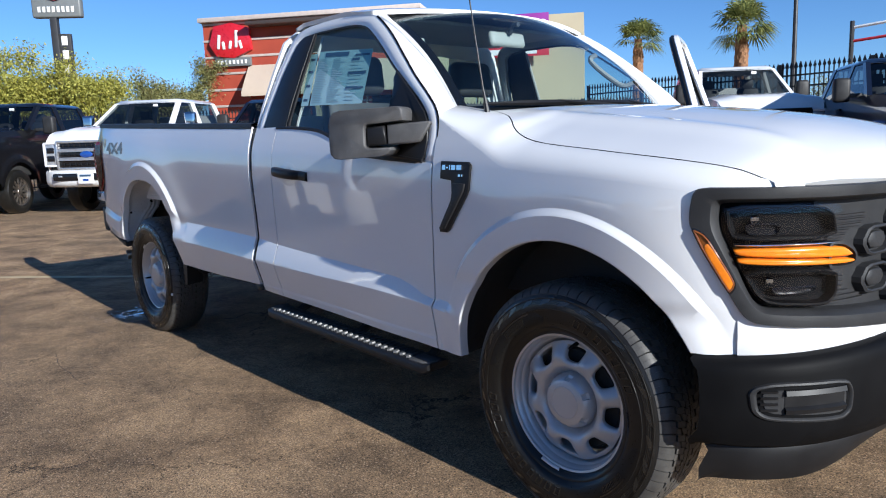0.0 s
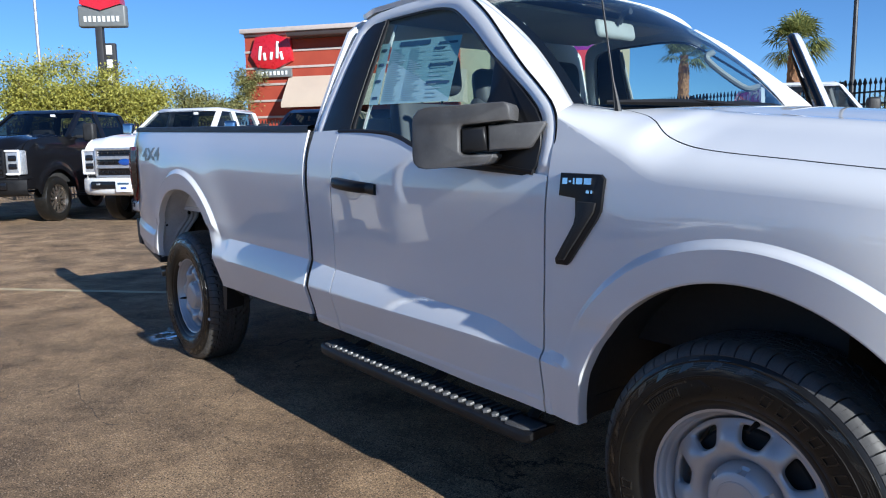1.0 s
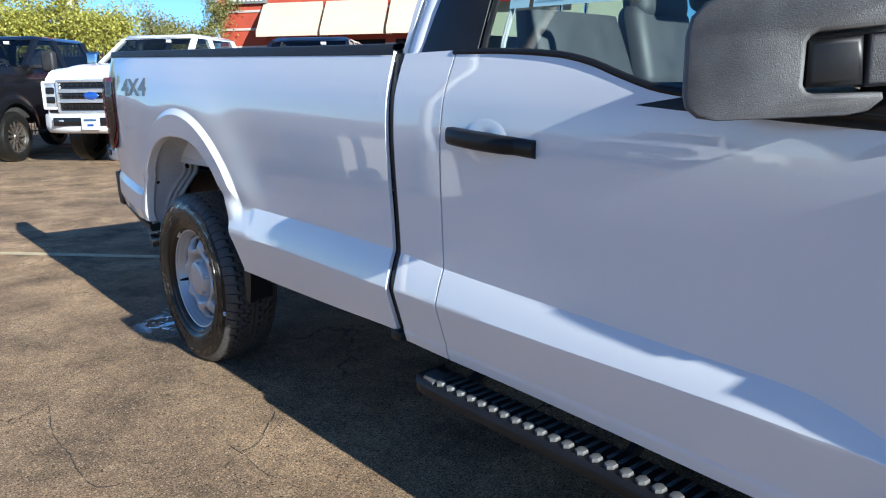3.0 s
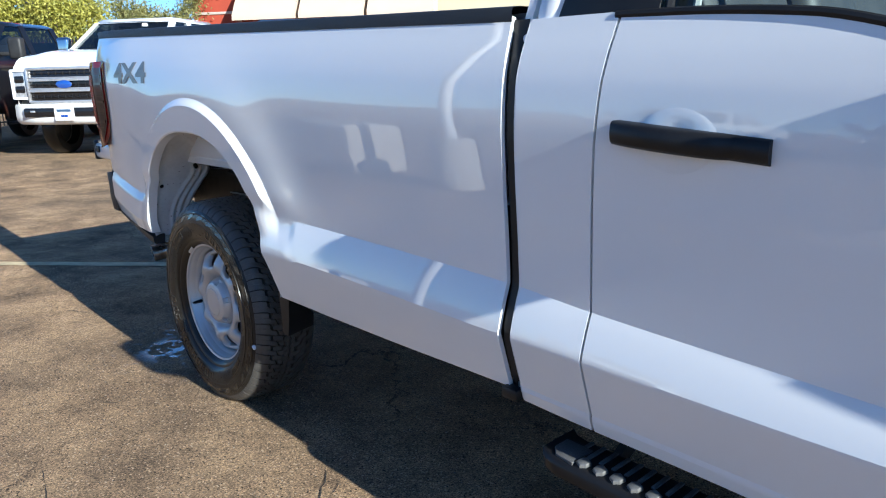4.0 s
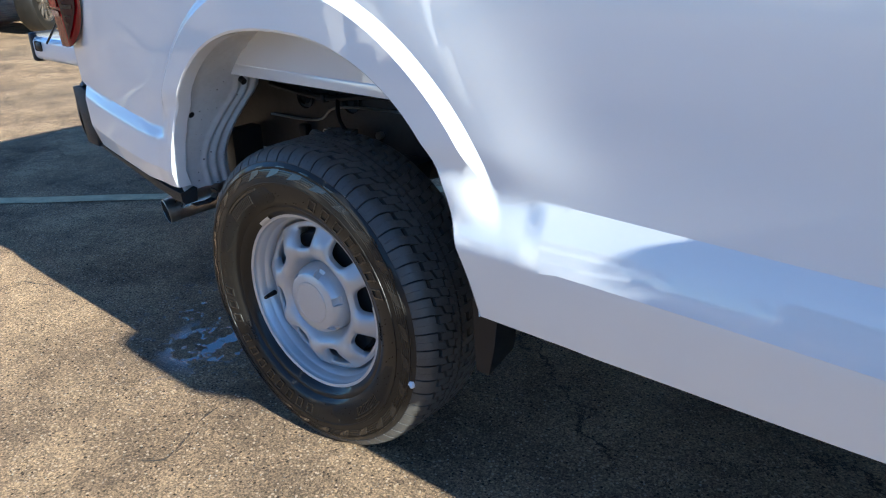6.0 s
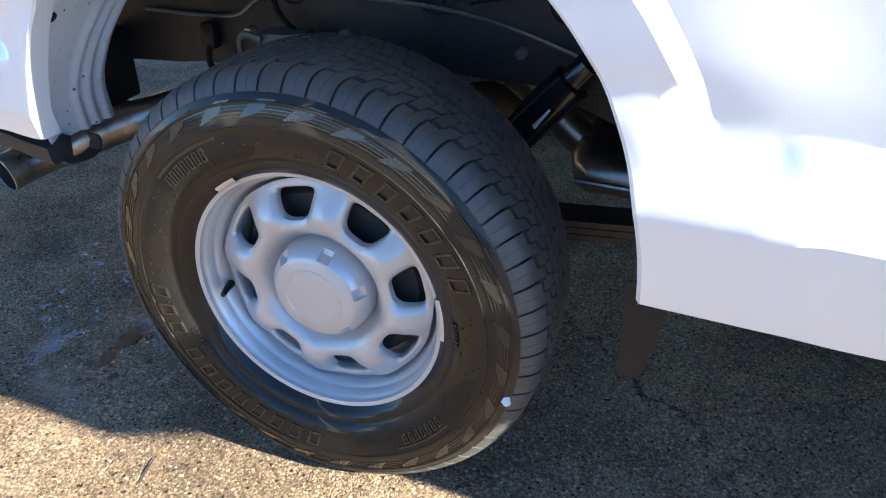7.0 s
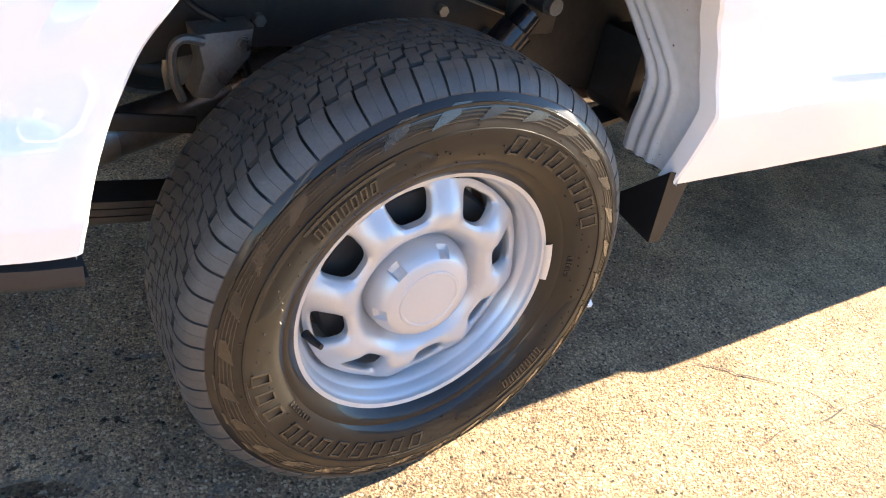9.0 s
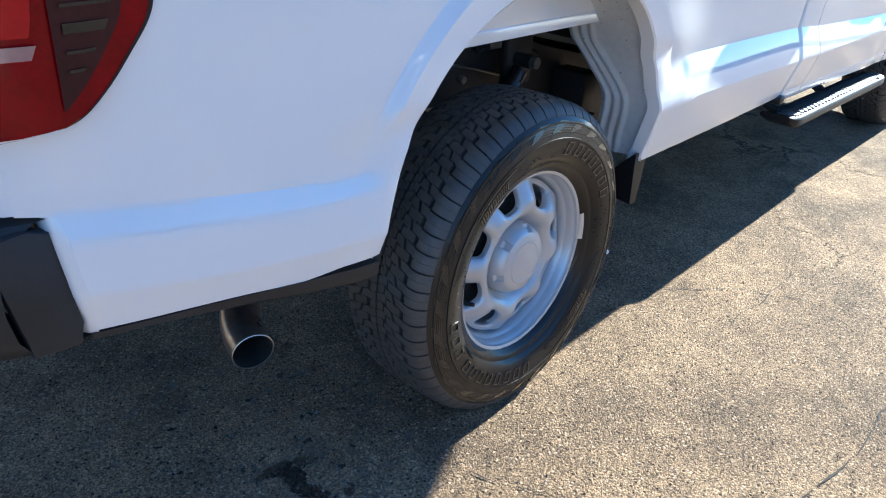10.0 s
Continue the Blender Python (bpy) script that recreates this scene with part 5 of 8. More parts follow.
# door handle
for sg in (-1, 1):
    handle = group("door_handle", truck, "black door handle")
    bm = B()
    rows = []
    for x in np.linspace(1.838, 2.122, 22):
        t = (x - 1.838) / 0.284
        zc, d = 1.124 - 0.022 * t, side(x, 1.12)
        o, h = 0.012 + 0.030 * math.sin(math.pi * min(1, t * 1.25 + 0.06)) ** 0.4 * (1 if t < 0.8 else 1 - 0.3 * (t - 0.8) * 5), 0.021
        rows.append([(x, sg * (d + a), zc + b) for a, b in ((-0.004, h), (o - 0.006, h), (o, h - 0.006), (o + 0.002, 0), (o, -h + 0.006), (o - 0.006, -h), (-0.004, -h))])
    vs = add_grid(bm, rows, flip=sg < 0)
    bm.faces.new([v for v in vs[0]]), bm.faces.new([v for v in vs[-1]][::-1])
    part("grip", bm, M_SATIN, handle, angle=50)
    bm = B()
    n = 28
    cup = [(1.955 + 0.075 * math.cos(f), 1.112 + 0.055 * math.sin(f)) for f in np.linspace(0, 2 * math.pi, n, endpoint=False)]
    rows = [[(1.955 + (x - 1.955) * k, sg * (side(x, z) + o), 1.112 + (z - 1.112) * k) for x, z in cup] for k, o in ((1.04, 0.0008), (1.0, 0.0012), (0.9, 0.0020), (0.55, 0.0028), (0.1, 0.0030))]
    add_grid(bm, rows, close=True, flip=sg > 0)
    part("handle_cup", bm, M_PAINT, handle, "white cup behind the handle", 60)
    # wing badge: black vent with chrome lettering drawn as bars
    badge = group("wing_badge", truck, "black wing badge with chrome bars")
    poly = [(3.058, 1.176), (3.200, 1.172), (3.214, 1.160), (3.208, 1.075), (3.195, 1.050), (3.098, 0.925), (3.085, 0.915), (3.044, 0.914), (3.040, 0.930), (3.112, 1.035), (3.118, 1.060), (3.116, 1.106), (3.056, 1.112)]
    bm = B()
    add_prism(bm, poly, lambda u, v, w: (u, sg * (side(u, v) + w), v), -0.004, 0.010, 0.004)
    part("badge_base", bm, M_SATIN, badge)
    bm = B()
    add_prism(bm, [(3.128, 1.098), (3.192, 1.096), (3.186, 1.070), (3.08, 0.93), (3.058, 0.93), (3.126, 1.035)], lambda u, v, w: (u, sg * (side(u, v) + w), v), 0.004, 0.016, 0.003)
    part("vent_insert", bm, M_BLACK, badge)
    for u0, u1, v0, v1 in ((3.066, 3.084, 1.145, 1.162), (3.089, 3.098, 1.150, 1.155), (3.104, 3.110, 1.145, 1.162), (3.115, 3.137, 1.145, 1.162), (3.143, 3.168, 1.145, 1.162), (3.152, 3.163, 1.121, 1.129), (3.168, 3.174, 1.121, 1.129)):
        bm = B()
        add_prism(bm, [(u0 + 0.006, v0), (u1 + 0.006, v0), (u1 + 0.006, v1), (u0 + 0.006, v1)], lambda u, v, w: (u, sg * (side(u, v) + w), v), 0.008, 0.014)
        part("chrome_bar", bm, M_CHROME, badge)
    # drive lettering on the box
    me = text_mesh("4X4", 0.112, 0.0012, 0.0035)
    me.materials.append(M_DECAL)
    for v in me.vertices:
        x = -0.520 - v.co.x * 1.85 if sg > 0 else -0.520 + v.co.x * 1.85
        z = 1.258 + v.co.y
        v.co = (x, sg * (side(x, z) + 0.0015 + (0.0012 if v.co.z > 0 else 0)), z)
    ob = new("drive_decal", me)
    ob.parent = truck
    tagged(ob, "grey 4x4 lettering on the box side")

# ---- running board ----
for sg in (-1, 1):
    step = group("running_board", truck, "black running board with raised metal treads")
    lift = lambda x: 0.418 - 0.028 * (x - 1.68)
    bm = B()
    rows = []
    ends = {1.668: 0.45, 1.690: 0.85, 2.935: 0.92, 2.955: 0.55}
    for x in [1.668, 1.690, 1.72] + lin(1.76, 2.84, 0.09) + [2.90, 2.935, 2.955]:
        k, z = ends.get(x, 1.0), lift(x)
        pull = 0.045 * (1 - k) if x < 2.0 else 0.02 * (1 - k)
        rows.append([(x, sg * (a - pull), z + h * k) for a, h in ((1.010, -0.003), (1.016, -0.012), (1.014, -0.038), (0.998, -0.050), (0.905, -0.044), (0.895, -0.02), (0.900, 0.0), (0.960, 0.002), (1.000, 0.001))])
    vs = add_grid(bm, rows, close=True)
    bm.faces.new(vs[0]), bm.faces.new(vs[-1])
    bmesh.ops.recalc_face_normals(bm, faces=bm.faces)
    part("board", bm, M_SATIN, step, angle=40)
    bm = B()
    add_prism(bm, [(2.845, 0.925), (2.845, 1.008), (2.925, 1.002), (2.948, 0.985), (2.948, 0.925)], lambda u, v, w: (u, sg * v, lift(u) + w), -0.002, 0.007, 0.003)
    part("end_cap", bm, M_MIRROR, step, "grained black end cap")
    bm = B()
    add_prism(bm, [(1.760, 0.930), (1.760, 1.006), (1.712, 1.000), (1.690, 0.975), (1.690, 0.930)], lambda u, v, w: (u, sg * v, lift(u) + w), -0.002, 0.006, 0.003)
    part("end_cap", bm, M_MIRROR, step, "grained black end cap")
    tread = None
    for k in range(26):
        x = 1.778 + 1.045 * k / 25
        m = pose(x, sg * 0.988, lift(x) + 0.005, -sg * 8, 1.6, sg * 14) @ Matrix.Scale(0.80, 4)
        if tread is None:
            bm = B()
            add_prism(bm, [(-0.015, -0.013), (0.006, -0.019), (0.017, -0.006), (0.015, 0.014), (-0.007, 0.019), (-0.018, 0.005)], lambda u, v, w: (u, v, w), -0.006, 0.008, 0.005)
            tread = part("tread_lug", bm, M_LUG, step, "worn metal tread lug", 30)
            tread.matrix_basis = m
        else:
            again(tread, step, m)
    # ribs in paler plastic than the board: sky light put into their colour
    for k in range(36):
        x = 1.74 + 1.10 * k / 35
        if k == 0:
            bm = B()
            add_box(bm, (0, 0, 0), (0.010, 0.062, 0.006), 0.002)
            rib = part("tread_rib", bm, M_MIRROR, step)
            rib.matrix_basis = pose(x, sg * 0.932, lift(x) + 0.003)
        else:
            again(rib, step, pose(x, sg * 0.932, lift(x) + 0.003))
    for x in (1.80, 2.35, 2.85):
        bm = B()
        add_tube(bm, [(x, sg * 0.92, lift(x) - 0.03), (x, sg * 0.80, 0.44), (x, sg * 0.72, 0.55)], 0.02, 6)
        part("board_bracket", bm, M_FRAME, step)

# ---- wheels ----


def tyre_parts():
    """Meshes of the tyre's carcass, its tread blocks and the raised marks on its side. Outwards is -y."""
    bm = B()
    half = [(0.231, 0.098), (0.238, 0.106), (0.2445, 0.1115), (0.2505, 0.1150), (0.2560, 0.1160), (0.264, 0.1235), (0.278, 0.1295), (0.298, 0.1335), (0.316, 0.1345), (0.3165, 0.1362), (0.3205, 0.1362), (0.321, 0.1340), (0.340, 0.1315), (0.352, 0.1275), (0.3525, 0.1293), (0.356, 0.1290), (0.3565, 0.1262), (0.366, 0.1210), (0.3745, 0.1130), (0.3815, 0.1020), (0.3855, 0.088), (0.3875, 0.068), (0.3890, 0.034), (0.3895, 0.0)]
    prof = half + [(r, -w) for r, w in half[-2::-1]]
    add_lathe(bm, prof, 144)
    flat_foot(bm)
    carcass = finish("tyre_carcass", bm, M_RUBBER, 30)
    carcass.materials.append(M_GROOVE)
    for f in carcass.polygons:
        if math.hypot(f.center.x, f.center.z) > 0.3745:
            f.material_index = 1
    bm = B()
    N = 60
    pitch = 2 * math.pi / N
    def block(sec, a0, a1, skew, depth, seg=2, wave=0.0):
        """sec: (w, r) across; between the angles a0 and a1, which lean with w."""
        tops = []
        for k in range(seg + 1):
            row = []
            for w, r in sec:
                a = a0 + (a1 - a0) * k / seg + skew(w) + wave * math.sin(k / seg * math.pi)
                row.append((r * math.cos(a), -w, r * math.sin(a)))
            tops.append(row)
        def down(p):
            q = Vector(p)
            rr = math.hypot(q.x, q.z)
            return (q.x * (rr - depth) / rr, q.y * 0.985, q.z * (rr - depth) / rr)
        def chamfer(row):
            return [down(p) for p in row]
        loop_rows = [chamfer(tops[0])] + tops + [chamfer(tops[-1])]
        add_grid(bm, loop_rows)
        for e in (0, -1):
            col = [row[e] for row in tops]
            add_grid(bm, [[down(p) for p in col], col] if e == 0 else [col, [down(p) for p in col]], flip=True)
    for sd in (1, -1):
        for i in range(N):
            a = i * pitch + (0.5 * pitch if sd < 0 else 0)
            sk = lambda w: 0.30 * (abs(w) - 0.075) + 0.008 * math.sin((abs(w) - 0.075) * 60)
            # a shoulder block to a pitch, with a hair-thin slit; its inner end steps in and out
            for inner_w, b0, b1 in ((0.0730, 0.05, 0.495), (0.0795, 0.505, 0.95)):
                shoulder = [(sd * w, r) for w, r in ((inner_w, 0.3975), (0.090, 0.3955), (0.1015, 0.3905), (0.1105, 0.3830), (0.1175, 0.3735), (0.1205, 0.3690))]
                block(shoulder, a + b0 * pitch, a + b1 * pitch, sk, 0.010)
            # interlocking blocks, bent in the middle
            for j, (lo_w, hi_w) in enumerate(((0.0238, 0.0693), (0.0308, 0.0758))):
                mid_w = (lo_w + hi_w) / 2
                sec = [(sd * w, 0.3998 - 14 * (w - 0.02) ** 2 * 0.05) for w in (lo_w, mid_w - 0.004, mid_w + 0.004, hi_w)]
                s2 = lambda w: 0.75 * (abs(w) - 0.045) + (0.024 if abs(w) > mid_w else -0.024)
                b0 = a + (0.02 + 0.5 * j) * pitch
                block(sec, b0 + 0.030 * pitch, b0 + 0.472 * pitch, s2, 0.009, 2)
    for i in range(N):
        a = i * pitch
        for sd in (1, -1):
            for j, far_w in enumerate((0.0203, 0.0272)):
                sec = [(sd * w, 0.4001) for w in (0.0024, 0.010, 0.014, far_w)]
                s3 = lambda w: 0.55 * w + (0.020 if abs(w) > 0.012 else -0.020) * sd
                b0 = a + (0.22 * (sd > 0) + 0.5 * j) * pitch
                block(sec, b0 + 0.030 * pitch, b0 + 0.472 * pitch, s3, 0.009, 1)
    flat_foot(bm)
    tread = finish("tread_blocks", bm, M_TREAD, 30)
    # decor: lens-shaped fins in the band below the shoulder, thin rings, and bars where the makers' words stand
    rnd_t = random.Random(8)
    sdw = spline([(r, w) for r, w in half if r < 0.316] + [(0.33, 0.1328), (0.345, 0.130), (0.36, 0.1245), (0.372, 0.116)])
    bm = B()
    def arc_piece(a0, a1, r0, r1, h, n=4, slant=0.0):
        top = [[((r0 + (r1 - r0) * j / 2) * math.cos(a0 + (a1 - a0) * k / n + slant * j / 2), -sdw(r0 + (r1 - r0) * j / 2) - h, (r0 + (r1 - r0) * j / 2) * math.sin(a0 + (a1 - a0) * k / n + slant * j / 2)) for j in range(3)] for k in range(n + 1)]
        low = lambda row: [(x, y + h + 0.001, z) for x, y, z in row]
        add_grid(bm, [low(top[0])] + top + [low(top[-1])])
        add_grid(bm, [low([row[0] for row in top]), [row[0] for row in top]], flip=True)
        add_grid(bm, [[row[-1] for row in top], low([row[-1] for row in top])], flip=True)
    def raised(poly, a0, h, foot=0.0012):
        """A flat mark on the sidewall: corners (way clockwise in metres, radius), from the angle a0."""
        top, low = [], []
        for u, r in poly:
            a = a0 - u / 0.30
            top.append(bm.verts.new((r * math.cos(a), -sdw(r) - h, r * math.sin(a))))
            low.append(bm.verts.new((r * math.cos(a), -sdw(r) + foot, r * math.sin(a))))
        bm.faces.new(top)
        for k in range(len(top)):
            m = (k + 1) % len(top)
            bm.faces.new((top[k], low[k], low[m], top[m]))
    # leaf-shaped fins over fine rings in the band below the shoulder
    for k in range(28):
        raised([(0.0, 0.3315), (0.024, 0.3370), (0.041, 0.3440), (0.044, 0.3515), (0.060, 0.3590), (0.036, 0.3595), (0.020, 0.3520), (0.009, 0.3410)], 2 * math.pi * k / 28, 0.0011)
    for r in (0.3345, 0.3395, 0.3445, 0.3495, 0.3545):
        arc_piece(0.0, 2 * math.pi, r, r + 0.0014, 0.0007, 144)
    def word(a_mid, n, r0, r1, w, gap, t=0.0042, lean=0.22):
        """n marks as plain leaning outlined bars along an arc, reading clockwise."""
        sl, m = lean * (r1 - r0), t * 0.9
        for k in range(n):
            u = (k + 0.5 - n / 2) * (w + gap)
            a0 = a_mid - (u - w / 2) / 0.30
            raised([(0, r0), (t, r0), (t + sl, r1), (sl, r1)], a0, 0.0026)
            raised([(w - t, r0), (w, r0), (w + sl, r1), (w - t + sl, r1)], a0, 0.0026)
            raised([(t + sl, r1 - m), (w - t + sl, r1 - m), (w - t + sl, r1), (t + sl, r1)], a0, 0.0024)
            raised([(t, r0), (w - t, r0), (w - t, r0 + m), (t, r0 + m)], a0, 0.0024)
    word(radians(50), 7, 0.280, 0.312, 0.025, 0.019)
    word(radians(243), 8, 0.280, 0.310, 0.024, 0.017)
    word(radians(196), 3, 0.280, 0.310, 0.024, 0.016)
    word(radians(130), 7, 0.281, 0.303, 0.011, 0.005, 0.0030)
    word(radians(318), 7, 0.281, 0.300, 0.010, 0.005, 0.0030)
    word(radians(212), 8, 0.262, 0.269, 0.005, 0.004, 0.0016)
    word(radians(5), 6, 0.262, 0.269, 0.005, 0.004, 0.0016)
    arc_piece(radians(113), radians(141), 0.3075, 0.3125, 0.0022, 14)
    arc_piece(radians(304), radians(328), 0.3040, 0.3080, 0.0020, 14)
    for k in range(150):
        a = 2 * math.pi * (k + 0.6 * rnd_t.random()) / 150
        r = rnd_t.uniform(0.268, 0.328)
        raised([(-0.0009, r - 0.0009), (0.0009, r - 0.0009), (0.0009, r + 0.0009), (-0.0009, r + 0.0009)], a, 0.0028)
    flat_foot(bm)
    marks = finish("sidewall_relief", bm, M_MARK, 30)
    # dull grained fields behind the small words
    bm = B()
    for a0, a1 in ((radians(102), radians(166)), (radians(288), radians(350))):
        n = 40
        rows = []
        for j in range(9):
            row = []
            for k in range(n + 1):
                c = 1 - abs(2 * k / n - 1) ** 6
                r = 0.297 + (j / 4 - 1) * (0.010 + 0.0245 * c)
                a = a0 + (a1 - a0) * k / n + 0.10 * (r - 0.297) / 0.03
                row.append((r * math.cos(a), -sdw(r) - (0.0008 if 0 < j < 8 and 0 < k < n else -0.001), r * math.sin(a)))
            rows.append(row)
        add_grid(bm, rows, flip=True)
    bm.normal_update()
    if sum(f.normal.y for f in bm.faces) > 0:
        bmesh.ops.reverse_faces(bm, faces=bm.faces)
    flat_foot(bm)
    fields = finish("sidewall_field", bm, M_PANEL, 30)
    return carcass, tread, marks, fields


def flat_foot(bm):
    """The tyre's foot, pressed flat on the ground with the side bulging a little."""
    for v in bm.verts:
        if v.co.z < -0.372:
            k = min(1.0, (-0.372 - v.co.z) / 0.028)
            v.co.z = max(v.co.z, -0.3845)
        low = max(0.0, (-v.co.z - 0.25) / 0.15)
        if low and abs(v.co.x) < 0.3:
            v.co.y += math.copysign(0.008 * low * (1 - abs(v.co.x) / 0.3), v.co.y) if abs(v.co.y) > 0.08 else 0


def rim_mesh():
    bm = B()
    add_lathe(bm, [(r * 1.035, w) for r, w in [(0.205, -0.11), (0.226, -0.102), (0.234, -0.096), (0.222, -0.09), (0.185, -0.03), (0.180, 0.018), (0.186, 0.030), (0.197, 0.042), (0.2005, 0.050), (0.2015, 0.060), (0.2065, 0.0655), (0.2090, 0.070), (0.2100, 0.082), (0.2140, 0.0865), (0.2160, 0.0905), (0.2168, 0.0965), (0.2200, 0.0985), (0.2265, 0.0990), (0.2325, 0.1045), (0.2345, 0.1035), (0.2345, 0.099), (0.231, 0.094)]], 144)
    for f in bm.faces:
        f.smooth = True
    return finish("rim_barrel", bm, M_RIM, 50)


DISC = spline([(0.085, 0.036), (0.0965, 0.040), (0.105, 0.056), (0.118, 0.074), (0.130, 0.0795), (0.142, 0.0785), (0.158, 0.0715), (0.172, 0.063), (0.184, 0.054), (0.198, 0.047)])


def disc_mesh():
    """The pressed steel disc: eight sectors, each with a rounded window."""
    bm = B()
    ri, ro, nh = 0.086, 0.199, 40
    for k in range(8):
        mid = 2 * math.pi * k / 8 + radians(14)
        rc_, hw, hh = 0.1605, 0.0355, 0.0265
        loop, rect = [], []
        for f in np.linspace(0, 2 * math.pi, nh, endpoint=False):
            c, s = math.cos(f), math.sin(f)
            u, v = hw * math.copysign(abs(c) ** 0.58, c), hh * math.copysign(abs(s) ** 0.58, s)
            u *= 1 + 0.27 * v / hh
            loop.append((math.atan2(u, rc_ + v), math.hypot(u, rc_ + v)))
            m = max(abs(c), abs(s))
            uu, vv = c / m, s / m
            rect.append((uu * math.pi / 8, (ri + ro) / 2 + vv * (ro - ri) / 2))
        rows = []
        for t, kind in ((0, "in"), (0, "edge"), (0.06, ""), (0.16, ""), (0.32, ""), (0.55, ""), (0.78, ""), (1.0, "")):
            row = []
            for (ta, tr), (ra, rr) in zip(loop, rect):
                a, r = ta + (ra - ta) * t, tr + (rr - tr) * t
                w = DISC(min(max(r, ri), ro))
                spoke = 0.009 * ease(1 - abs(abs(a) - math.pi / 8) / (math.pi / 8) * 1.6) * ease((r - 0.125) / 0.03)
                w += spoke - 0.006 * (1 - min(t / 0.3, 1)) ** 2
                if kind == "in":
                    w -= 0.012
                row.append((r * math.cos(mid - a), -w, r * math.sin(mid - a)))
            rows.append(row)
        add_grid(bm, rows, close=True)
    tidy(bm, 0.0008)
    bmesh.ops.recalc_face_normals(bm, faces=bm.faces)
    return finish("rim_disc", bm, M_RIM, 45)


def cap_mesh():
    """The hub cap with six flats on its shoulder."""
    bm = B()
    prof = [(0.0, 0.1000), (0.040, 0.0990), (0.0495, 0.0982), (0.0505, 0.0992), (0.0525, 0.0995), (0.0545, 0.0988), (0.0555, 0.0975), (0.068, 0.0955), (0.075, 0.0925), (0.0765, 0.0915), (0.0835, 0.0835), (0.0865, 0.0775), (0.0895, 0.070), (0.0915, 0.062), (0.0930, 0.052), (0.0935, 0.036)]
    n = 240
    rows = []
    for r, w in prof:
        row = []
        for i in range(n):
            a = 2 * math.pi * i / n
            lug = ((a + radians(15)) * 6 / (2 * math.pi)) % 1
            on = ease((0.115 - abs(lug - 0.5)) / 0.010)
            ww = w
            if 0.076 < r < 0.089:
                ww = w - on * (0.0055 if r < 0.083 else 0.0040)
            rr = r - (0.0060 * on if 0.079 < r < 0.089 else 0)
            row.append((rr * math.cos(a), -ww, rr * math.sin(a)))
        rows.append(row)
    add_grid(bm, rows, close=True)
    tidy(bm)
    bmesh.ops.recalc_face_normals(bm, faces=bm.faces)
    return finish("hub_cap", bm, M_RIM, 28)


TYRE, TREAD, MARKS, FIELDS, RIM, RIMDISC, CAP = *tyre_parts(), rim_mesh(), disc_mesh(), cap_mesh()


def wheel(x, sg, z=0.3845, spin=0.0):
    root = tagged(new("wheel"), "silver steel wheel with a black all-terrain tyre")
    root.parent = truck
    root.matrix_basis = pose(x, sg * 0.866, z, 0, 0, 0 if sg < 0 else 180)
    tyre = new("tyre", TYRE)
    tyre.parent = root
    tagged(tyre, "black all-terrain tyre")
    for nm, me in (("tread", TREAD), ("sidewall_relief", MARKS), ("sidewall_field", FIELDS)):
        o = new(nm, me)
        o.parent = tyre
        tagged(o, kind="stuff")
    turn = pose(0, 0, 0, 0, spin, 0)
    rim = new("rim", RIM)
    rim.parent = root
    tagged(rim, "silver painted steel rim")
    d = new("wheel_disc", RIMDISC)
    d.parent, d.matrix_basis = rim, turn
    solid(d, 0.005, 0)
    c = new("hub_cap", CAP)
    c.parent, c.matrix_basis = rim, turn
    bm = B()
    a = radians(193)
    p = Vector((math.cos(a), 0, math.sin(a)))
    add_tube(bm, [p * 0.200 + Vector((0, -0.058, 0)), p * 0.196 + Vector((0, -0.080, 0)), p * 0.190 + Vector((0, -0.098, 0))], [0.0075, 0.006, 0.0048], 10)
    v = part("valve", bm, M_SATIN, rim, "black rubber valve")
    v.matrix_basis = turn
    for a0, a1 in ((-3, 16), (120, 131)):
        bm = B()
        rows = [[(r * math.cos(radians(t)), -w, r * math.sin(radians(t))) for t in np.linspace(a0, a1, 8)] for r, w in ((0.2282, 0.0975), (0.2293, 0.1035), (0.237, 0.1075), (0.2427, 0.1065), (0.2443, 0.1015))]
        add_grid(bm, rows)
        part("balance_weight", bm, M_WEIGHT, rim, "clip-on balance weight", 60).matrix_basis = turn
    bm = B()
    add_lathe(bm, [(0.0, 0.03), (0.165, 0.03), (0.172, 0.02), (0.172, -0.06), (0.10, -0.09), (0.0, -0.09)], 48)
    part("brake_disc", bm, M_DARK, root, "dark brake behind the rim")
    return root


wheel(0.0, -1), wheel(0.0, 1), wheel(3.6, -1, 0.3845, 110), wheel(3.6, 1)
# white blob of soap on the rear tyre's edge
bm = B()
bmesh.ops.create_icosphere(bm, subdivisions=2, radius=0.009)
for v in bm.verts:
    v.co = v.co * (1 + 0.5 * noise.noise(v.co * 150)) + Vector((0.352, -0.988, 0.300))
part("soap_blob", bm, M_FOAM, truck, "blob of white foam on the tyre")

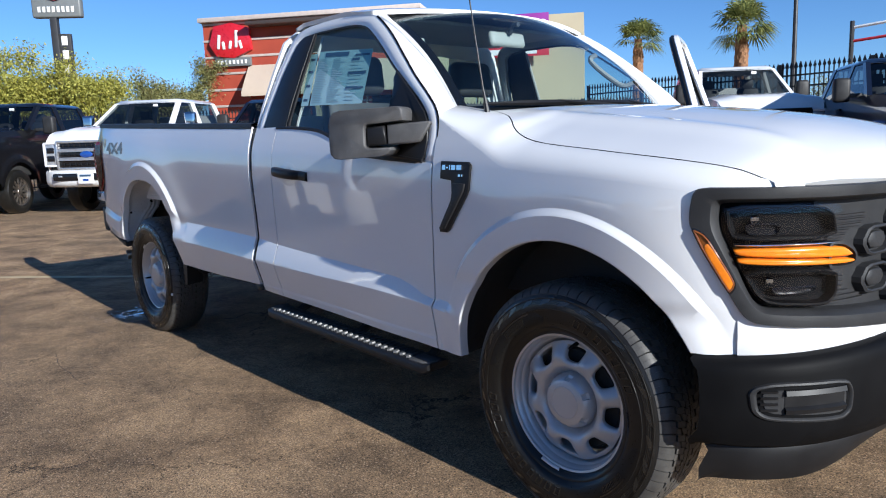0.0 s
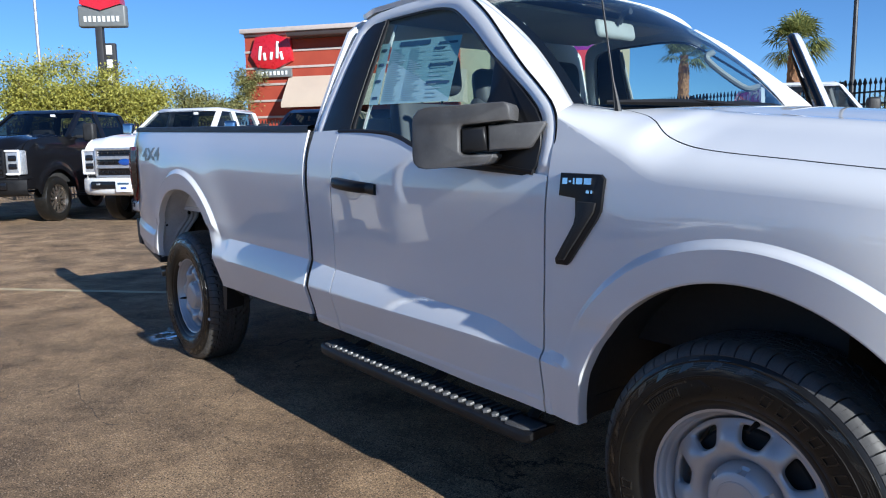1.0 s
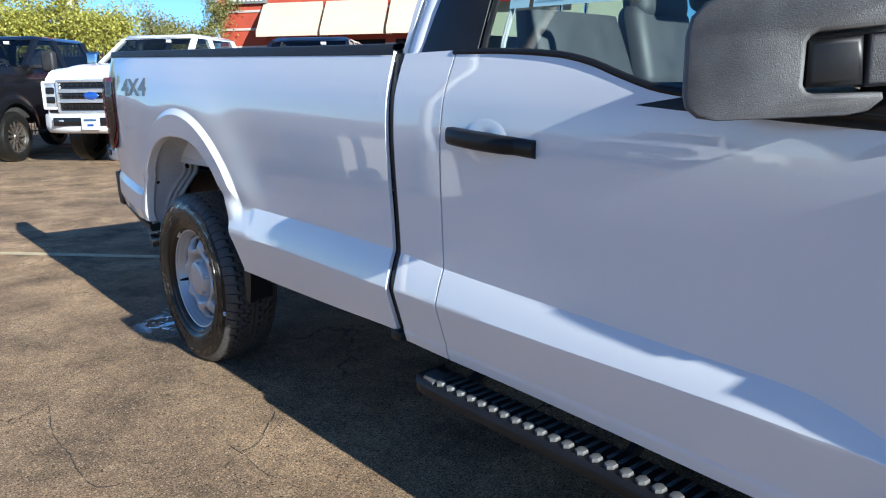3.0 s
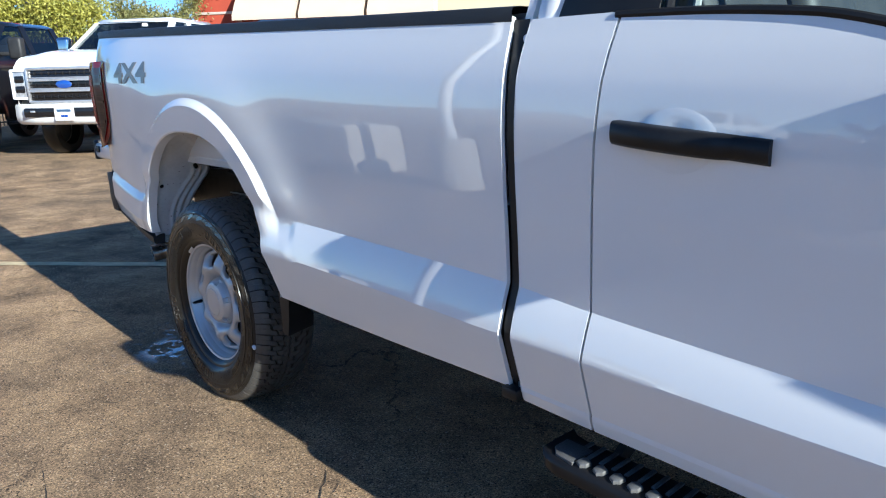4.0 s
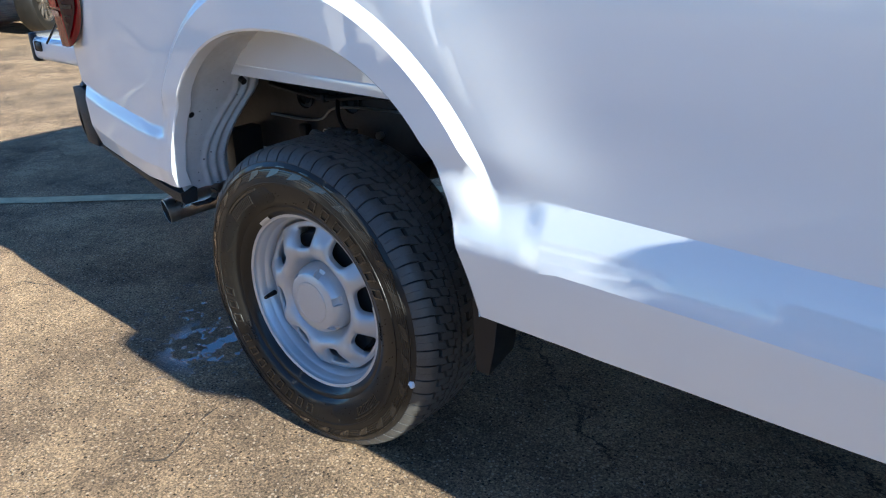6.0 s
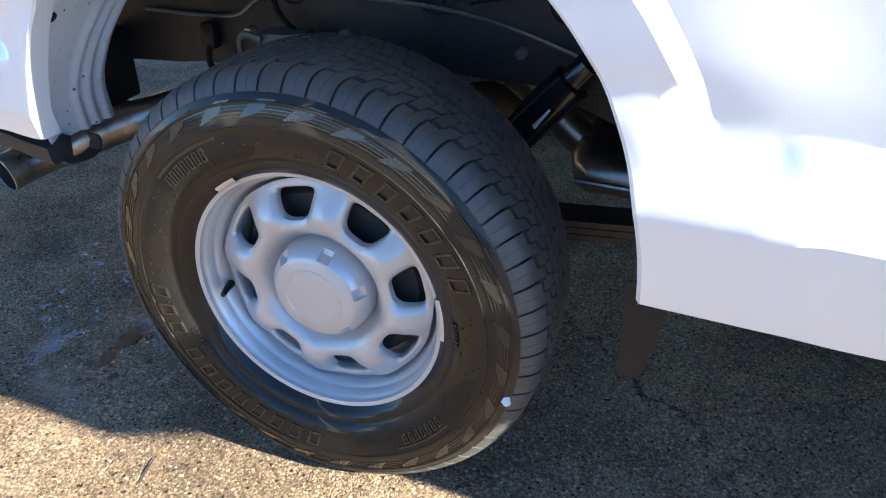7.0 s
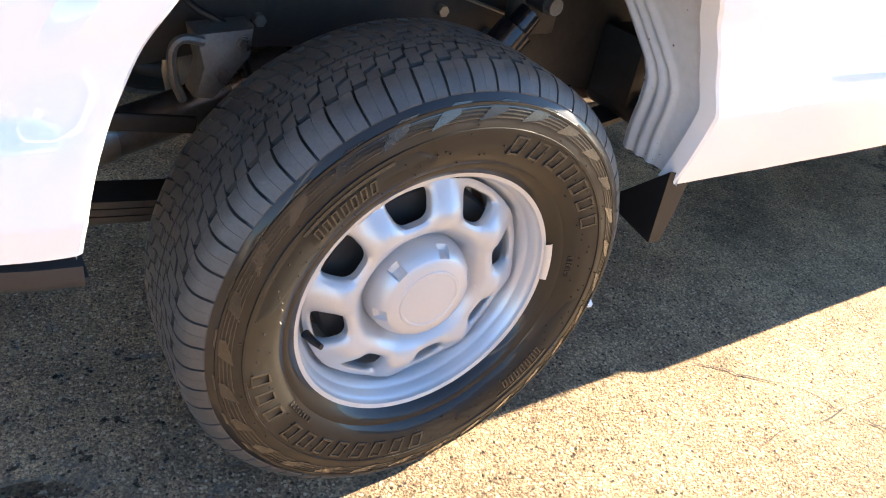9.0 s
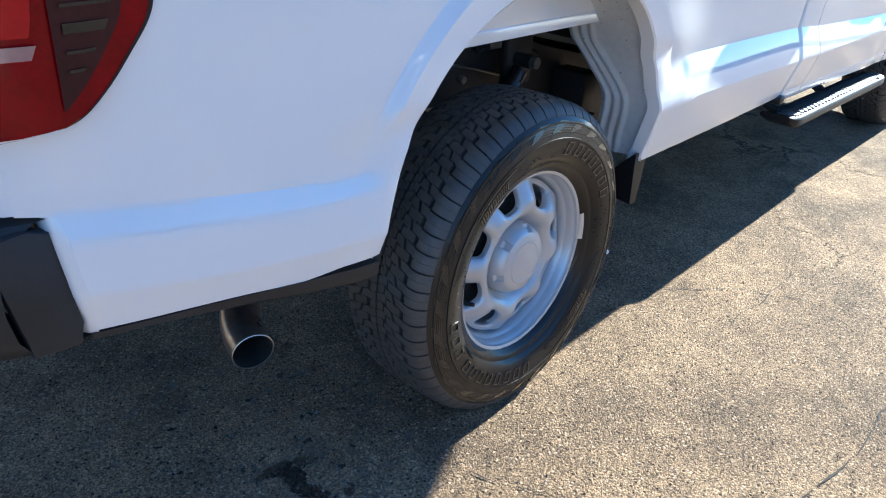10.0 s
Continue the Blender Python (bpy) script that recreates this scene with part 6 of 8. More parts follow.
# ---- wheel houses, flaps, underside ----
for sg in (-1, 1):
    for (cx, cz), inner, mat, nm, za, zb in ((RIN, r0, M_INNERW, "rear_wheelhouse", 0.565, 0.515), (fc, f0, M_DARK, "front_wheelhouse", 0.44, 0.64)):
        bm = B()
        rows = []
        f_a, f_b = math.pi - foot(cz, inner, za), foot(cz, inner, zb)
        for j in range(41):
            t, row = j / 40, []
            for f in np.linspace(f_a, f_b, 61):
                cf = abs(math.cos(f))
                deep = (0.11 + 0.15 * ease((cf - 0.30) / 0.35) * (1 - 0.62 * ease((cf - 0.80) / 0.20))) if nm[0] == "r" else 0.45
                dd = t * deep
                rib = 0.007 * math.sin((deep - dd) * 105) ** 2 * ease((0.092 - (deep - dd)) / 0.012) * ease((cf - 0.45) / 0.2) if nm[0] == "r" else 0
                x, z = hole(cx, cz, inner, f, 1.008 + 0.03 * ease(t * 4) - rib * 1.7)
                u, v = hole(cx, cz, inner, f)
                row.append((x, sg * (side(u, max(v, za)) - 0.012 - dd), z))
            rows.append(row)
        add_grid(bm, rows, flip=sg > 0)
        part(nm, bm, mat, truck, "pale painted wheel house with pressed ribs" if nm[0] == "r" else "black wheel house liner", 60)
    for px, py, pz in ((-0.40, 0.80, 0.875), (-0.47, 0.93, 0.80), (-0.08, 0.85, 1.05)):
        bm = B()
        add_tube(bm, [(px, sg * py, pz), (px + 0.014, sg * py, pz - 0.008)], 0.009, 10)
        part("rubber_plug", bm, M_SATIN, truck)
    # mud flap ahead of the rear wheel
    flap = group("mud_flap", truck, "short black mud flap")
    bm = B()
    outer = [(0.508, 0.384), (0.540, 0.381), (0.553, 0.45), (0.560, 0.530), (0.497, 0.545)]
    inner_ = [(0.518, 0.392), (0.530, 0.392), (0.535, 0.42), (0.535, 0.44), (0.510, 0.44)]
    lo_, hi_ = [bm.verts.new((u, sg * 0.957, v)) for u, v in outer], [bm.verts.new((u, sg * 0.850, v)) for u, v in inner_]
    bm.faces.new(lo_), bm.faces.new(hi_[::-1])
    for i in range(5):
        bm.faces.new((lo_[i], hi_[i], hi_[(i + 1) % 5], lo_[(i + 1) % 5]))
    bmesh.ops.recalc_face_normals(bm, faces=bm.faces)
    part("flap_plate", bm, M_SATIN, flap)
    # black strip added in the gap between cab and box, for the shade there
    bm = B()
    rows = []
    for z in np.linspace(0.50, 1.34, 30):
        rows.append([(1.540, sg * 0.945, z), (1.552, sg * (side(1.55, z) - 0.012), z), (1.572, sg * (side(1.55, z) - 0.012), z), (1.590, sg * 0.945, z)])
    add_grid(bm, rows, flip=sg < 0)
    part("gap_shade", bm, M_SATIN, truck, "black strip in place of the shade between cab and box")
    bm = B()
    add_box(bm, (1.556, sg * 0.955, 0.505), (0.05, 0.05, 0.03), 0.008)
    part("box_mount", bm, M_SATIN, truck)
    # black shells behind the skins
    bm = B()
    add_box(bm, (2.28, sg * 0.925, 0.78), (1.36, 0.02, 0.60))
    add_box(bm, (1.08, sg * 0.90, 0.72), (0.88, 0.02, 0.42))
    part("inner_sill", bm, M_DARK, truck)
    # black trim under the box behind the wheel, with its clip
    bm = B()
    rows = []
    for x in lin(-0.995, -0.494, 0.05):
        d, z, h = side(x, sill(x) + 0.01), sill(x), 0.014 + 0.020 * ease((x + 0.95) / 0.45)
        rows.append([(x, sg * (d - 0.001), z + 0.001), (x, sg * (d - 0.003), z - h * 0.7), (x, sg * (d - 0.010), z - h), (x, sg * (d - 0.050), z - h), (x, sg * (d - 0.055), z + 0.004)])
    vs = add_grid(bm, rows, close=True)
    bm.faces.new(vs[0]), bm.faces.new(vs[-1])
    bmesh.ops.recalc_face_normals(bm, faces=bm.faces)
    trim = part("lower_trim", bm, M_BLACK, truck, "black lower edge trim")
    bm = B()
    rows = [[(x, sg * y, z) for x in (-0.512, -0.486)] for y, z in ((0.940, 0.533), (0.895, 0.530), (0.875, 0.534), (0.868, 0.548), (0.872, 0.560))]
    add_grid(bm, rows)
    solid(part("trim_clip", bm, M_BLACK, trim), 0.004)
    # frame rail, leaf spring, shock absorber
    frame_side = group("frame_rail", truck, "black waxed frame rail")
    bm = B()
    pts = [(-1.05, 0.70), (-0.55, 0.74), (-0.2, 0.80), (0.25, 0.80), (0.6, 0.68), (1.0, 0.58), (2.9, 0.52), (3.3, 0.64), (4.25, 0.64)]
    add_grid(bm, [[(x, sg * y, z + dz) for x, z in pts] for y, dz in ((0.44, -0.15), (0.53, -0.15), (0.53, 0.075), (0.44, 0.075), (0.44, -0.15))])
    part("rail_beam", bm, M_FRAME, frame_side, angle=20)
    for k, x in enumerate((-0.45, -0.25, 0.05, 0.3)):
        bm = B()
        add_lathe(bm, [(0.020, 0.012), (0.022, 0.0), (0.034, 0.0), (0.036, 0.006)], 24, (x, sg * 0.535, 0.775 + 0.01 * k))
        part("rail_hole", bm, M_DARK, frame_side)
    spring = group("leaf_spring", truck, "black leaf spring pack")
    for k in range(4):
        bm = B()
        L = 0.72 - 0.13 * k
        rows = []
        for x in np.linspace(-L, L, 20):
            z = 0.415 + 0.075 * (x / 0.72) ** 2 - 0.014 * k
            rows.append([(x, sg * 0.575, z), (x, sg * 0.645, z), (x, sg * 0.645, z + 0.012), (x, sg * 0.575, z + 0.012)])
        vs = add_grid(bm, rows, close=True)
        part("spring_leaf", bm, M_FRAME, spring, angle=25)
    for x in (-0.075, 0.075):
        bm = B()
        add_tube(bm, smooth_path([(x, sg * 0.580, 0.520), (x, sg * 0.580, 0.37), (x, sg * 0.590, 0.335), (x, sg * 0.610, 0.325), (x, sg * 0.630, 0.335), (x, sg * 0.640, 0.37), (x, sg * 0.640, 0.520)], 4), 0.007, 8)
        part("u_bolt", bm, M_ZINC, spring, "rusty U-bolt")
    bm = B()
    add_box(bm, (0, sg * 0.61, 0.492), (0.24, 0.10, 0.014), 0.004)
    part("clamp_plate", bm, M_FRAME, spring)
    bm = B()
    add_tube(bm, smooth_path([(-0.30, sg * 0.545, 0.80), (-0.26, sg * 0.58, 0.74), (-0.20, sg * 0.60, 0.70), (-0.16, sg * 0.57, 0.60), (-0.10, sg * 0.54, 0.50), (-0.04, sg * 0.60, 0.44)], 6), 0.0065, 8)
    part("brake_hose", bm, M_SATIN, truck, "black brake hose")
    bm = B()
    add_tube(bm, smooth_path([(-0.62, sg * 0.538, 0.70), (-0.40, sg * 0.540, 0.71), (-0.28, sg * 0.545, 0.765), (0.10, sg * 0.540, 0.77), (0.45, sg * 0.540, 0.68)], 6), 0.004, 6)
    part("brake_line", bm, M_ZINC, truck, "thin steel brake line")
    bm = B()
    add_prism(bm, [(-0.05, 0.66), (0.05, 0.66), (0.035, 0.60), (-0.035, 0.60)], lambda u, v, w: (u, sg * (0.535 + w), v), 0.0, 0.09, 0.006)
    part("bump_stop", bm, M_SATIN, truck, "black rubber bump stop")
    for x, z in ((-0.36, 0.68), (-0.14, 0.70), (0.22, 0.71), (0.34, 0.66)):
        bm = B()
        add_tube(bm, [(x, sg * 0.53, z), (x, sg * 0.548, z)], 0.011, 6)
        part("rail_bolt", bm, M_ZINC, frame_side)
    bm = B()
    add_tube(bm, [(0.70, sg * 0.53, 0.52), (0.70, sg * 0.69, 0.52)], 0.035, 16)
    add_box(bm, (0.70, sg * 0.60, 0.60), (0.08, 0.13, 0.16), 0.01)
    part("spring_hanger", bm, M_FRAME, spring)
    bm = B()
    add_box(bm, (-0.70, sg * 0.60, 0.58), (0.05, 0.12, 0.16), 0.01)
    part("spring_shackle", bm, M_FRAME, spring)
    bm = B()
    add_tube(bm, [(0.70, sg * 0.69, 0.52), (0.70, sg * 0.715, 0.52)], 0.016, 6)
    add_tube(bm, [(0.70, sg * 0.715, 0.52), (0.70, sg * 0.74, 0.52)], 0.009, 8)
    part("hanger_bolt", bm, M_ZINC, spring, "zinc plated bolt")
    shock = group("shock_absorber", truck, "black tubular shock absorber")
    bm = B()
    p, q = Vector((0.36, sg * 0.63, 0.735)), Vector((0.07, sg * 0.62, 0.37))
    add_tube(bm, [p, p.lerp(q, 0.08), p.lerp(q, 0.09), p.lerp(q, 0.62), p.lerp(q, 0.63), p.lerp(q, 1)], [0.024, 0.026, 0.036, 0.036, 0.022, 0.020], 20)
    part("shock_body", bm, M_GLOSSB, shock)
    bm = B()
    m = p.lerp(q, 0.30)
    way = (q - p).normalized()
    add_box(bm, m + Vector((0.02, sg * 0.031, 0.018)), (0.004, 0.022, 0.045), 0.001, pose(0, 0, 0, 0, 36, sg * -25))
    part("shock_label", bm, M_PAPER, shock, "small white label")
    bm = B()
    add_box(bm, (0.40, sg * 0.585, 0.755), (0.12, 0.03, 0.16), 0.012)
    add_tube(bm, [(0.384, sg * 0.60, 0.756), (0.384, sg * 0.655, 0.756)], 0.020, 14)
    part("shock_bracket", bm, M_FRAME, shock)
    bm = B()
    add_tube(bm, [(0.384, sg * 0.655, 0.756), (0.384, sg * 0.672, 0.756)], 0.016, 14)
    part("shock_bolt", bm, M_ZINC, shock, "bright bolt head")
for sg in (-1, 1):
    cal = group("brake_caliper", truck, "bare cast brake caliper with its bent pipe")
    bm = B()
    add_prism(bm, [(-0.272, 0.715), (-0.180, 0.722), (-0.186, 0.675), (-0.222, 0.632), (-0.246, 0.606), (-0.276, 0.612), (-0.262, 0.660)], lambda u, v, w: (u, sg * (0.585 + w), v), 0.0, 0.055, 0.010)
    part("caliper_body", bm, M_CAST, cal, angle=40)
    for u, v in ((-0.200, 0.700), (-0.236, 0.650)):
        bm = B()
        add_tube(bm, [(u, sg * 0.638, v), (u, sg * 0.652, v)], 0.010, 6)
        part("caliper_bolt", bm, M_STEEL, cal)
    bm = B()
    add_tube(bm, smooth_path([(-0.262, sg * 0.645, 0.705), (-0.292, sg * 0.650, 0.712), (-0.308, sg * 0.648, 0.695), (-0.306, sg * 0.640, 0.650), (-0.290, sg * 0.62, 0.605)], 5), 0.0075, 8)
    part("caliper_pipe", bm, M_CAST, cal)
    hang = group("exhaust_hanger", truck, "dark exhaust hanger with rubber loop")
    bm = B()
    add_tube(bm, smooth_path([(-0.46, sg * 0.54, 0.66), (-0.44, sg * 0.58, 0.62), (-0.40, sg * 0.60, 0.585)], 5), 0.007, 8)
    part("hanger_rod", bm, M_FRAME, hang)
    bm = B()
    add_box(bm, (-0.455, sg * 0.545, 0.665), (0.035, 0.03, 0.055), 0.008)
    part("rubber_loop", bm, M_SATIN, hang)
    # wiring loom clipped along the rail, and a stay across to the box floor
    bm = B()
    add_tube(bm, smooth_path([(-0.60, sg * 0.545, 0.80), (-0.35, sg * 0.548, 0.785), (-0.12, sg * 0.552, 0.815), (0.12, sg * 0.548, 0.80), (0.30, sg * 0.552, 0.83), (0.55, sg * 0.545, 0.74)], 6), 0.009, 8)
    loom = part("wiring_loom", bm, M_SATIN, truck, "black wiring loom along the frame")
    for x, z in ((-0.35, 0.785), (0.12, 0.80)):
        bm = B()
        add_box(bm, (x, sg * 0.548, z), (0.016, 0.026, 0.026), 0.004)
        part("loom_clip", bm, M_DARK, loom)
    bm = B()
    add_box(bm, (0.16, sg * 0.62, 0.845), (0.05, 0.16, 0.03), 0.006)
    part("floor_stay", bm, M_FRAME, truck, "dark pressed stay under the box floor")
rear_axle = group("rear_axle", truck, "black rear axle")
bm = B()
add_tube(bm, [(0, -0.80, 0.3845), (0, 0.80, 0.3845)], 0.045, 20)
part("axle_tube", bm, M_FRAME, rear_axle)
bm = B()
bmesh.ops.create_uvsphere(bm, u_segments=24, v_segments=14, radius=0.16)
bmesh.ops.scale(bm, vec=(1.0, 0.85, 1.0), verts=bm.verts)
bmesh.ops.translate(bm, vec=(-0.02, 0, 0.3845), verts=bm.verts)
part("axle_housing", bm, M_FRAME, rear_axle)
front_axle = group("front_axle", truck, "front axle and steering gear")
bm = B()
add_tube(bm, [(3.6, -0.80, 0.40), (3.6, 0.80, 0.40)], 0.04, 12)
add_box(bm, (3.6, 0, 0.46), (0.5, 0.6, 0.2), 0.04)
part("front_drive", bm, M_FRAME, front_axle)
exhaust = group("exhaust", truck, "bare steel exhaust pipe and silencer")
bm = B()
pipe = smooth_path([(0.36, -0.38, 0.470), (0.28, -0.38, 0.53), (0.21, -0.385, 0.60), (0.13, -0.40, 0.640), (0.0, -0.44, 0.615), (-0.18, -0.50, 0.560), (-0.36, -0.555, 0.530), (-0.49, -0.590, 0.522), (-0.56, -0.665, 0.510), (-0.605, -0.705, 0.497), (-0.655, -0.760, 0.478), (-0.692, -0.808, 0.464), (-0.714, -0.850, 0.455), (-0.728, -0.900, 0.447)], 8)
vs = add_tube(bm, pipe, 0.0385, 24, False)
part("tail_pipe", bm, M_STEEL, exhaust, "tail pipe turned outwards behind the wheel")
bm = B()
add_tube(bm, pipe[-14:], 0.0362, 24, False)
part("pipe_bore", bm, M_FRAME, exhaust)
bm = B()
add_tube(bm, [pipe[-1] + (pipe[-1] - pipe[-2]) * k for k in (-0.4, 0.0, 0.15)], [0.0388, 0.0392, 0.0378], 28, False)
add_tube(bm, [pipe[-1] + (pipe[-1] - pipe[-2]) * k for k in (0.15, -0.6)], [0.0378, 0.0364], 28, False)
part("pipe_rim", bm, M_ZINC, exhaust, "bright cut edge of the tail pipe")
bm = B()
add_tube(bm, [(-0.395, -0.566, 0.5275), (-0.43, -0.576, 0.525)], 0.0415, 24, False)
part("pipe_clamp", bm, M_ZINC, exhaust)
bm = B()
rows = []
for x, k in ((0.31, 0.3), (0.33, 0.8), (0.36, 1), (1.25, 1), (1.29, 0.8), (1.31, 0.3)):
    rows.append([(x, -0.36 + 0.15 * k * math.cos(f), 0.468 + 0.068 * k * math.sin(f)) for f in np.linspace(0, 2 * math.pi, 32, endpoint=False)])
vs = add_grid(bm, rows, close=True)
bm.faces.new(vs[0]), bm.faces.new(vs[-1])
bmesh.ops.recalc_face_normals(bm, faces=bm.faces)
part("silencer", bm, M_STEEL, exhaust, "steel silencer", 40)
bm = B()
add_tube(bm, [(0.34, -0.510, 0.462), (1.28, -0.510, 0.462)], 0.006, 8)
part("silencer_seam", bm, M_STEEL, exhaust)
bm = B()
add_box(bm, (-0.34, -0.60, 0.560), (0.16, 0.012, 0.03), 0.004, pose(0, 0, 0, 0, 12, 8))
part("heat_shield", bm, M_FRAME, exhaust)
spare = group("spare_wheel", truck, "spare tyre slung under the box")
sp = new("spare_tyre", TYRE)
sp.parent, sp.matrix_basis = spare, pose(-0.62, 0.0, 0.66, 90, 0, 0)
bm = B()
add_box(bm, (0.25, 0, 0.885), (2.55, 1.40, 0.012))
add_box(bm, (2.35, 0, 0.50), (1.5, 1.80, 0.02))
part("floor_underside", bm, M_DARK, truck)
bm = B()
add_box(bm, (3.45, 0, 0.95), (0.6, 1.5, 0.55))
add_box(bm, (4.0, 0, 0.85), (0.5, 1.1, 0.4))
part("engine_bay", bm, M_DARK, truck)
bm = B()
add_tube(bm, [(0.15, 0.0, 0.40), (1.9, 0.05, 0.47)], 0.045, 12)
part("drive_shaft", bm, M_FRAME, truck)
for x in (-0.9, -0.35, 0.95, 1.5):
    bm = B()
    add_box(bm, (x, 0, 0.78 if x < 0.5 else 0.64), (0.09, 0.95, 0.09), 0.01)
    part("cross_member", bm, M_FRAME, truck)

# ---- ground ----
bm = B()
g = 700
bm.faces.new([bm.verts.new(p) for p in ((-g, -g, 0), (g, -g, 0), (g, g, 0), (-g, g, 0))])
ground = tagged(new("ground", finish("ground", bm, M_ASPHALT, smooth=False)), "worn brown-grey asphalt with cracks and drips", "ground", kind="structure")
# cracks: narrow dark strips lying just above the asphalt
M_CRACK = stuff_mat("dark_crack_strip", (0.050, 0.042, 0.034), (0.026, 0.022, 0.018), 0.95, scale=9, fine=150)
for course, wide in (([(0.10, -1.66), (0.41, -1.71), (0.68, -1.72), (0.89, -1.71), (0.94, -1.64), (0.99, -1.54), (1.04, -1.45), (1.07, -1.37), (1.01, -1.27), (0.98, -1.18), (0.76, -0.98)], 0.0075),
                     ([(-1.86, -1.47), (-1.59, -1.24), (-1.63, -1.07), (-1.39, -0.96)], 0.007),
                     ([(-1.09, -1.61), (-1.11, -1.50), (-0.96, -1.43)], 0.005),
                     ([(0.23, -2.11), (0.12, -1.98), (0.11, -1.90)], 0.006),
                     ([(0.69, -1.25), (1.20, -1.26), (1.37, -1.22), (1.53, -1.17), (1.76, -0.98)], 0.005),
                     ([(-0.28, -1.35), (-0.23, -1.29), (-0.29, -1.17), (-0.31, -1.07)], 0.005),
                     ([(0.86, -0.99), (0.98, -1.16), (1.11, -1.36), (1.23, -1.57)], 0.003)):
    bm, rows = B(), []
    way = smooth_path([(x, y, 0) for x, y in course], 14)
    for k, c in enumerate(way):
        d = way[min(k + 1, len(way) - 1)] - way[max(k - 1, 0)]
        s = Vector((-d.y, d.x, 0)).normalized()
        c = c + s * (0.016 * noise.noise(c * 9) + 0.007 * noise.noise(c * 37))
        h = 0.5 * wide * max(0.0, 0.42 + 0.9 * noise.noise(c * 14 + Vector((3, 0, 0)))) * min(1.0, 0.2 + min(k, len(way) - 1 - k) / 6)
        rows.append([c + s * h + Vector((0, 0, 0.0025)), c - s * h + Vector((0, 0, 0.0025))])
    add_grid(bm, rows, flip=True)
    part("crack", bm, M_CRACK, ground, smooth=False)
bm = B()
along, across = Vector((0.76, 0.65, 0)), Vector((-0.65, 0.76, 0))
rows = [[Vector((-2.94, -0.88, 0.004)) + along * t + across * (0.045 * k + 0.012 * noise.noise((t * 3, k, 0))) for k in (-1, 1)] for t in np.linspace(-4.5, 3.2, 60)]
add_grid(bm, rows, flip=True)
tagged(new("parking_line", finish("parking_line", bm, M_LINE, smooth=False)), "faded parking bay line", "line", kind="structure")

# ---- other parked trucks ----
M_WHITE2 = paint_mat("white_fleet_paint", (0.78, 0.78, 0.77))
M_BLACKP = paint_mat("black_car_paint", (0.004, 0.004, 0.005), dusty=0.001, ior=1.32)
M_NAVY = paint_mat("dark_blue_car_paint", (0.008, 0.012, 0.028), 0.3, 0.3, 0.008, 1.5)
M_GREYP = paint_mat("grey_car_paint", (0.10, 0.11, 0.13), 0.3, 0.5)
M_PLATE = stuff_mat("white_dealer_plate", (0.80, 0.80, 0.82), None, 0.4)
M_BLUE = stuff_mat("blue_oval_enamel", (0.02, 0.07, 0.32), None, 0.2, coat=1.0)
M_SILVER = stuff_mat("satin_chrome_grille", (0.66, 0.66, 0.67), (0.55, 0.55, 0.56), 0.34, 0.75, scale=12, fine=90)
M_LAMP = stuff_mat("clear_lamp", (0.55, 0.57, 0.60), (0.25, 0.26, 0.28), 0.12, 0.4, scale=30, coat=1.0)


def far_wheel():
    bm = B()
    add_lathe(bm, [(0.25, 0.10), (0.27, 0.13), (0.33, 0.142), (0.385, 0.125), (0.405, 0.09), (0.408, 0.0), (0.405, -0.09), (0.385, -0.125), (0.27, -0.13)], 48)
    tyre = finish("far_tyre", bm, M_RUBBER, 40)
    bm = B()
    add_lathe(bm, [(0.25, 0.11), (0.262, 0.115), (0.255, 0.10), (0.24, 0.05), (0.235, 0.0)], 48)
    for k in range(12):
        a = 2 * math.pi * k / 12
        add_box(bm, (0.145 * math.cos(a), -0.075, 0.145 * math.sin(a)), (0.20, 0.03, 0.035), 0.008, pose(0, 0, 0, 0, -math.degrees(a), 0))
    add_lathe(bm, [(0.0, 0.105), (0.055, 0.10), (0.07, 0.08), (0.07, 0.02)], 24)
    rim = finish("far_rim", bm, M_STEEL, 40)
    bm = B()
    add_lathe(bm, [(0.0, 0.02), (0.24, 0.02)], 24)
    back = finish("far_brake", bm, M_DARK, 40)
    return tyre, rim, back


FAR_TYRE, FAR_RIM, FAR_BRAKE = far_wheel()


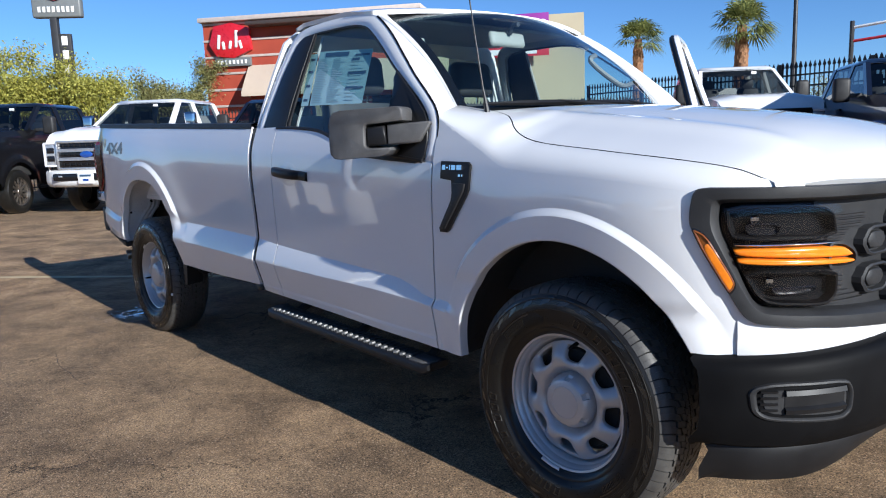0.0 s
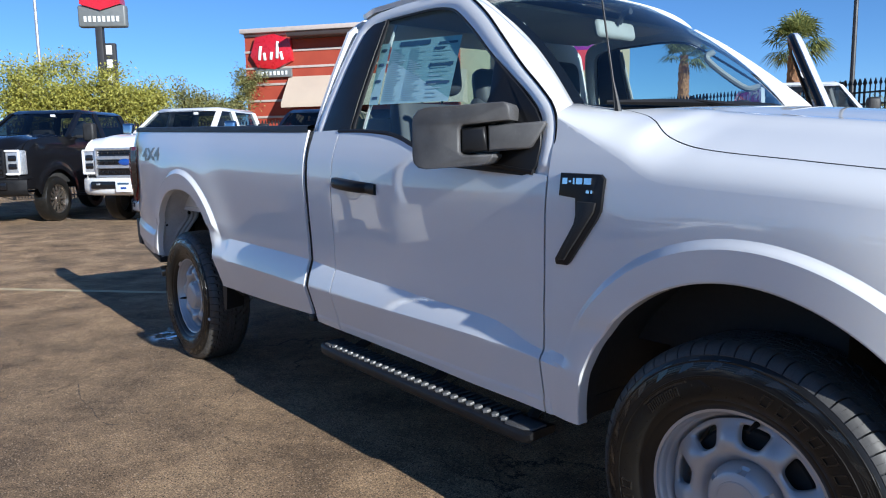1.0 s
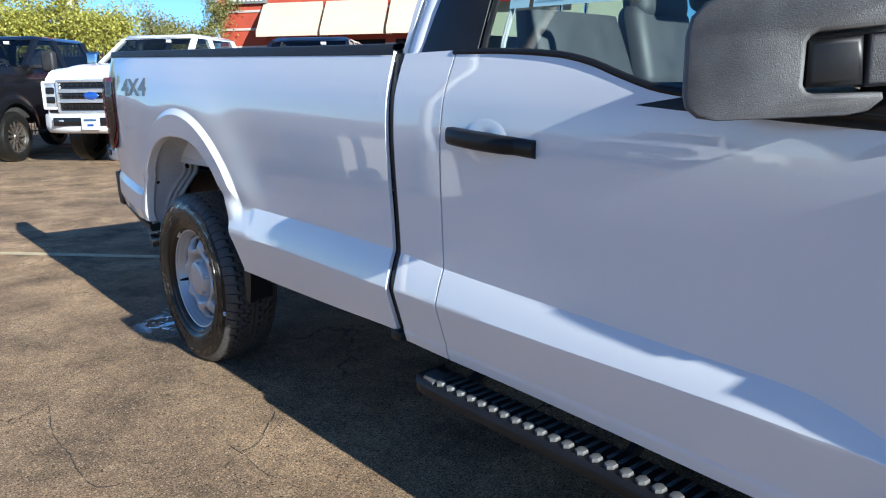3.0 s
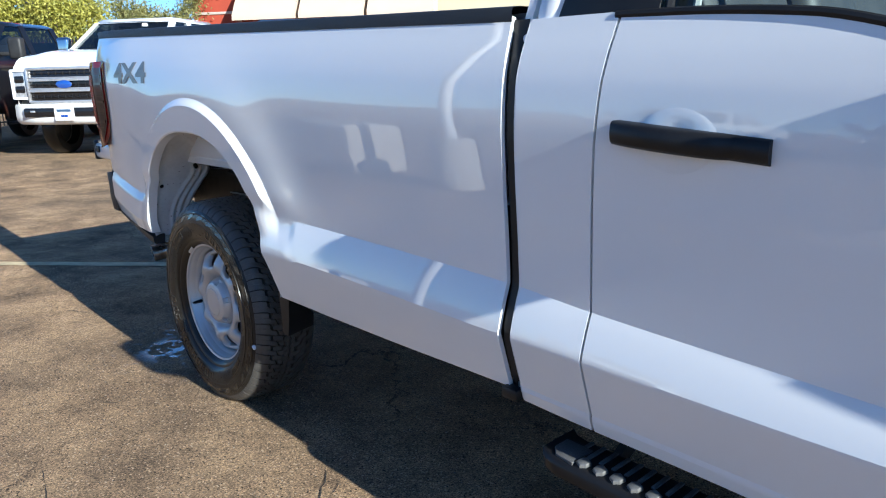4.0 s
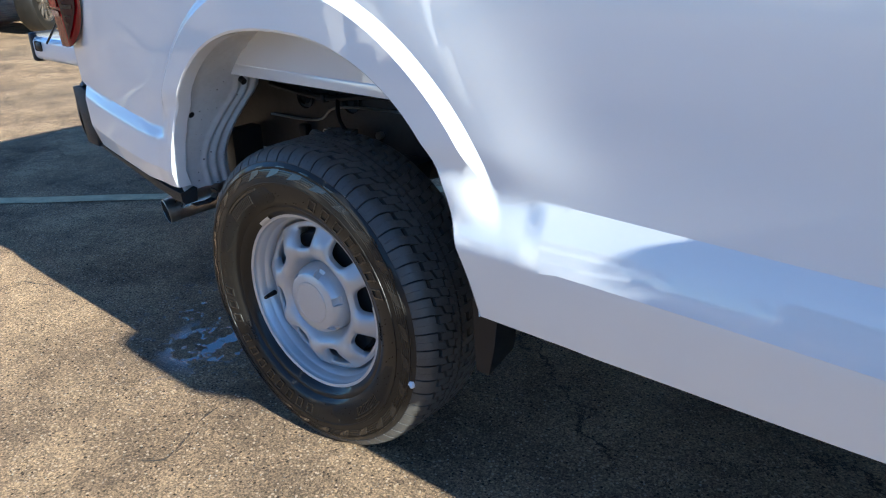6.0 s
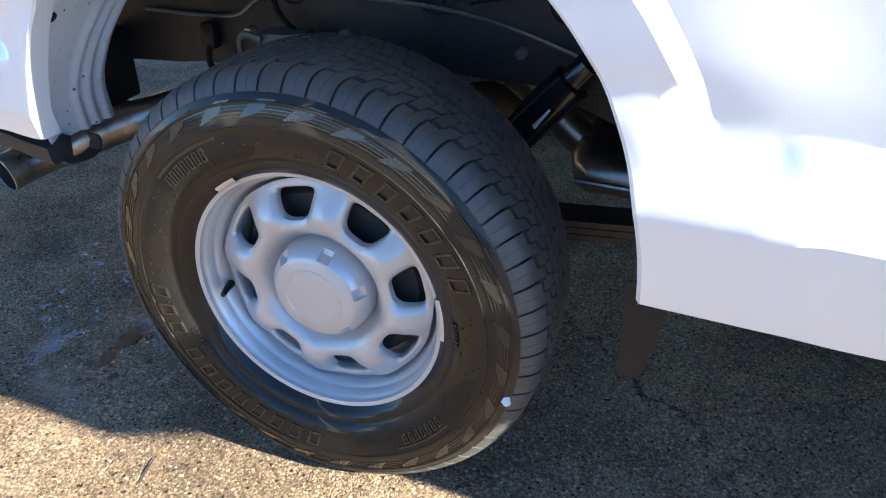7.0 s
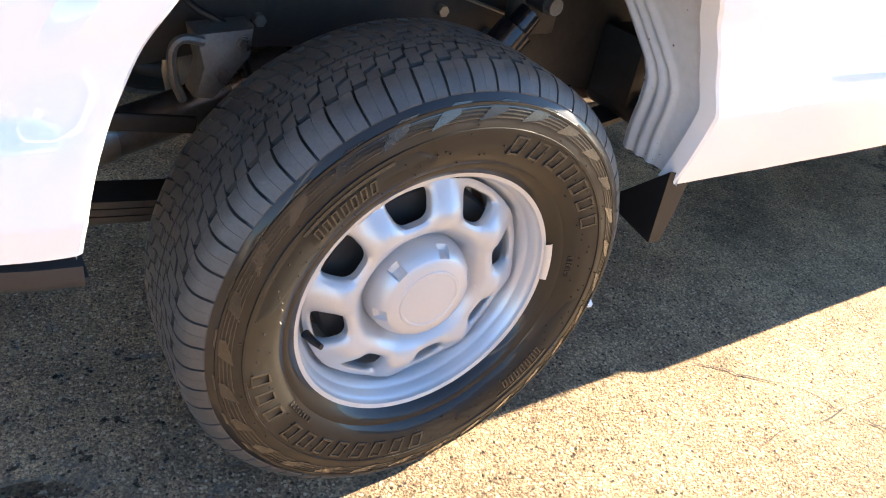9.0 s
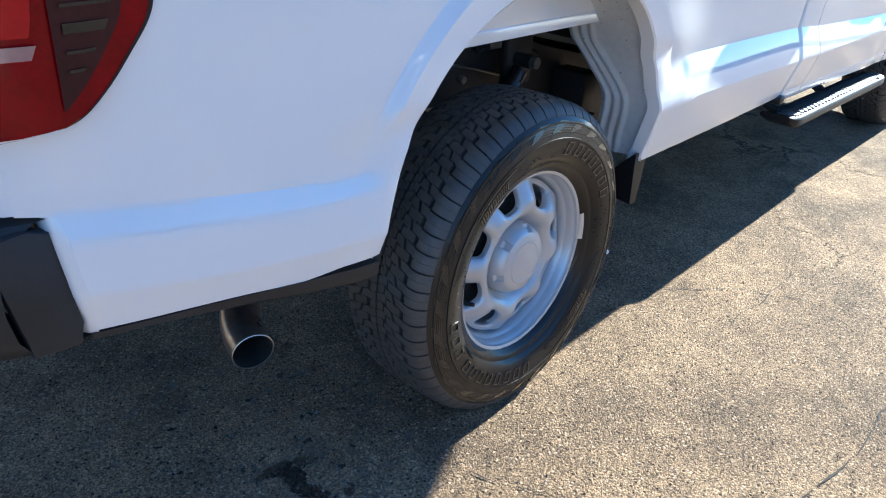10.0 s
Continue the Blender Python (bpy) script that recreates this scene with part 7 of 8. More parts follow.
def parked_truck(paint, label, m, chrome=True, box=True):
    """A large crew-cab pickup. The nose points along +x, its front at x = 0."""
    t = thing("parked_truck", label, "pickup truck", at=m)
    # lower body: a side profile with wheel openings, carried across with tumblehome
    def arch(cx, r=0.52):
        return [(cx + r * math.cos(f), 0.42 + r * math.sin(f)) for f in np.linspace(math.radians(8), math.radians(172), 18)]
    low = 0.52
    outline = [(-0.10, 0.62)] + [(-0.30, low)] + arch(-1.03) + [(-1.62, low), (-4.3, low + 0.03)] + arch(-5.02) + [(-5.62, low + 0.1), (-6.25, 0.66)]
    body = group("body", t)
    top = spline([(-6.3, 1.57), (-4.05, 1.55), (-3.95, 1.54), (-1.55, 1.53), (-0.9, 1.51), (-0.35, 1.45), (-0.08, 1.32)])
    for sg in (-1, 1):
        bm = B()
        xs = sorted({round(x, 4) for x in lin(-6.22, -0.06, 0.05)} | {round(p[0], 4) for p in outline if p[0] < -0.06})
        def lo(x):
            for cx in (-1.03, -5.02):
                if abs(x - cx) < 0.515:
                    return 0.42 + math.sqrt(0.52**2 - (x - cx) ** 2)
            return low + (0.14 if x < -5.5 else 0.10 if x > -0.45 else 0)
        rows = []
        for x in xs:
            a, b = lo(x), top(x)
            row = []
            for k in range(15):
                z = a + (b - a) * k / 14
                d = 1.0 - 0.05 * max(0, (z - 1.15) / 0.35) ** 2 - 0.03 * max(0, (0.75 - z) / 0.3) - (0.12 * max(0, (x + 0.55) / 0.5) ** 2)
                q = min(math.hypot(x + 1.03, z - 0.42), math.hypot(x + 5.02, z - 0.42))
                d += 0.03 * ease((0.66 - q) / 0.05)
                row.append((x, sg * d, z))
            rows.append(row)
        add_grid(bm, rows, flip=sg < 0)
        part("side_panel", bm, paint, body, angle=40)
    bm = B()
    rows = [[(x, y, top(x) + 0.05 * (1 - abs(y / 0.95) ** 2.2) - (0.10 * ease((x + 0.3) / 0.25)) + 0.02 * math.exp(-(((abs(y) - 0.55) / 0.12) ** 2))) for y in np.linspace(-0.95, 0.95, 25)] for x in [-1.75, -1.5, -1.2, -0.9, -0.6, -0.4, -0.25, -0.15, -0.08]]
    add_grid(bm, rows)
    part("hood", bm, paint, body, angle=50)
    bm = B()
    add_box(bm, (-0.22, 0, 0.95), (0.18, 1.80, 0.70), 0.05)
    add_box(bm, (-3.2, 0, 0.80), (5.9, 1.80, 0.40), 0.02)
    part("inner_body", bm, M_DARK, body)
    if box:
        bm = B()
        add_box(bm, (-5.1, 0, 0.98), (2.2, 1.7, 0.04))
        add_box(bm, (-6.22, 0, 1.10), (0.06, 1.8, 0.80), 0.02)
        for sg in (-1, 1):
            add_box(bm, (-5.1, sg * 0.90, 1.52), (2.2, 0.09, 0.10), 0.02)
        part("cargo_box", bm, paint, body)
    # cab
    cab = group("cab", t)
    base = {"f": -1.62, "r": -3.95}
    def ring_at(z):
        k = (z - 1.52) / 0.54
        xf, xr, w = -1.50 - 0.78 * k, -3.95 + 0.12 * k, 0.95 - 0.20 * k
        return xf, xr, w
    bm = B()
    rows = []
    for z in (2.00, 2.03, 2.06, 2.075):
        xf, xr, w = ring_at(min(z, 2.03))
        s = (z - 2.00) / 0.075
        inset = 0.10 * s * s
        rows.append([(xf - inset, -w + inset, z), (xf - inset + 0.06 * (1 - s), -w * 0.5, z), (xf - inset + 0.08 * (1 - s), 0, z), (xf - inset + 0.06 * (1 - s), w * 0.5, z), (xf - inset, w - inset, z), (xr + inset, w - inset, z), (xr + inset, -w + inset, z)])
    vs = add_grid(bm, rows, close=True)
    bm.faces.new(vs[-1])
    part("roof", bm, paint, cab, angle=60)
    for sg in (-1, 1):
        for x0, x1 in ((-1.50, -1.56), (-2.72, -2.86), (-3.80, -3.95)):
            bm = B()
            p = []
            for z in (1.50, 2.02):
                xf, xr, w = ring_at(z)
                k = (z - 1.52) / 0.54
                sl = -0.78 if x0 > -2 else 0.0 if x0 > -3.5 else 0.12
                p.append([(x0 + sl * k + 0.02, sg * w, z), (x1 + sl * k - (0.05 if x0 > -2 else 0), sg * (w - 0.0), z), (x1 + sl * k - (0.05 if x0 > -2 else 0), sg * (w - 0.07), z), (x0 + sl * k + 0.02, sg * (w - 0.07), z)])
            add_grid(bm, p, close=True)
            bmesh.ops.recalc_face_normals(bm, faces=bm.faces)
            part("pillar", bm, paint, cab)
        for x0, x1, s0, s1 in ((-1.58, -2.70, -0.78, 0.0), (-2.84, -3.80, 0.0, 0.12)):
            bm = B()
            q = []
            for z in (1.54, 2.0):
                k, w = (z - 1.52) / 0.54, ring_at(z)[2] - 0.012
                q.append([(x0 + s0 * k, sg * w, z), (x1 + s1 * k, sg * w, z)])
            add_grid(bm, q)
            part("side_window", bm, M_TINT, cab, "dark side window").visible_shadow = False
    bm = B()
    add_grid(bm, [[(ring_at(z)[0] + 0.10 * (1 - u * u) * (0.8 + 0.2 * (z - 1.5)) - 0.02, u * (ring_at(z)[2] - 0.04), z) for u in np.linspace(-1, 1, 15)] for z in np.linspace(1.50, 2.02, 7)])
    part("windscreen", bm, M_TINT, cab, "dark windscreen").visible_shadow = False
    bm = B()
    for y in (-0.42, 0.42):
        add_box(bm, (-2.75, y, 1.48), (0.16, 0.45, 0.50), 0.06)
        add_box(bm, (-2.80, y, 1.80), (0.10, 0.24, 0.16), 0.04)
    add_box(bm, (-2.0, 0, 1.46), (0.5, 1.7, 0.12), 0.04)
    part("seats", bm, M_SEAT, cab)
    bm = B()
    add_box(bm, (-3.93, 0, 1.64), (0.04, 1.5, 0.30), 0.02)
    part("cab_back", bm, paint, cab)
    bm = B()
    add_box(bm, (-2.05, 0.30, 1.95), (0.012, 0.10, 0.05))
    part("screen_tag", bm, M_PLATE, cab, "small white tag in the windscreen")
    # nose: grille with three bars, lamps, bumper, plate
    bright = M_SILVER if chrome else M_SATIN
    gr = group("grille", t, "chrome barred grille" if chrome else "black grille")
    bm = B()
    add_box(bm, (-0.08, 0, 1.05), (0.08, 1.26, 0.46), 0.02)
    part("grille_back", bm, M_GLOSSB, gr)
    bm = B()
    add_box(bm, (-0.035, 0, 1.28), (0.06, 1.30, 0.045), 0.015)
    add_box(bm, (-0.035, 0, 0.82), (0.06, 1.30, 0.04), 0.015)
    for sg in (-1, 1):
        add_box(bm, (-0.035, sg * 0.64, 1.05), (0.06, 0.04, 0.46), 0.012)
    part("grille_frame", bm, bright, gr)
    # two broad double bars with bright edges, and a row of dark slots between them
    for z in (0.985, 1.135):
        bm = B()
        add_box(bm, (-0.035, 0, z), (0.05, 1.24, 0.046), 0.010)
        bar = part("grille_bar", bm, M_SATIN if not chrome else M_SILVER, gr)
        for dz in (-0.022, 0.022):
            bm = B()
            add_box(bm, (-0.022, 0, z + dz), (0.045, 1.24, 0.013), 0.004)
            part("bar_edge", bm, bright, bar)
    for z in (0.89, 1.06, 1.215):
        for k in range(10):
            y = -0.555 + 0.1233 * k
            bm = B()
            add_box(bm, (-0.032, y, z), (0.03, 0.085, 0.016), 0.004)
            add_box(bm, (-0.032, y + 0.043, z), (0.03, 0.012, 0.05), 0.003)
            part("grille_slot", bm, M_SATIN, gr)
    bm = B()
    bmesh.ops.create_uvsphere(bm, u_segments=20, v_segments=10, radius=1)
    bmesh.ops.scale(bm, vec=(0.02, 0.14, 0.058), verts=bm.verts)
    bmesh.ops.translate(bm, vec=(0.002, 0, 1.06), verts=bm.verts)
    part("nose_oval", bm, M_BLUE, gr, "plain blue oval")
    for sg in (-1, 1):
        lp = group("headlight", t, "stacked headlight")
        bm = B()
        add_box(bm, (-0.13, sg * 0.82, 1.07), (0.16, 0.32, 0.42), 0.03)
        part("lamp_body", bm, M_LAMP, lp)
        bm = B()
        add_box(bm, (-0.08, sg * 0.80, 1.14), (0.10, 0.16, 0.10), 0.02)
        add_box(bm, (-0.08, sg * 0.80, 1.00), (0.10, 0.16, 0.10), 0.02)
        part("lamp_insert", bm, M_GLOSSB, lp)
        bm = B()
        for c, q in (((-0.055, sg * 0.93, 1.07), (0.05, 0.035, 0.40)), ((-0.050, sg * 0.80, 1.265), (0.05, 0.27, 0.035)), ((-0.050, sg * 0.80, 0.875), (0.05, 0.27, 0.035))):
            add_box(bm, c, q, 0.010)
        part("lamp_frame", bm, M_PLATE, lp, "white light frame round the lamp")
    bp = group("bumper", t, "bumper with fog lamps and tow hooks")
    bm = B()
    rows = [[(-0.02 + o - 0.16 * abs(u) ** 4, u * 1.0, z) for u in np.linspace(-1, 1, 31)] for z, o in ((0.80, -0.12), (0.795, 0.02), (0.77, 0.06), (0.62, 0.07), (0.55, 0.05), (0.50, -0.02), (0.49, -0.12))]
    add_grid(bm, rows, flip=True)
    part("bumper_bar", bm, paint if chrome else M_SATIN, bp, angle=40)
    bm = B()
    add_box(bm, (0.045, 0, 0.675), (0.05, 1.44, 0.13), 0.02)
    part("bumper_slot", bm, M_GLOSSB, bp)
    for sg in (-1, 1):
        bm = B()
        add_box(bm, (0.055, sg * 0.55, 0.69), (0.045, 0.16, 0.065), 0.015)
        part("fog_lamp", bm, M_GLOSSB, bp)
        bm = B()
        add_box(bm, (0.072, sg * 0.55, 0.69), (0.02, 0.09, 0.03), 0.008)
        part("fog_lens", bm, M_LAMP, bp)
        mr = group("door_mirror", t, "towing mirror")
        bm = B()
        add_box(bm, (-1.86, sg * 1.20, 1.62), (0.16, 0.24, 0.34), 0.05, seg=3)
        part("mirror_shell", bm, M_CHROME if chrome else M_BLACK, mr)
        bm = B()
        add_box(bm, (-1.84, sg * 1.02, 1.54), (0.08, 0.22, 0.06), 0.015)
        part("mirror_arm", bm, M_BLACK, mr)
        for x in (-2.66, -3.72):
            bm = B()
            add_box(bm, (x, sg * 0.995, 1.36), (0.20, 0.035, 0.035), 0.012)
            part("door_handle", bm, bright, t)
        bm = B()
        add_box(bm, (-2.8, sg * 1.03, 0.46), (2.3, 0.12, 0.05), 0.02)
        part("side_step", bm, M_BLACK, t)
    pl = group("front_plate", t, "white plate with blue bars")
    bm = B()
    add_box(bm, (0.085, 0, 0.66), (0.012, 0.34, 0.20), 0.005)
    part("plate_board", bm, M_PLATE, pl)
    bm = B()
    add_box(bm, (0.093, 0, 0.70), (0.004, 0.24, 0.035))
    part("plate_bar", bm, M_INK, pl)
    bm = B()
    add_box(bm, (0.093, 0, 0.625), (0.004, 0.12, 0.035))
    part("plate_bar", bm, M_BLUE, pl)
    for x in (-1.03, -5.02):
        for sg in (-1, 1):
            w = group("wheel", t)
            w.matrix_basis = pose(x, sg * 0.86, 0.405, 0, 0, 0 if sg < 0 else 180)
            for nm, me in (("tyre", FAR_TYRE), ("rim", FAR_RIM), ("brake", FAR_BRAKE)):
                o = new(nm, me)
                o.parent = w
    return t


def truck_at(x, y, heading, k=1.0, tall=None):
    return pose(x, y, 0, 0, 0, heading) @ Matrix.Diagonal((k, k, tall or k, 1))


parked_truck(M_WHITE2, "white crew-cab pickup with chrome grille and dealer plate", truck_at(-10.0, 1.52, -51.8, 1.0, 1.11))
parked_truck(M_BLACKP, "black crew-cab pickup beside the white one", truck_at(-12.03, -0.72, -45.5, 1.05, 1.12), False)
parked_truck(M_NAVY, "dark blue pickup nose out beyond the white one", truck_at(-8.01, 4.01, -44, 1.0, 1.08), False)
parked_truck(M_WHITE2, "white crew-cab pickup parked across the lane", truck_at(-0.9, 10.6, -45.6, 1.0, 1.22), False)
parked_truck(M_NAVY, "dark pickup parked nose out by the fence", truck_at(2.59, 9.0, -53.7, 1.02, 1.11), False)
# the row on the other side of the lane, seen mirrored in the white paint
for k, (x, mt, lb) in enumerate(((-3.4, M_WHITE2, "white pickup in the row across the lane"), (0.6, M_GREYP, "grey pickup in the row across the lane"), (3.4, M_WHITE2, "white pickup in the row across the lane"), (9.0, M_BLACKP, "black pickup in the row across the lane"))):
    parked_truck(mt, lb, truck_at(x, -9.5, 78), k != 2)

# ---- fast food building ----
M_REDW = stuff_mat("brick_red_siding", (0.36, 0.060, 0.028), (0.29, 0.045, 0.022), 0.7, scale=1.2, fine=60)
M_STRIPE = stuff_mat("pale_wall_strip", (0.55, 0.47, 0.42), None, 0.7)
M_BEIGE = stuff_mat("beige_stucco", (0.50, 0.44, 0.30), (0.44, 0.38, 0.26), 0.9, scale=0.8, fine=90, bump=0.3)
M_AWN = stuff_mat("cream_awning_canvas", (0.52, 0.42, 0.32), (0.46, 0.37, 0.29), 0.85, scale=1.0, fine=120)
M_METAL = stuff_mat("dark_bronze_coping", (0.10, 0.075, 0.065), None, 0.5, 0.4)
M_SIGN = stuff_mat("red_sign_face", (0.52, 0.012, 0.022), None, 0.3, coat=0.6)
M_SIGNW = stuff_mat("white_sign_face", (0.82, 0.82, 0.82), None, 0.4)
M_SIGNG = stuff_mat("grey_sign_face", (0.16, 0.17, 0.17), None, 0.45)
M_PURPLE = stuff_mat("purple_banner", (0.22, 0.012, 0.25), None, 0.6)
M_REDBAN = stuff_mat("red_banner", (0.50, 0.02, 0.04), None, 0.6)
M_IRON = stuff_mat("black_iron", (0.012, 0.012, 0.012), None, 0.5)
M_POLE = stuff_mat("dark_painted_pole", (0.03, 0.03, 0.032), None, 0.5)
M_GALV = stuff_mat("galvanised_pole", (0.45, 0.46, 0.47), None, 0.4, 0.6)
M_CONC = stuff_mat("concrete", (0.50, 0.45, 0.38), (0.42, 0.38, 0.32), 0.9, scale=2, fine=60, bump=0.3)
w_dir, w_out = Vector((0.797, 0.604, 0)), Vector((0.604, -0.797, 0))
W0 = Vector((-27.3, 11.9, 0))
BUILD = Matrix((( w_dir.x, -w_out.x, 0, W0.x), (w_dir.y, -w_out.y, 0, W0.y), (0, 0, 1, 0), (0, 0, 0, 1)))
shop = thing("restaurant", "red fast food building with cream awnings and beige rear wing", "building", at=BUILD)
# local: x along the wall, -y towards the lot
bm = B()
add_box(bm, (4.9, 4.0, 3.35), (9.8, 8.0, 6.7), 0.0)
part("red_wall", bm, M_REDW, shop)
for k in range(9):
    bm = B()
    add_box(bm, (4.9, -0.02, 0.85 + 0.72 * k), (9.84, 0.05, 0.10), 0.01)
    part("wall_strip", bm, M_STRIPE, shop)
bm = B()
add_box(bm, (5.0, 3.9, 6.78), (10.2, 8.4, 0.20), 0.03)
part("roof_coping", bm, M_STRIPE, shop)
bm = B()
add_box(bm, (6.2, -0.35, 6.45), (7.6, 0.9, 0.16), 0.02)
part("canopy", bm, M_METAL, shop)
for k in range(3):
    aw = group("awning", shop, "cream canvas awning")
    x0 = 2.1 + 2.75 * k
    bm = B()
    rows = [[(x0 + u * 2.6, y, z) for u in np.linspace(0, 1, 8)] for y, z in ((-0.03, 4.75), (-0.5, 4.15), (-0.95, 3.55), (-0.96, 3.35))]
    add_grid(bm, rows)
    for u in (0.0, 1.0):
        bm.faces.new([bm.verts.new((x0 + u * 2.6, y, z)) for y, z in ((-0.03, 4.75), (-0.95, 3.55), (-0.96, 3.35), (-0.03, 3.35))])
    part("canvas", bm, M_AWN, aw)
    bm = B()
    add_box(bm, (x0 + 1.3, -0.02, 2.2), (2.3, 0.06, 2.0), 0.01)
    part("shop_window", bm, M_GLOSSB, shop, "dark shop window")
bm = B()
add_box(bm, (13.3, 5.0, 3.1), (7.0, 9.0, 6.2), 0.0)
part("beige_wing", bm, M_BEIGE, shop)
sign = group("wall_sign", shop, "red six-sided sign with a white stroke, grey strip below")
bm = B()
hexs = [(0.35, 5.72), (0.62, 6.50), (1.50, 6.62), (2.30, 6.36), (2.36, 5.42), (1.52, 5.08), (0.68, 5.18)]
add_prism(bm, hexs, lambda u, v, w: (u, -w, v), 0.02, 0.22, 0.03)
part("sign_box", bm, M_SIGN, sign)
for u, z, h, lean in ((0.80, 5.62, 0.62, 8), (1.08, 5.60, 0.34, -6), (1.36, 5.62, 0.34, 10), (1.66, 5.66, 0.74, 4), (1.92, 5.60, 0.36, -14)):
    bm = B()
    add_box(bm, (0, 0, h / 2), (0.13, 0.04, h), 0.02)
    part("white_bar", bm, M_SIGNW, sign).matrix_basis = pose(u, -0.24, z - 0.12, 0, lean, 0)
bm = B()
add_box(bm, (1.42, -0.10, 4.92), (1.72, 0.16, 0.36), 0.02)
part("sign_strip", bm, M_SIGNG, sign)
for k, w in enumerate((0.10, 0.16, 0.14, 0.14, 0.16, 0.16, 0.14, 0.14)):
    bm = B()
    add_box(bm, (0.72 + 0.19 * k, -0.19, 4.92), (w * 0.7, 0.02, 0.17), 0.005)
    part("white_bar", bm, M_SIGNW, sign)
ban = thing("banner", "banner about hiring hung on the beige wall", "banner", at=BUILD @ pose(13.6, -0.06, 5.35))
bm = B()
add_box(bm, (0, 0, 0.4), (3.6, 0.03, 0.9), 0.01)
part("purple_field", bm, M_PURPLE, ban)
bm = B()
add_box(bm, (0, 0, -0.45), (3.6, 0.03, 0.8), 0.01)
part("red_field", bm, M_REDBAN, ban)
for s, z, sz in (("NOW HIRING", 0.38, 0.55), ("APPLY TODAY!", -0.25, 0.34)):
    me = text_mesh(s, sz, 0.01)
    me.materials.append(M_SIGNW)
    o = new("lettering", me)
    o.parent, o.matrix_basis = ban, pose(0, -0.03, z, 90, 0, 0)
bm = B()
add_box(bm, (0, -0.022, -0.65), (2.6, 0.01, 0.22))
part("white_bar", bm, M_SIGNW, ban)

# ---- pole sign ----
pole = thing("pole_sign", "tall dark pole with a grey sign box and red top", "sign", at=pose(-31.3, 6.85, 0, 0, 0, 52))
bm = B()
add_box(bm, (0, 0, 3.6), (0.30, 0.30, 7.2), 0.02)
add_box(bm, (0.35, 0.1, 3.2), (0.55, 0.2, 6.4), 0.02)
part("pole", bm, M_POLE, pole)
bm = B()
add_box(bm, (0.2, 0, 7.55), (2.1, 0.4, 0.95), 0.08, seg=3)
part("sign_box", bm, M_SIGNG, pole)
bm = B()
add_prism(bm, [(-0.7, 8.05), (0.2, 7.78), (1.1, 8.05), (1.0, 9.3), (0.2, 9.5), (-0.6, 9.3)], lambda u, v, w: (u, w, v), -0.30, 0.30, 0.03)
part("red_box", bm, M_SIGN, pole)
for k in range(8):
    bm = B()
    add_box(bm, (-0.52 + 0.205 * k, -0.21, 7.42), (0.12, 0.02, 0.24), 0.005)
    part("white_bar", bm, M_SIGNW, pole)
for k in range(3):
    bm = B()
    add_box(bm, (0.35, -0.02, 6.1 - 0.62 * k), (0.26, 0.02, 0.40), 0.01)
    part("pale_bar", bm, M_SIGNW, pole)

# ---- iron fence ----
def fence_panel(m, L=2.4, h=1.9):
    f = thing("iron_fence", "black iron fence panel with spear tops", "fence", "iron fence", at=m)
    def bar(name, c, s, src=[None]):
        bm = B()
        add_box(bm, c, s)
        return part(name, bm, M_IRON, f)
    bar("post", (0, 0, h / 2), (0.07, 0.07, h + 0.05))
    for z in (0.15, h - 0.45, h - 0.22):
        bar("rail", (L / 2, 0, z), (L, 0.035, 0.035))
    first = None
    n = 24
    for k in range(n):
        x = L * (k + 0.5) / n
        if first is None:
            bm = B()
            add_box(bm, (0, 0, h / 2), (0.02, 0.02, h - 0.1))
            add_prism(bm, [(-0.035, h - 0.05), (0, h - 0.09), (0.035, h - 0.05), (0, h + 0.06)], lambda u, v, w: (u, w, v), -0.008, 0.008)
            first = part("picket", bm, M_IRON, f)
            first.matrix_basis = pose(x, 0, 0)
        else:
            again(first, f, pose(x, 0, 0))
    return f


first_f = fence_panel(pose(-22.0, 1.5, 0, 0, 0, 48), h=2.3)
for k in range(1, 9):
    copy_thing(first_f, pose(-22.0 + 2.4 * k * math.cos(radians(48)), 1.5 + 2.4 * k * math.sin(radians(48)), 0, 0, 0, 48))
for k in range(11):
    copy_thing(first_f, pose(-11.0 + 2.4 * k * math.cos(radians(-8)), 18.5 + 2.4 * k * math.sin(radians(-8)), 0, 0, 0, -8) @ Matrix.Scale(1.25, 4))

# ---- trees ----
M_BARK = stuff_mat("grey_brown_bark", (0.10, 0.075, 0.055), (0.06, 0.045, 0.035), 0.9, scale=6, fine=60, bump=0.5, dist=0.01)


def leaf_mat(name, c1, c2):
    m, n, l, p = nodes_of(name)
    info = n.new("ShaderNodeNewGeometry")
    l.new(ramp_node(m.node_tree, info.outputs["Random Per Island"], [(0.0, c1), (1.0, c2)]), p.inputs["Base Color"])
    p.inputs["Roughness"].default_value = 0.6
    tr, ad, out = n.new("ShaderNodeBsdfTranslucent"), n.new("ShaderNodeMixShader"), n["Material Output"]
    l.new(ramp_node(m.node_tree, info.outputs["Random Per Island"], [(0.0, c1), (1.0, c2)]), tr.inputs[0])
    ad.inputs[0].default_value = 0.35
    l.new(p.outputs[0], ad.inputs[1]), l.new(tr.outputs[0], ad.inputs[2]), l.new(ad.outputs[0], out.inputs[0])
    return m


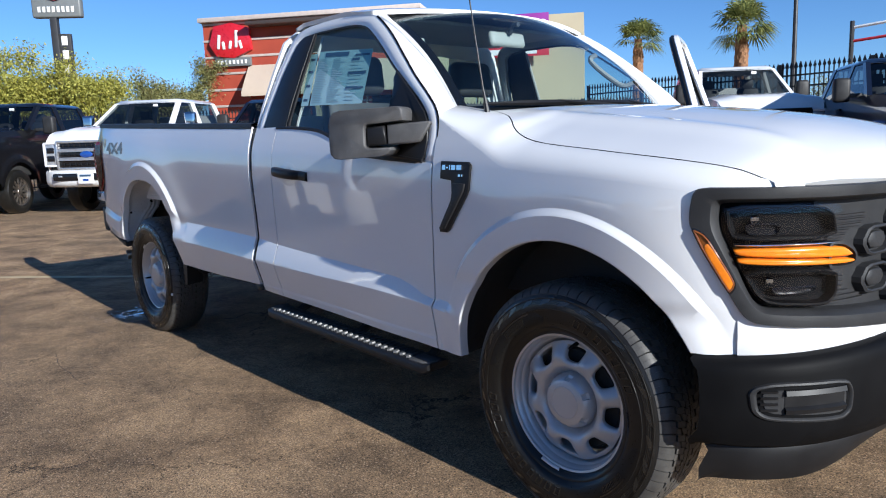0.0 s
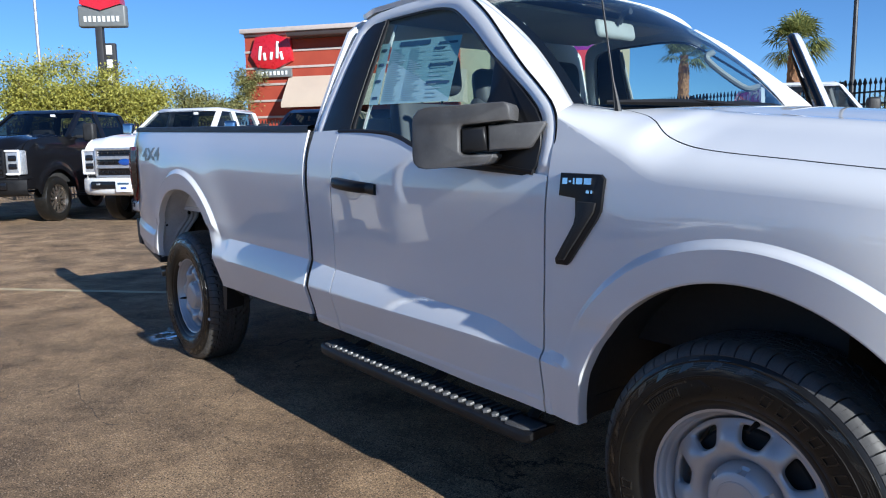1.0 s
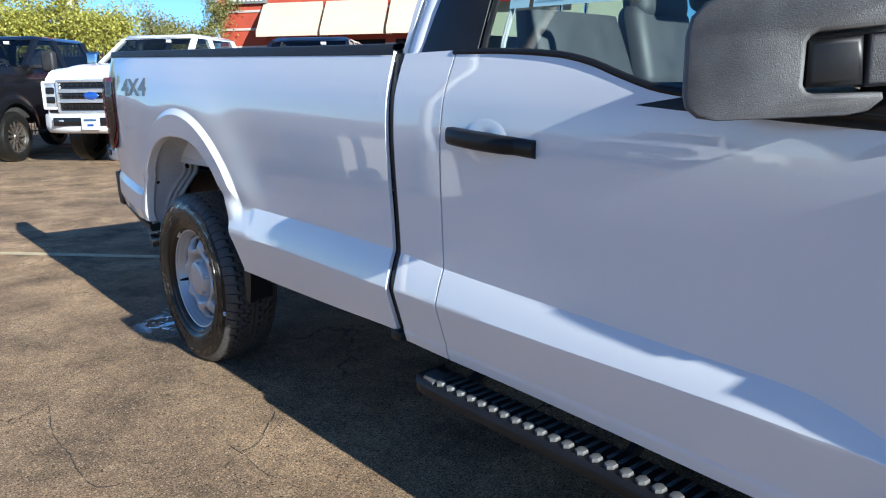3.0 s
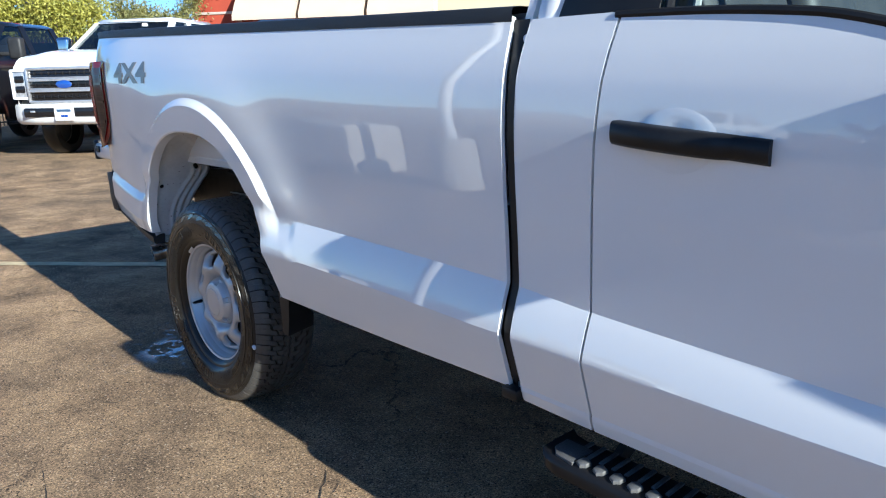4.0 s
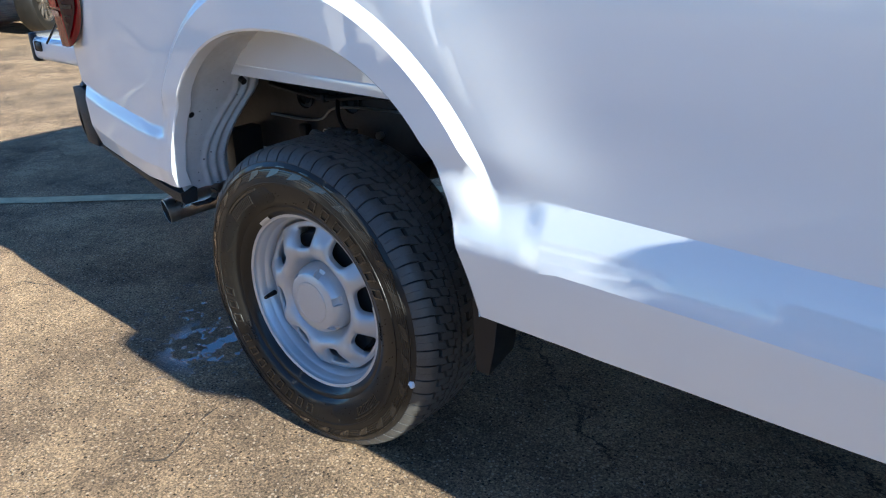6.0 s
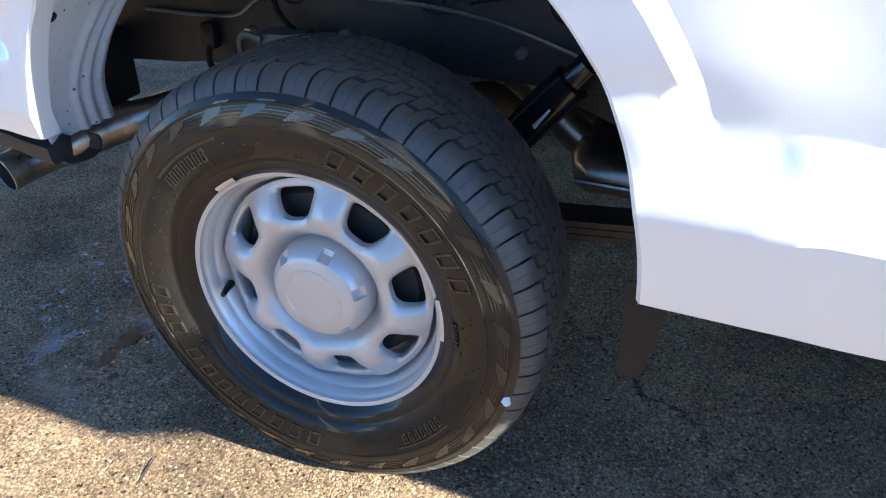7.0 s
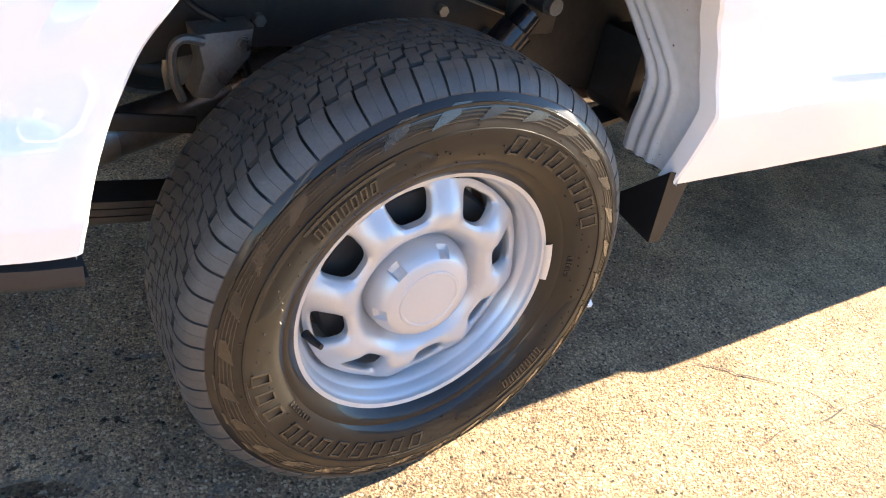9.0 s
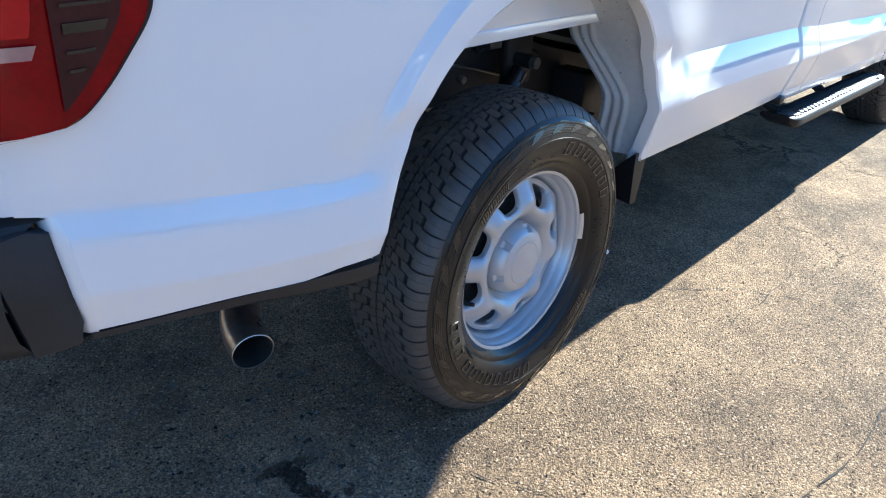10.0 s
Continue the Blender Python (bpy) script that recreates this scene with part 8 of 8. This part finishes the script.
M_LEAFY = leaf_mat("yellow_green_leaves", (0.25, 0.26, 0.045), (0.56, 0.52, 0.11))
M_LEAFG = leaf_mat("grey_green_leaves", (0.16, 0.17, 0.06), (0.34, 0.32, 0.11))
M_PALM = leaf_mat("palm_frond", (0.09, 0.12, 0.03), (0.30, 0.31, 0.09))
M_PALMD = stuff_mat("dry_palm_trunk", (0.32, 0.17, 0.08), (0.16, 0.08, 0.04), 0.9, scale=8, fine=40, bump=0.6, dist=0.03)


def leaf_mesh(name, centres, rnd, size, mat, droop=0.4):
    """Small pointed leaves round the given points."""
    verts, faces = [], []
    for c in centres:
        a, b = rnd.uniform(0, 6.283), rnd.uniform(-1.0, 0.6)
        s = size * rnd.uniform(0.6, 1.4)
        d = Vector((math.cos(a) * math.cos(b), math.sin(a) * math.cos(b), math.sin(b) - droop)).normalized() * s
        w = d.cross(Vector((rnd.uniform(-1, 1), rnd.uniform(-1, 1), 1))).normalized() * s * 0.22
        k = len(verts)
        verts += [c, c + d * 0.5 + w, c + d, c + d * 0.5 - w]
        faces.append((k, k + 1, k + 2, k + 3))
    me = bpy.data.meshes.new(name)
    me.from_pydata(verts, [], faces)
    me.materials.append(mat)
    return me


def tree(m, seed, height, spread, leaves, mat, label, size=0.22):
    rnd = random.Random(seed)
    t = thing("tree", label, "tree", at=m)
    bm = B()
    tips = []
    def limb(p, d, L, r, depth):
        pts, q = [p], p
        for k in range(4):
            d = (d + Vector((rnd.uniform(-0.3, 0.3), rnd.uniform(-0.3, 0.3), rnd.uniform(-0.05, 0.22)))).normalized()
            q = q + d * L / 4
            pts.append(q)
            if depth >= 1:
                tips.append(q)
        add_tube(bm, pts, [r * (1 - 0.16 * i) for i in range(5)], 6)
        if depth < 3:
            for _ in range(3 if depth else 4):
                e = (d + Vector((rnd.uniform(-1, 1), rnd.uniform(-1, 1), rnd.uniform(-0.3, 0.5)))).normalized()
                limb(pts[rnd.randint(2, 4)], e, L * rnd.uniform(0.55, 0.8), r * 0.5, depth + 1)
    limb(Vector((0, 0, 0)), Vector((rnd.uniform(-0.1, 0.1), rnd.uniform(-0.1, 0.1), 1)), height * 0.38, 0.12, 0)
    part("trunk", bm, M_BARK, t)
    cs = []
    for _ in range(leaves):
        c = rnd.choice(tips)
        g = 0.20 * spread
        cs.append(c + Vector((rnd.gauss(0, g), rnd.gauss(0, g), rnd.gauss(0, g * 0.8))))
    o = new("crown", leaf_mesh("crown", cs, rnd, size, mat))
    o.parent = t
    return t


for k, (x, y, h, s, mt) in enumerate(((-30, -3.5, 6.2, 1.3, 0), (-28, -0.2, 6.0, 1.3, 0), (-26.5, 2.6, 6.3, 1.3, 0), (-25.6, 4.4, 5.9, 1.2, 0), (-24.8, 6.4, 5.2, 1.2, 0), (-24.5, 8.2, 5.0, 1.1, 1), (-26.5, 10.6, 6.2, 1.1, 1), (-32, 6.0, 5.0, 1.3, 0), (-33, 1.0, 5.8, 1.4, 1))):
    tree(pose(x, y, 0, 0, 0, 40 * k), 11 + k, h, s, 15000, (M_LEAFY, M_LEAFG)[mt], ("yellow-green feathery desert tree behind the fence", "thin grey-green desert tree by the building")[mt], 0.118)
for k, (x, y) in enumerate(((-6.5, 29), (-3, 31))):
    tree(pose(x, y, 0), 40 + k, 4.4, 1.0, 2600, M_LEAFG, "sparse pale shrub beyond the fence", 0.10)


def palm(m, seed, h):
    rnd = random.Random(seed)
    t = thing("palm_tree", "fan palm with a rough brown trunk", "palm", "fan palms", at=m)
    bm = B()
    rows = []
    for k in range(41):
        z = h * k / 40
        r = (0.28 - 0.04 * z / h) * (1 - 0.35 * ease((z - h + 0.9) / 0.9))
        rows.append([((r + 0.04 * math.sin(7 * a + k * 2.1) + rnd.uniform(-0.02, 0.03)) * math.cos(a), (r + 0.04 * math.sin(7 * a + k * 2.1)) * math.sin(a), z + 0.03 * math.sin(5 * a + k)) for a in np.linspace(0, 2 * math.pi, 18, endpoint=False)])
    add_grid(bm, rows, close=True)
    part("trunk", bm, M_PALMD, t)
    for k in range(40):
        az, el = rnd.uniform(0, 6.283), rnd.uniform(-0.35, 1.40)
        d = Vector((math.cos(az) * math.cos(el), math.sin(az) * math.cos(el), math.sin(el)))
        s = d.cross(Vector((0, 0, 1)))
        s = s.normalized() if s.length > 0.01 else Vector((1, 0, 0))
        u = s.cross(d).normalized()
        base = Vector((0, 0, h - 0.1))
        L = rnd.uniform(0.55, 0.85)
        hub = base + d * L + Vector((0, 0, -0.10 * L))
        verts, faces = [], []
        verts += [base + s * 0.02, base - s * 0.02, hub - s * 0.015, hub + s * 0.015]
        faces.append((0, 1, 2, 3))
        for j in range(19):
            a = (j - 9) / 9 * 1.75
            e = (d * math.cos(a) + s * math.sin(a) + u * rnd.uniform(-0.12, 0.12)).normalized()
            R = rnd.uniform(0.72, 0.98) * (1 - 0.15 * abs(a))
            w = e.cross(u).normalized() * 0.030
            tip = hub + e * R + Vector((0, 0, -0.28 * R * R - 0.10))
            q = len(verts)
            verts += [hub, hub + e * R * 0.55 + w, tip, hub + e * R * 0.55 - w]
            faces.append((q, q + 1, q + 2, q + 3))
        me = bpy.data.meshes.new("frond")
        me.from_pydata(verts, [], faces)
        me.materials.append(M_PALM)
        o = new("frond", me)
        o.parent = t
    return t


palm(pose(-16.8, 30.3, 0), 5, 5.9)
palm(pose(-9.5, 26.6, 0), 6, 5.35)
# lamp posts and a boom barrier beyond the fence
lp = thing("lamp_post", "tall dark street lamp post", "lamp post", at=pose(-6.3, 24.0, 0))
bm = B()
add_tube(bm, [(0, 0, 0), (0, 0, 9.0)], [0.09, 0.06], 10)
part("post", bm, M_POLE, lp)
bm = B()
add_box(bm, (0.3, 0, 9.0), (0.7, 0.25, 0.10), 0.03)
part("lamp_head", bm, M_POLE, lp)
lp2 = thing("lamp_post", "thin pale lamp post behind the trees", "lamp post", at=pose(-40, 6.0, 0))
bm = B()
add_tube(bm, [(0, 0, 0), (0, 0, 14.0)], [0.10, 0.07], 10)
part("post", bm, M_GALV, lp2)
bm = B()
add_box(bm, (0, 0.3, 14.0), (0.25, 0.8, 0.10), 0.03)
part("lamp_head", bm, M_GALV, lp2)
gate_m = thing("boom_barrier", "raised barrier arms, one white and one red", "barrier", at=pose(-8.0, 34.0, 0, 0, 0, 10))
for z0, z1, x1, mt, nm in ((5.6, 5.95, 4.2, M_SIGNW, "white_arm"), (5.0, 5.35, 4.9, M_REDBAN, "red_arm")):
    bm = B()
    add_tube(bm, [(0, 0, z0), (x1, 0, z1)], 0.07, 6)
    part(nm, bm, mt, gate_m)
bm = B()
add_tube(bm, [(0, 0, 0), (0, 0, 5.9)], 0.10, 8)
add_tube(bm, [(2.6, 0, 0), (2.6, 0, 6.3)], 0.06, 8)
part("barrier_post", bm, M_POLE, gate_m)
# light pole on a concrete foot across the lane
lpole = thing("car_park_light", "white light pole on a round concrete foot", "lamp post", at=pose(-1.44, -3.65, 0))
bm = B()
add_lathe_z = [(0.19, 0.0), (0.18, 0.55), (0.165, 0.58), (0.0, 0.58)]
add_grid(bm, [[(r * math.cos(a), r * math.sin(a), z) for a in np.linspace(0, 2 * math.pi, 28, endpoint=False)] for r, z in add_lathe_z], close=True)
part("concrete_foot", bm, M_CONC, lpole)
bm = B()
add_tube(bm, [(0, 0, 0.57), (0, 0, 5.5)], [0.055, 0.048], 12)
part("post", bm, M_SIGNW, lpole)
bm = B()
add_box(bm, (0, -0.5, 5.5), (0.30, 1.0, 0.12), 0.04)
part("lamp_head", bm, M_SIGNW, lpole)
block = thing("concrete_block", "pale concrete block at the edge of the lane", "block", at=pose(-3.10, -3.75, 0, 0, 0, 3))
bm = B()
add_box(bm, (0, 0, 0.34), (1.22, 0.60, 0.68), 0.04)
part("cast_block", bm, M_CONC, block)
# distant low buildings and hills that close the horizon
M_HILL = stuff_mat("distant_haze_hill", (0.16, 0.15, 0.15), None, 0.95, scale=0.02, fine=0.2)
bm = B()
rows = [[], []]
for k in range(181):
    a = 2 * math.pi * k / 180
    h = 9 + 7 * noise.noise((math.cos(a) * 3, math.sin(a) * 3, 0)) + 4 * noise.noise((math.cos(a) * 11, math.sin(a) * 11, 5))
    rows[0].append((420 * math.cos(a), 420 * math.sin(a), -1)), rows[1].append((430 * math.cos(a), 430 * math.sin(a), h))
add_grid(bm, rows, flip=True)
tagged(new("backdrop", finish("backdrop", bm, M_HILL)), "low hazy hills on the horizon", "hills", kind="structure")

# loose grit on the asphalt along the truck
rnd = random.Random(5)
verts, faces = [], []
for k in range(5200):
    u = rnd.random()
    c = Vector((rnd.uniform(-2.6, 5.0), rnd.uniform(-2.9, -0.2), 0.0)) if u < 0.5 else Vector((rnd.gauss(-0.1, 0.8), rnd.gauss(-0.9, 0.5), 0.0))
    s = rnd.choice((0.0011, 0.0014, 0.0018, 0.0022, 0.003)) * rnd.uniform(0.7, 1.2)
    k0, a = len(verts), rnd.uniform(0, 6.28)
    for j in range(4):
        q = s * rnd.uniform(0.7, 1.3)
        verts.append((c.x + q * math.cos(a + j * 1.571), c.y + q * math.sin(a + j * 1.571), 0.0005))
    verts.append((c.x, c.y, s * rnd.uniform(0.7, 1.3)))
    faces += [(k0 + j, k0 + (j + 1) % 4, k0 + 4) for j in range(4)]
M_GRIT = leaf_mat("loose_grit", (0.05, 0.045, 0.04), (0.42, 0.36, 0.28))
me = bpy.data.meshes.new("grit")
me.from_pydata(verts, [], faces)
me.materials.append(M_GRIT)
tagged(new("grit", me), "loose sand and small stones on the asphalt", "grit", kind="stuff")
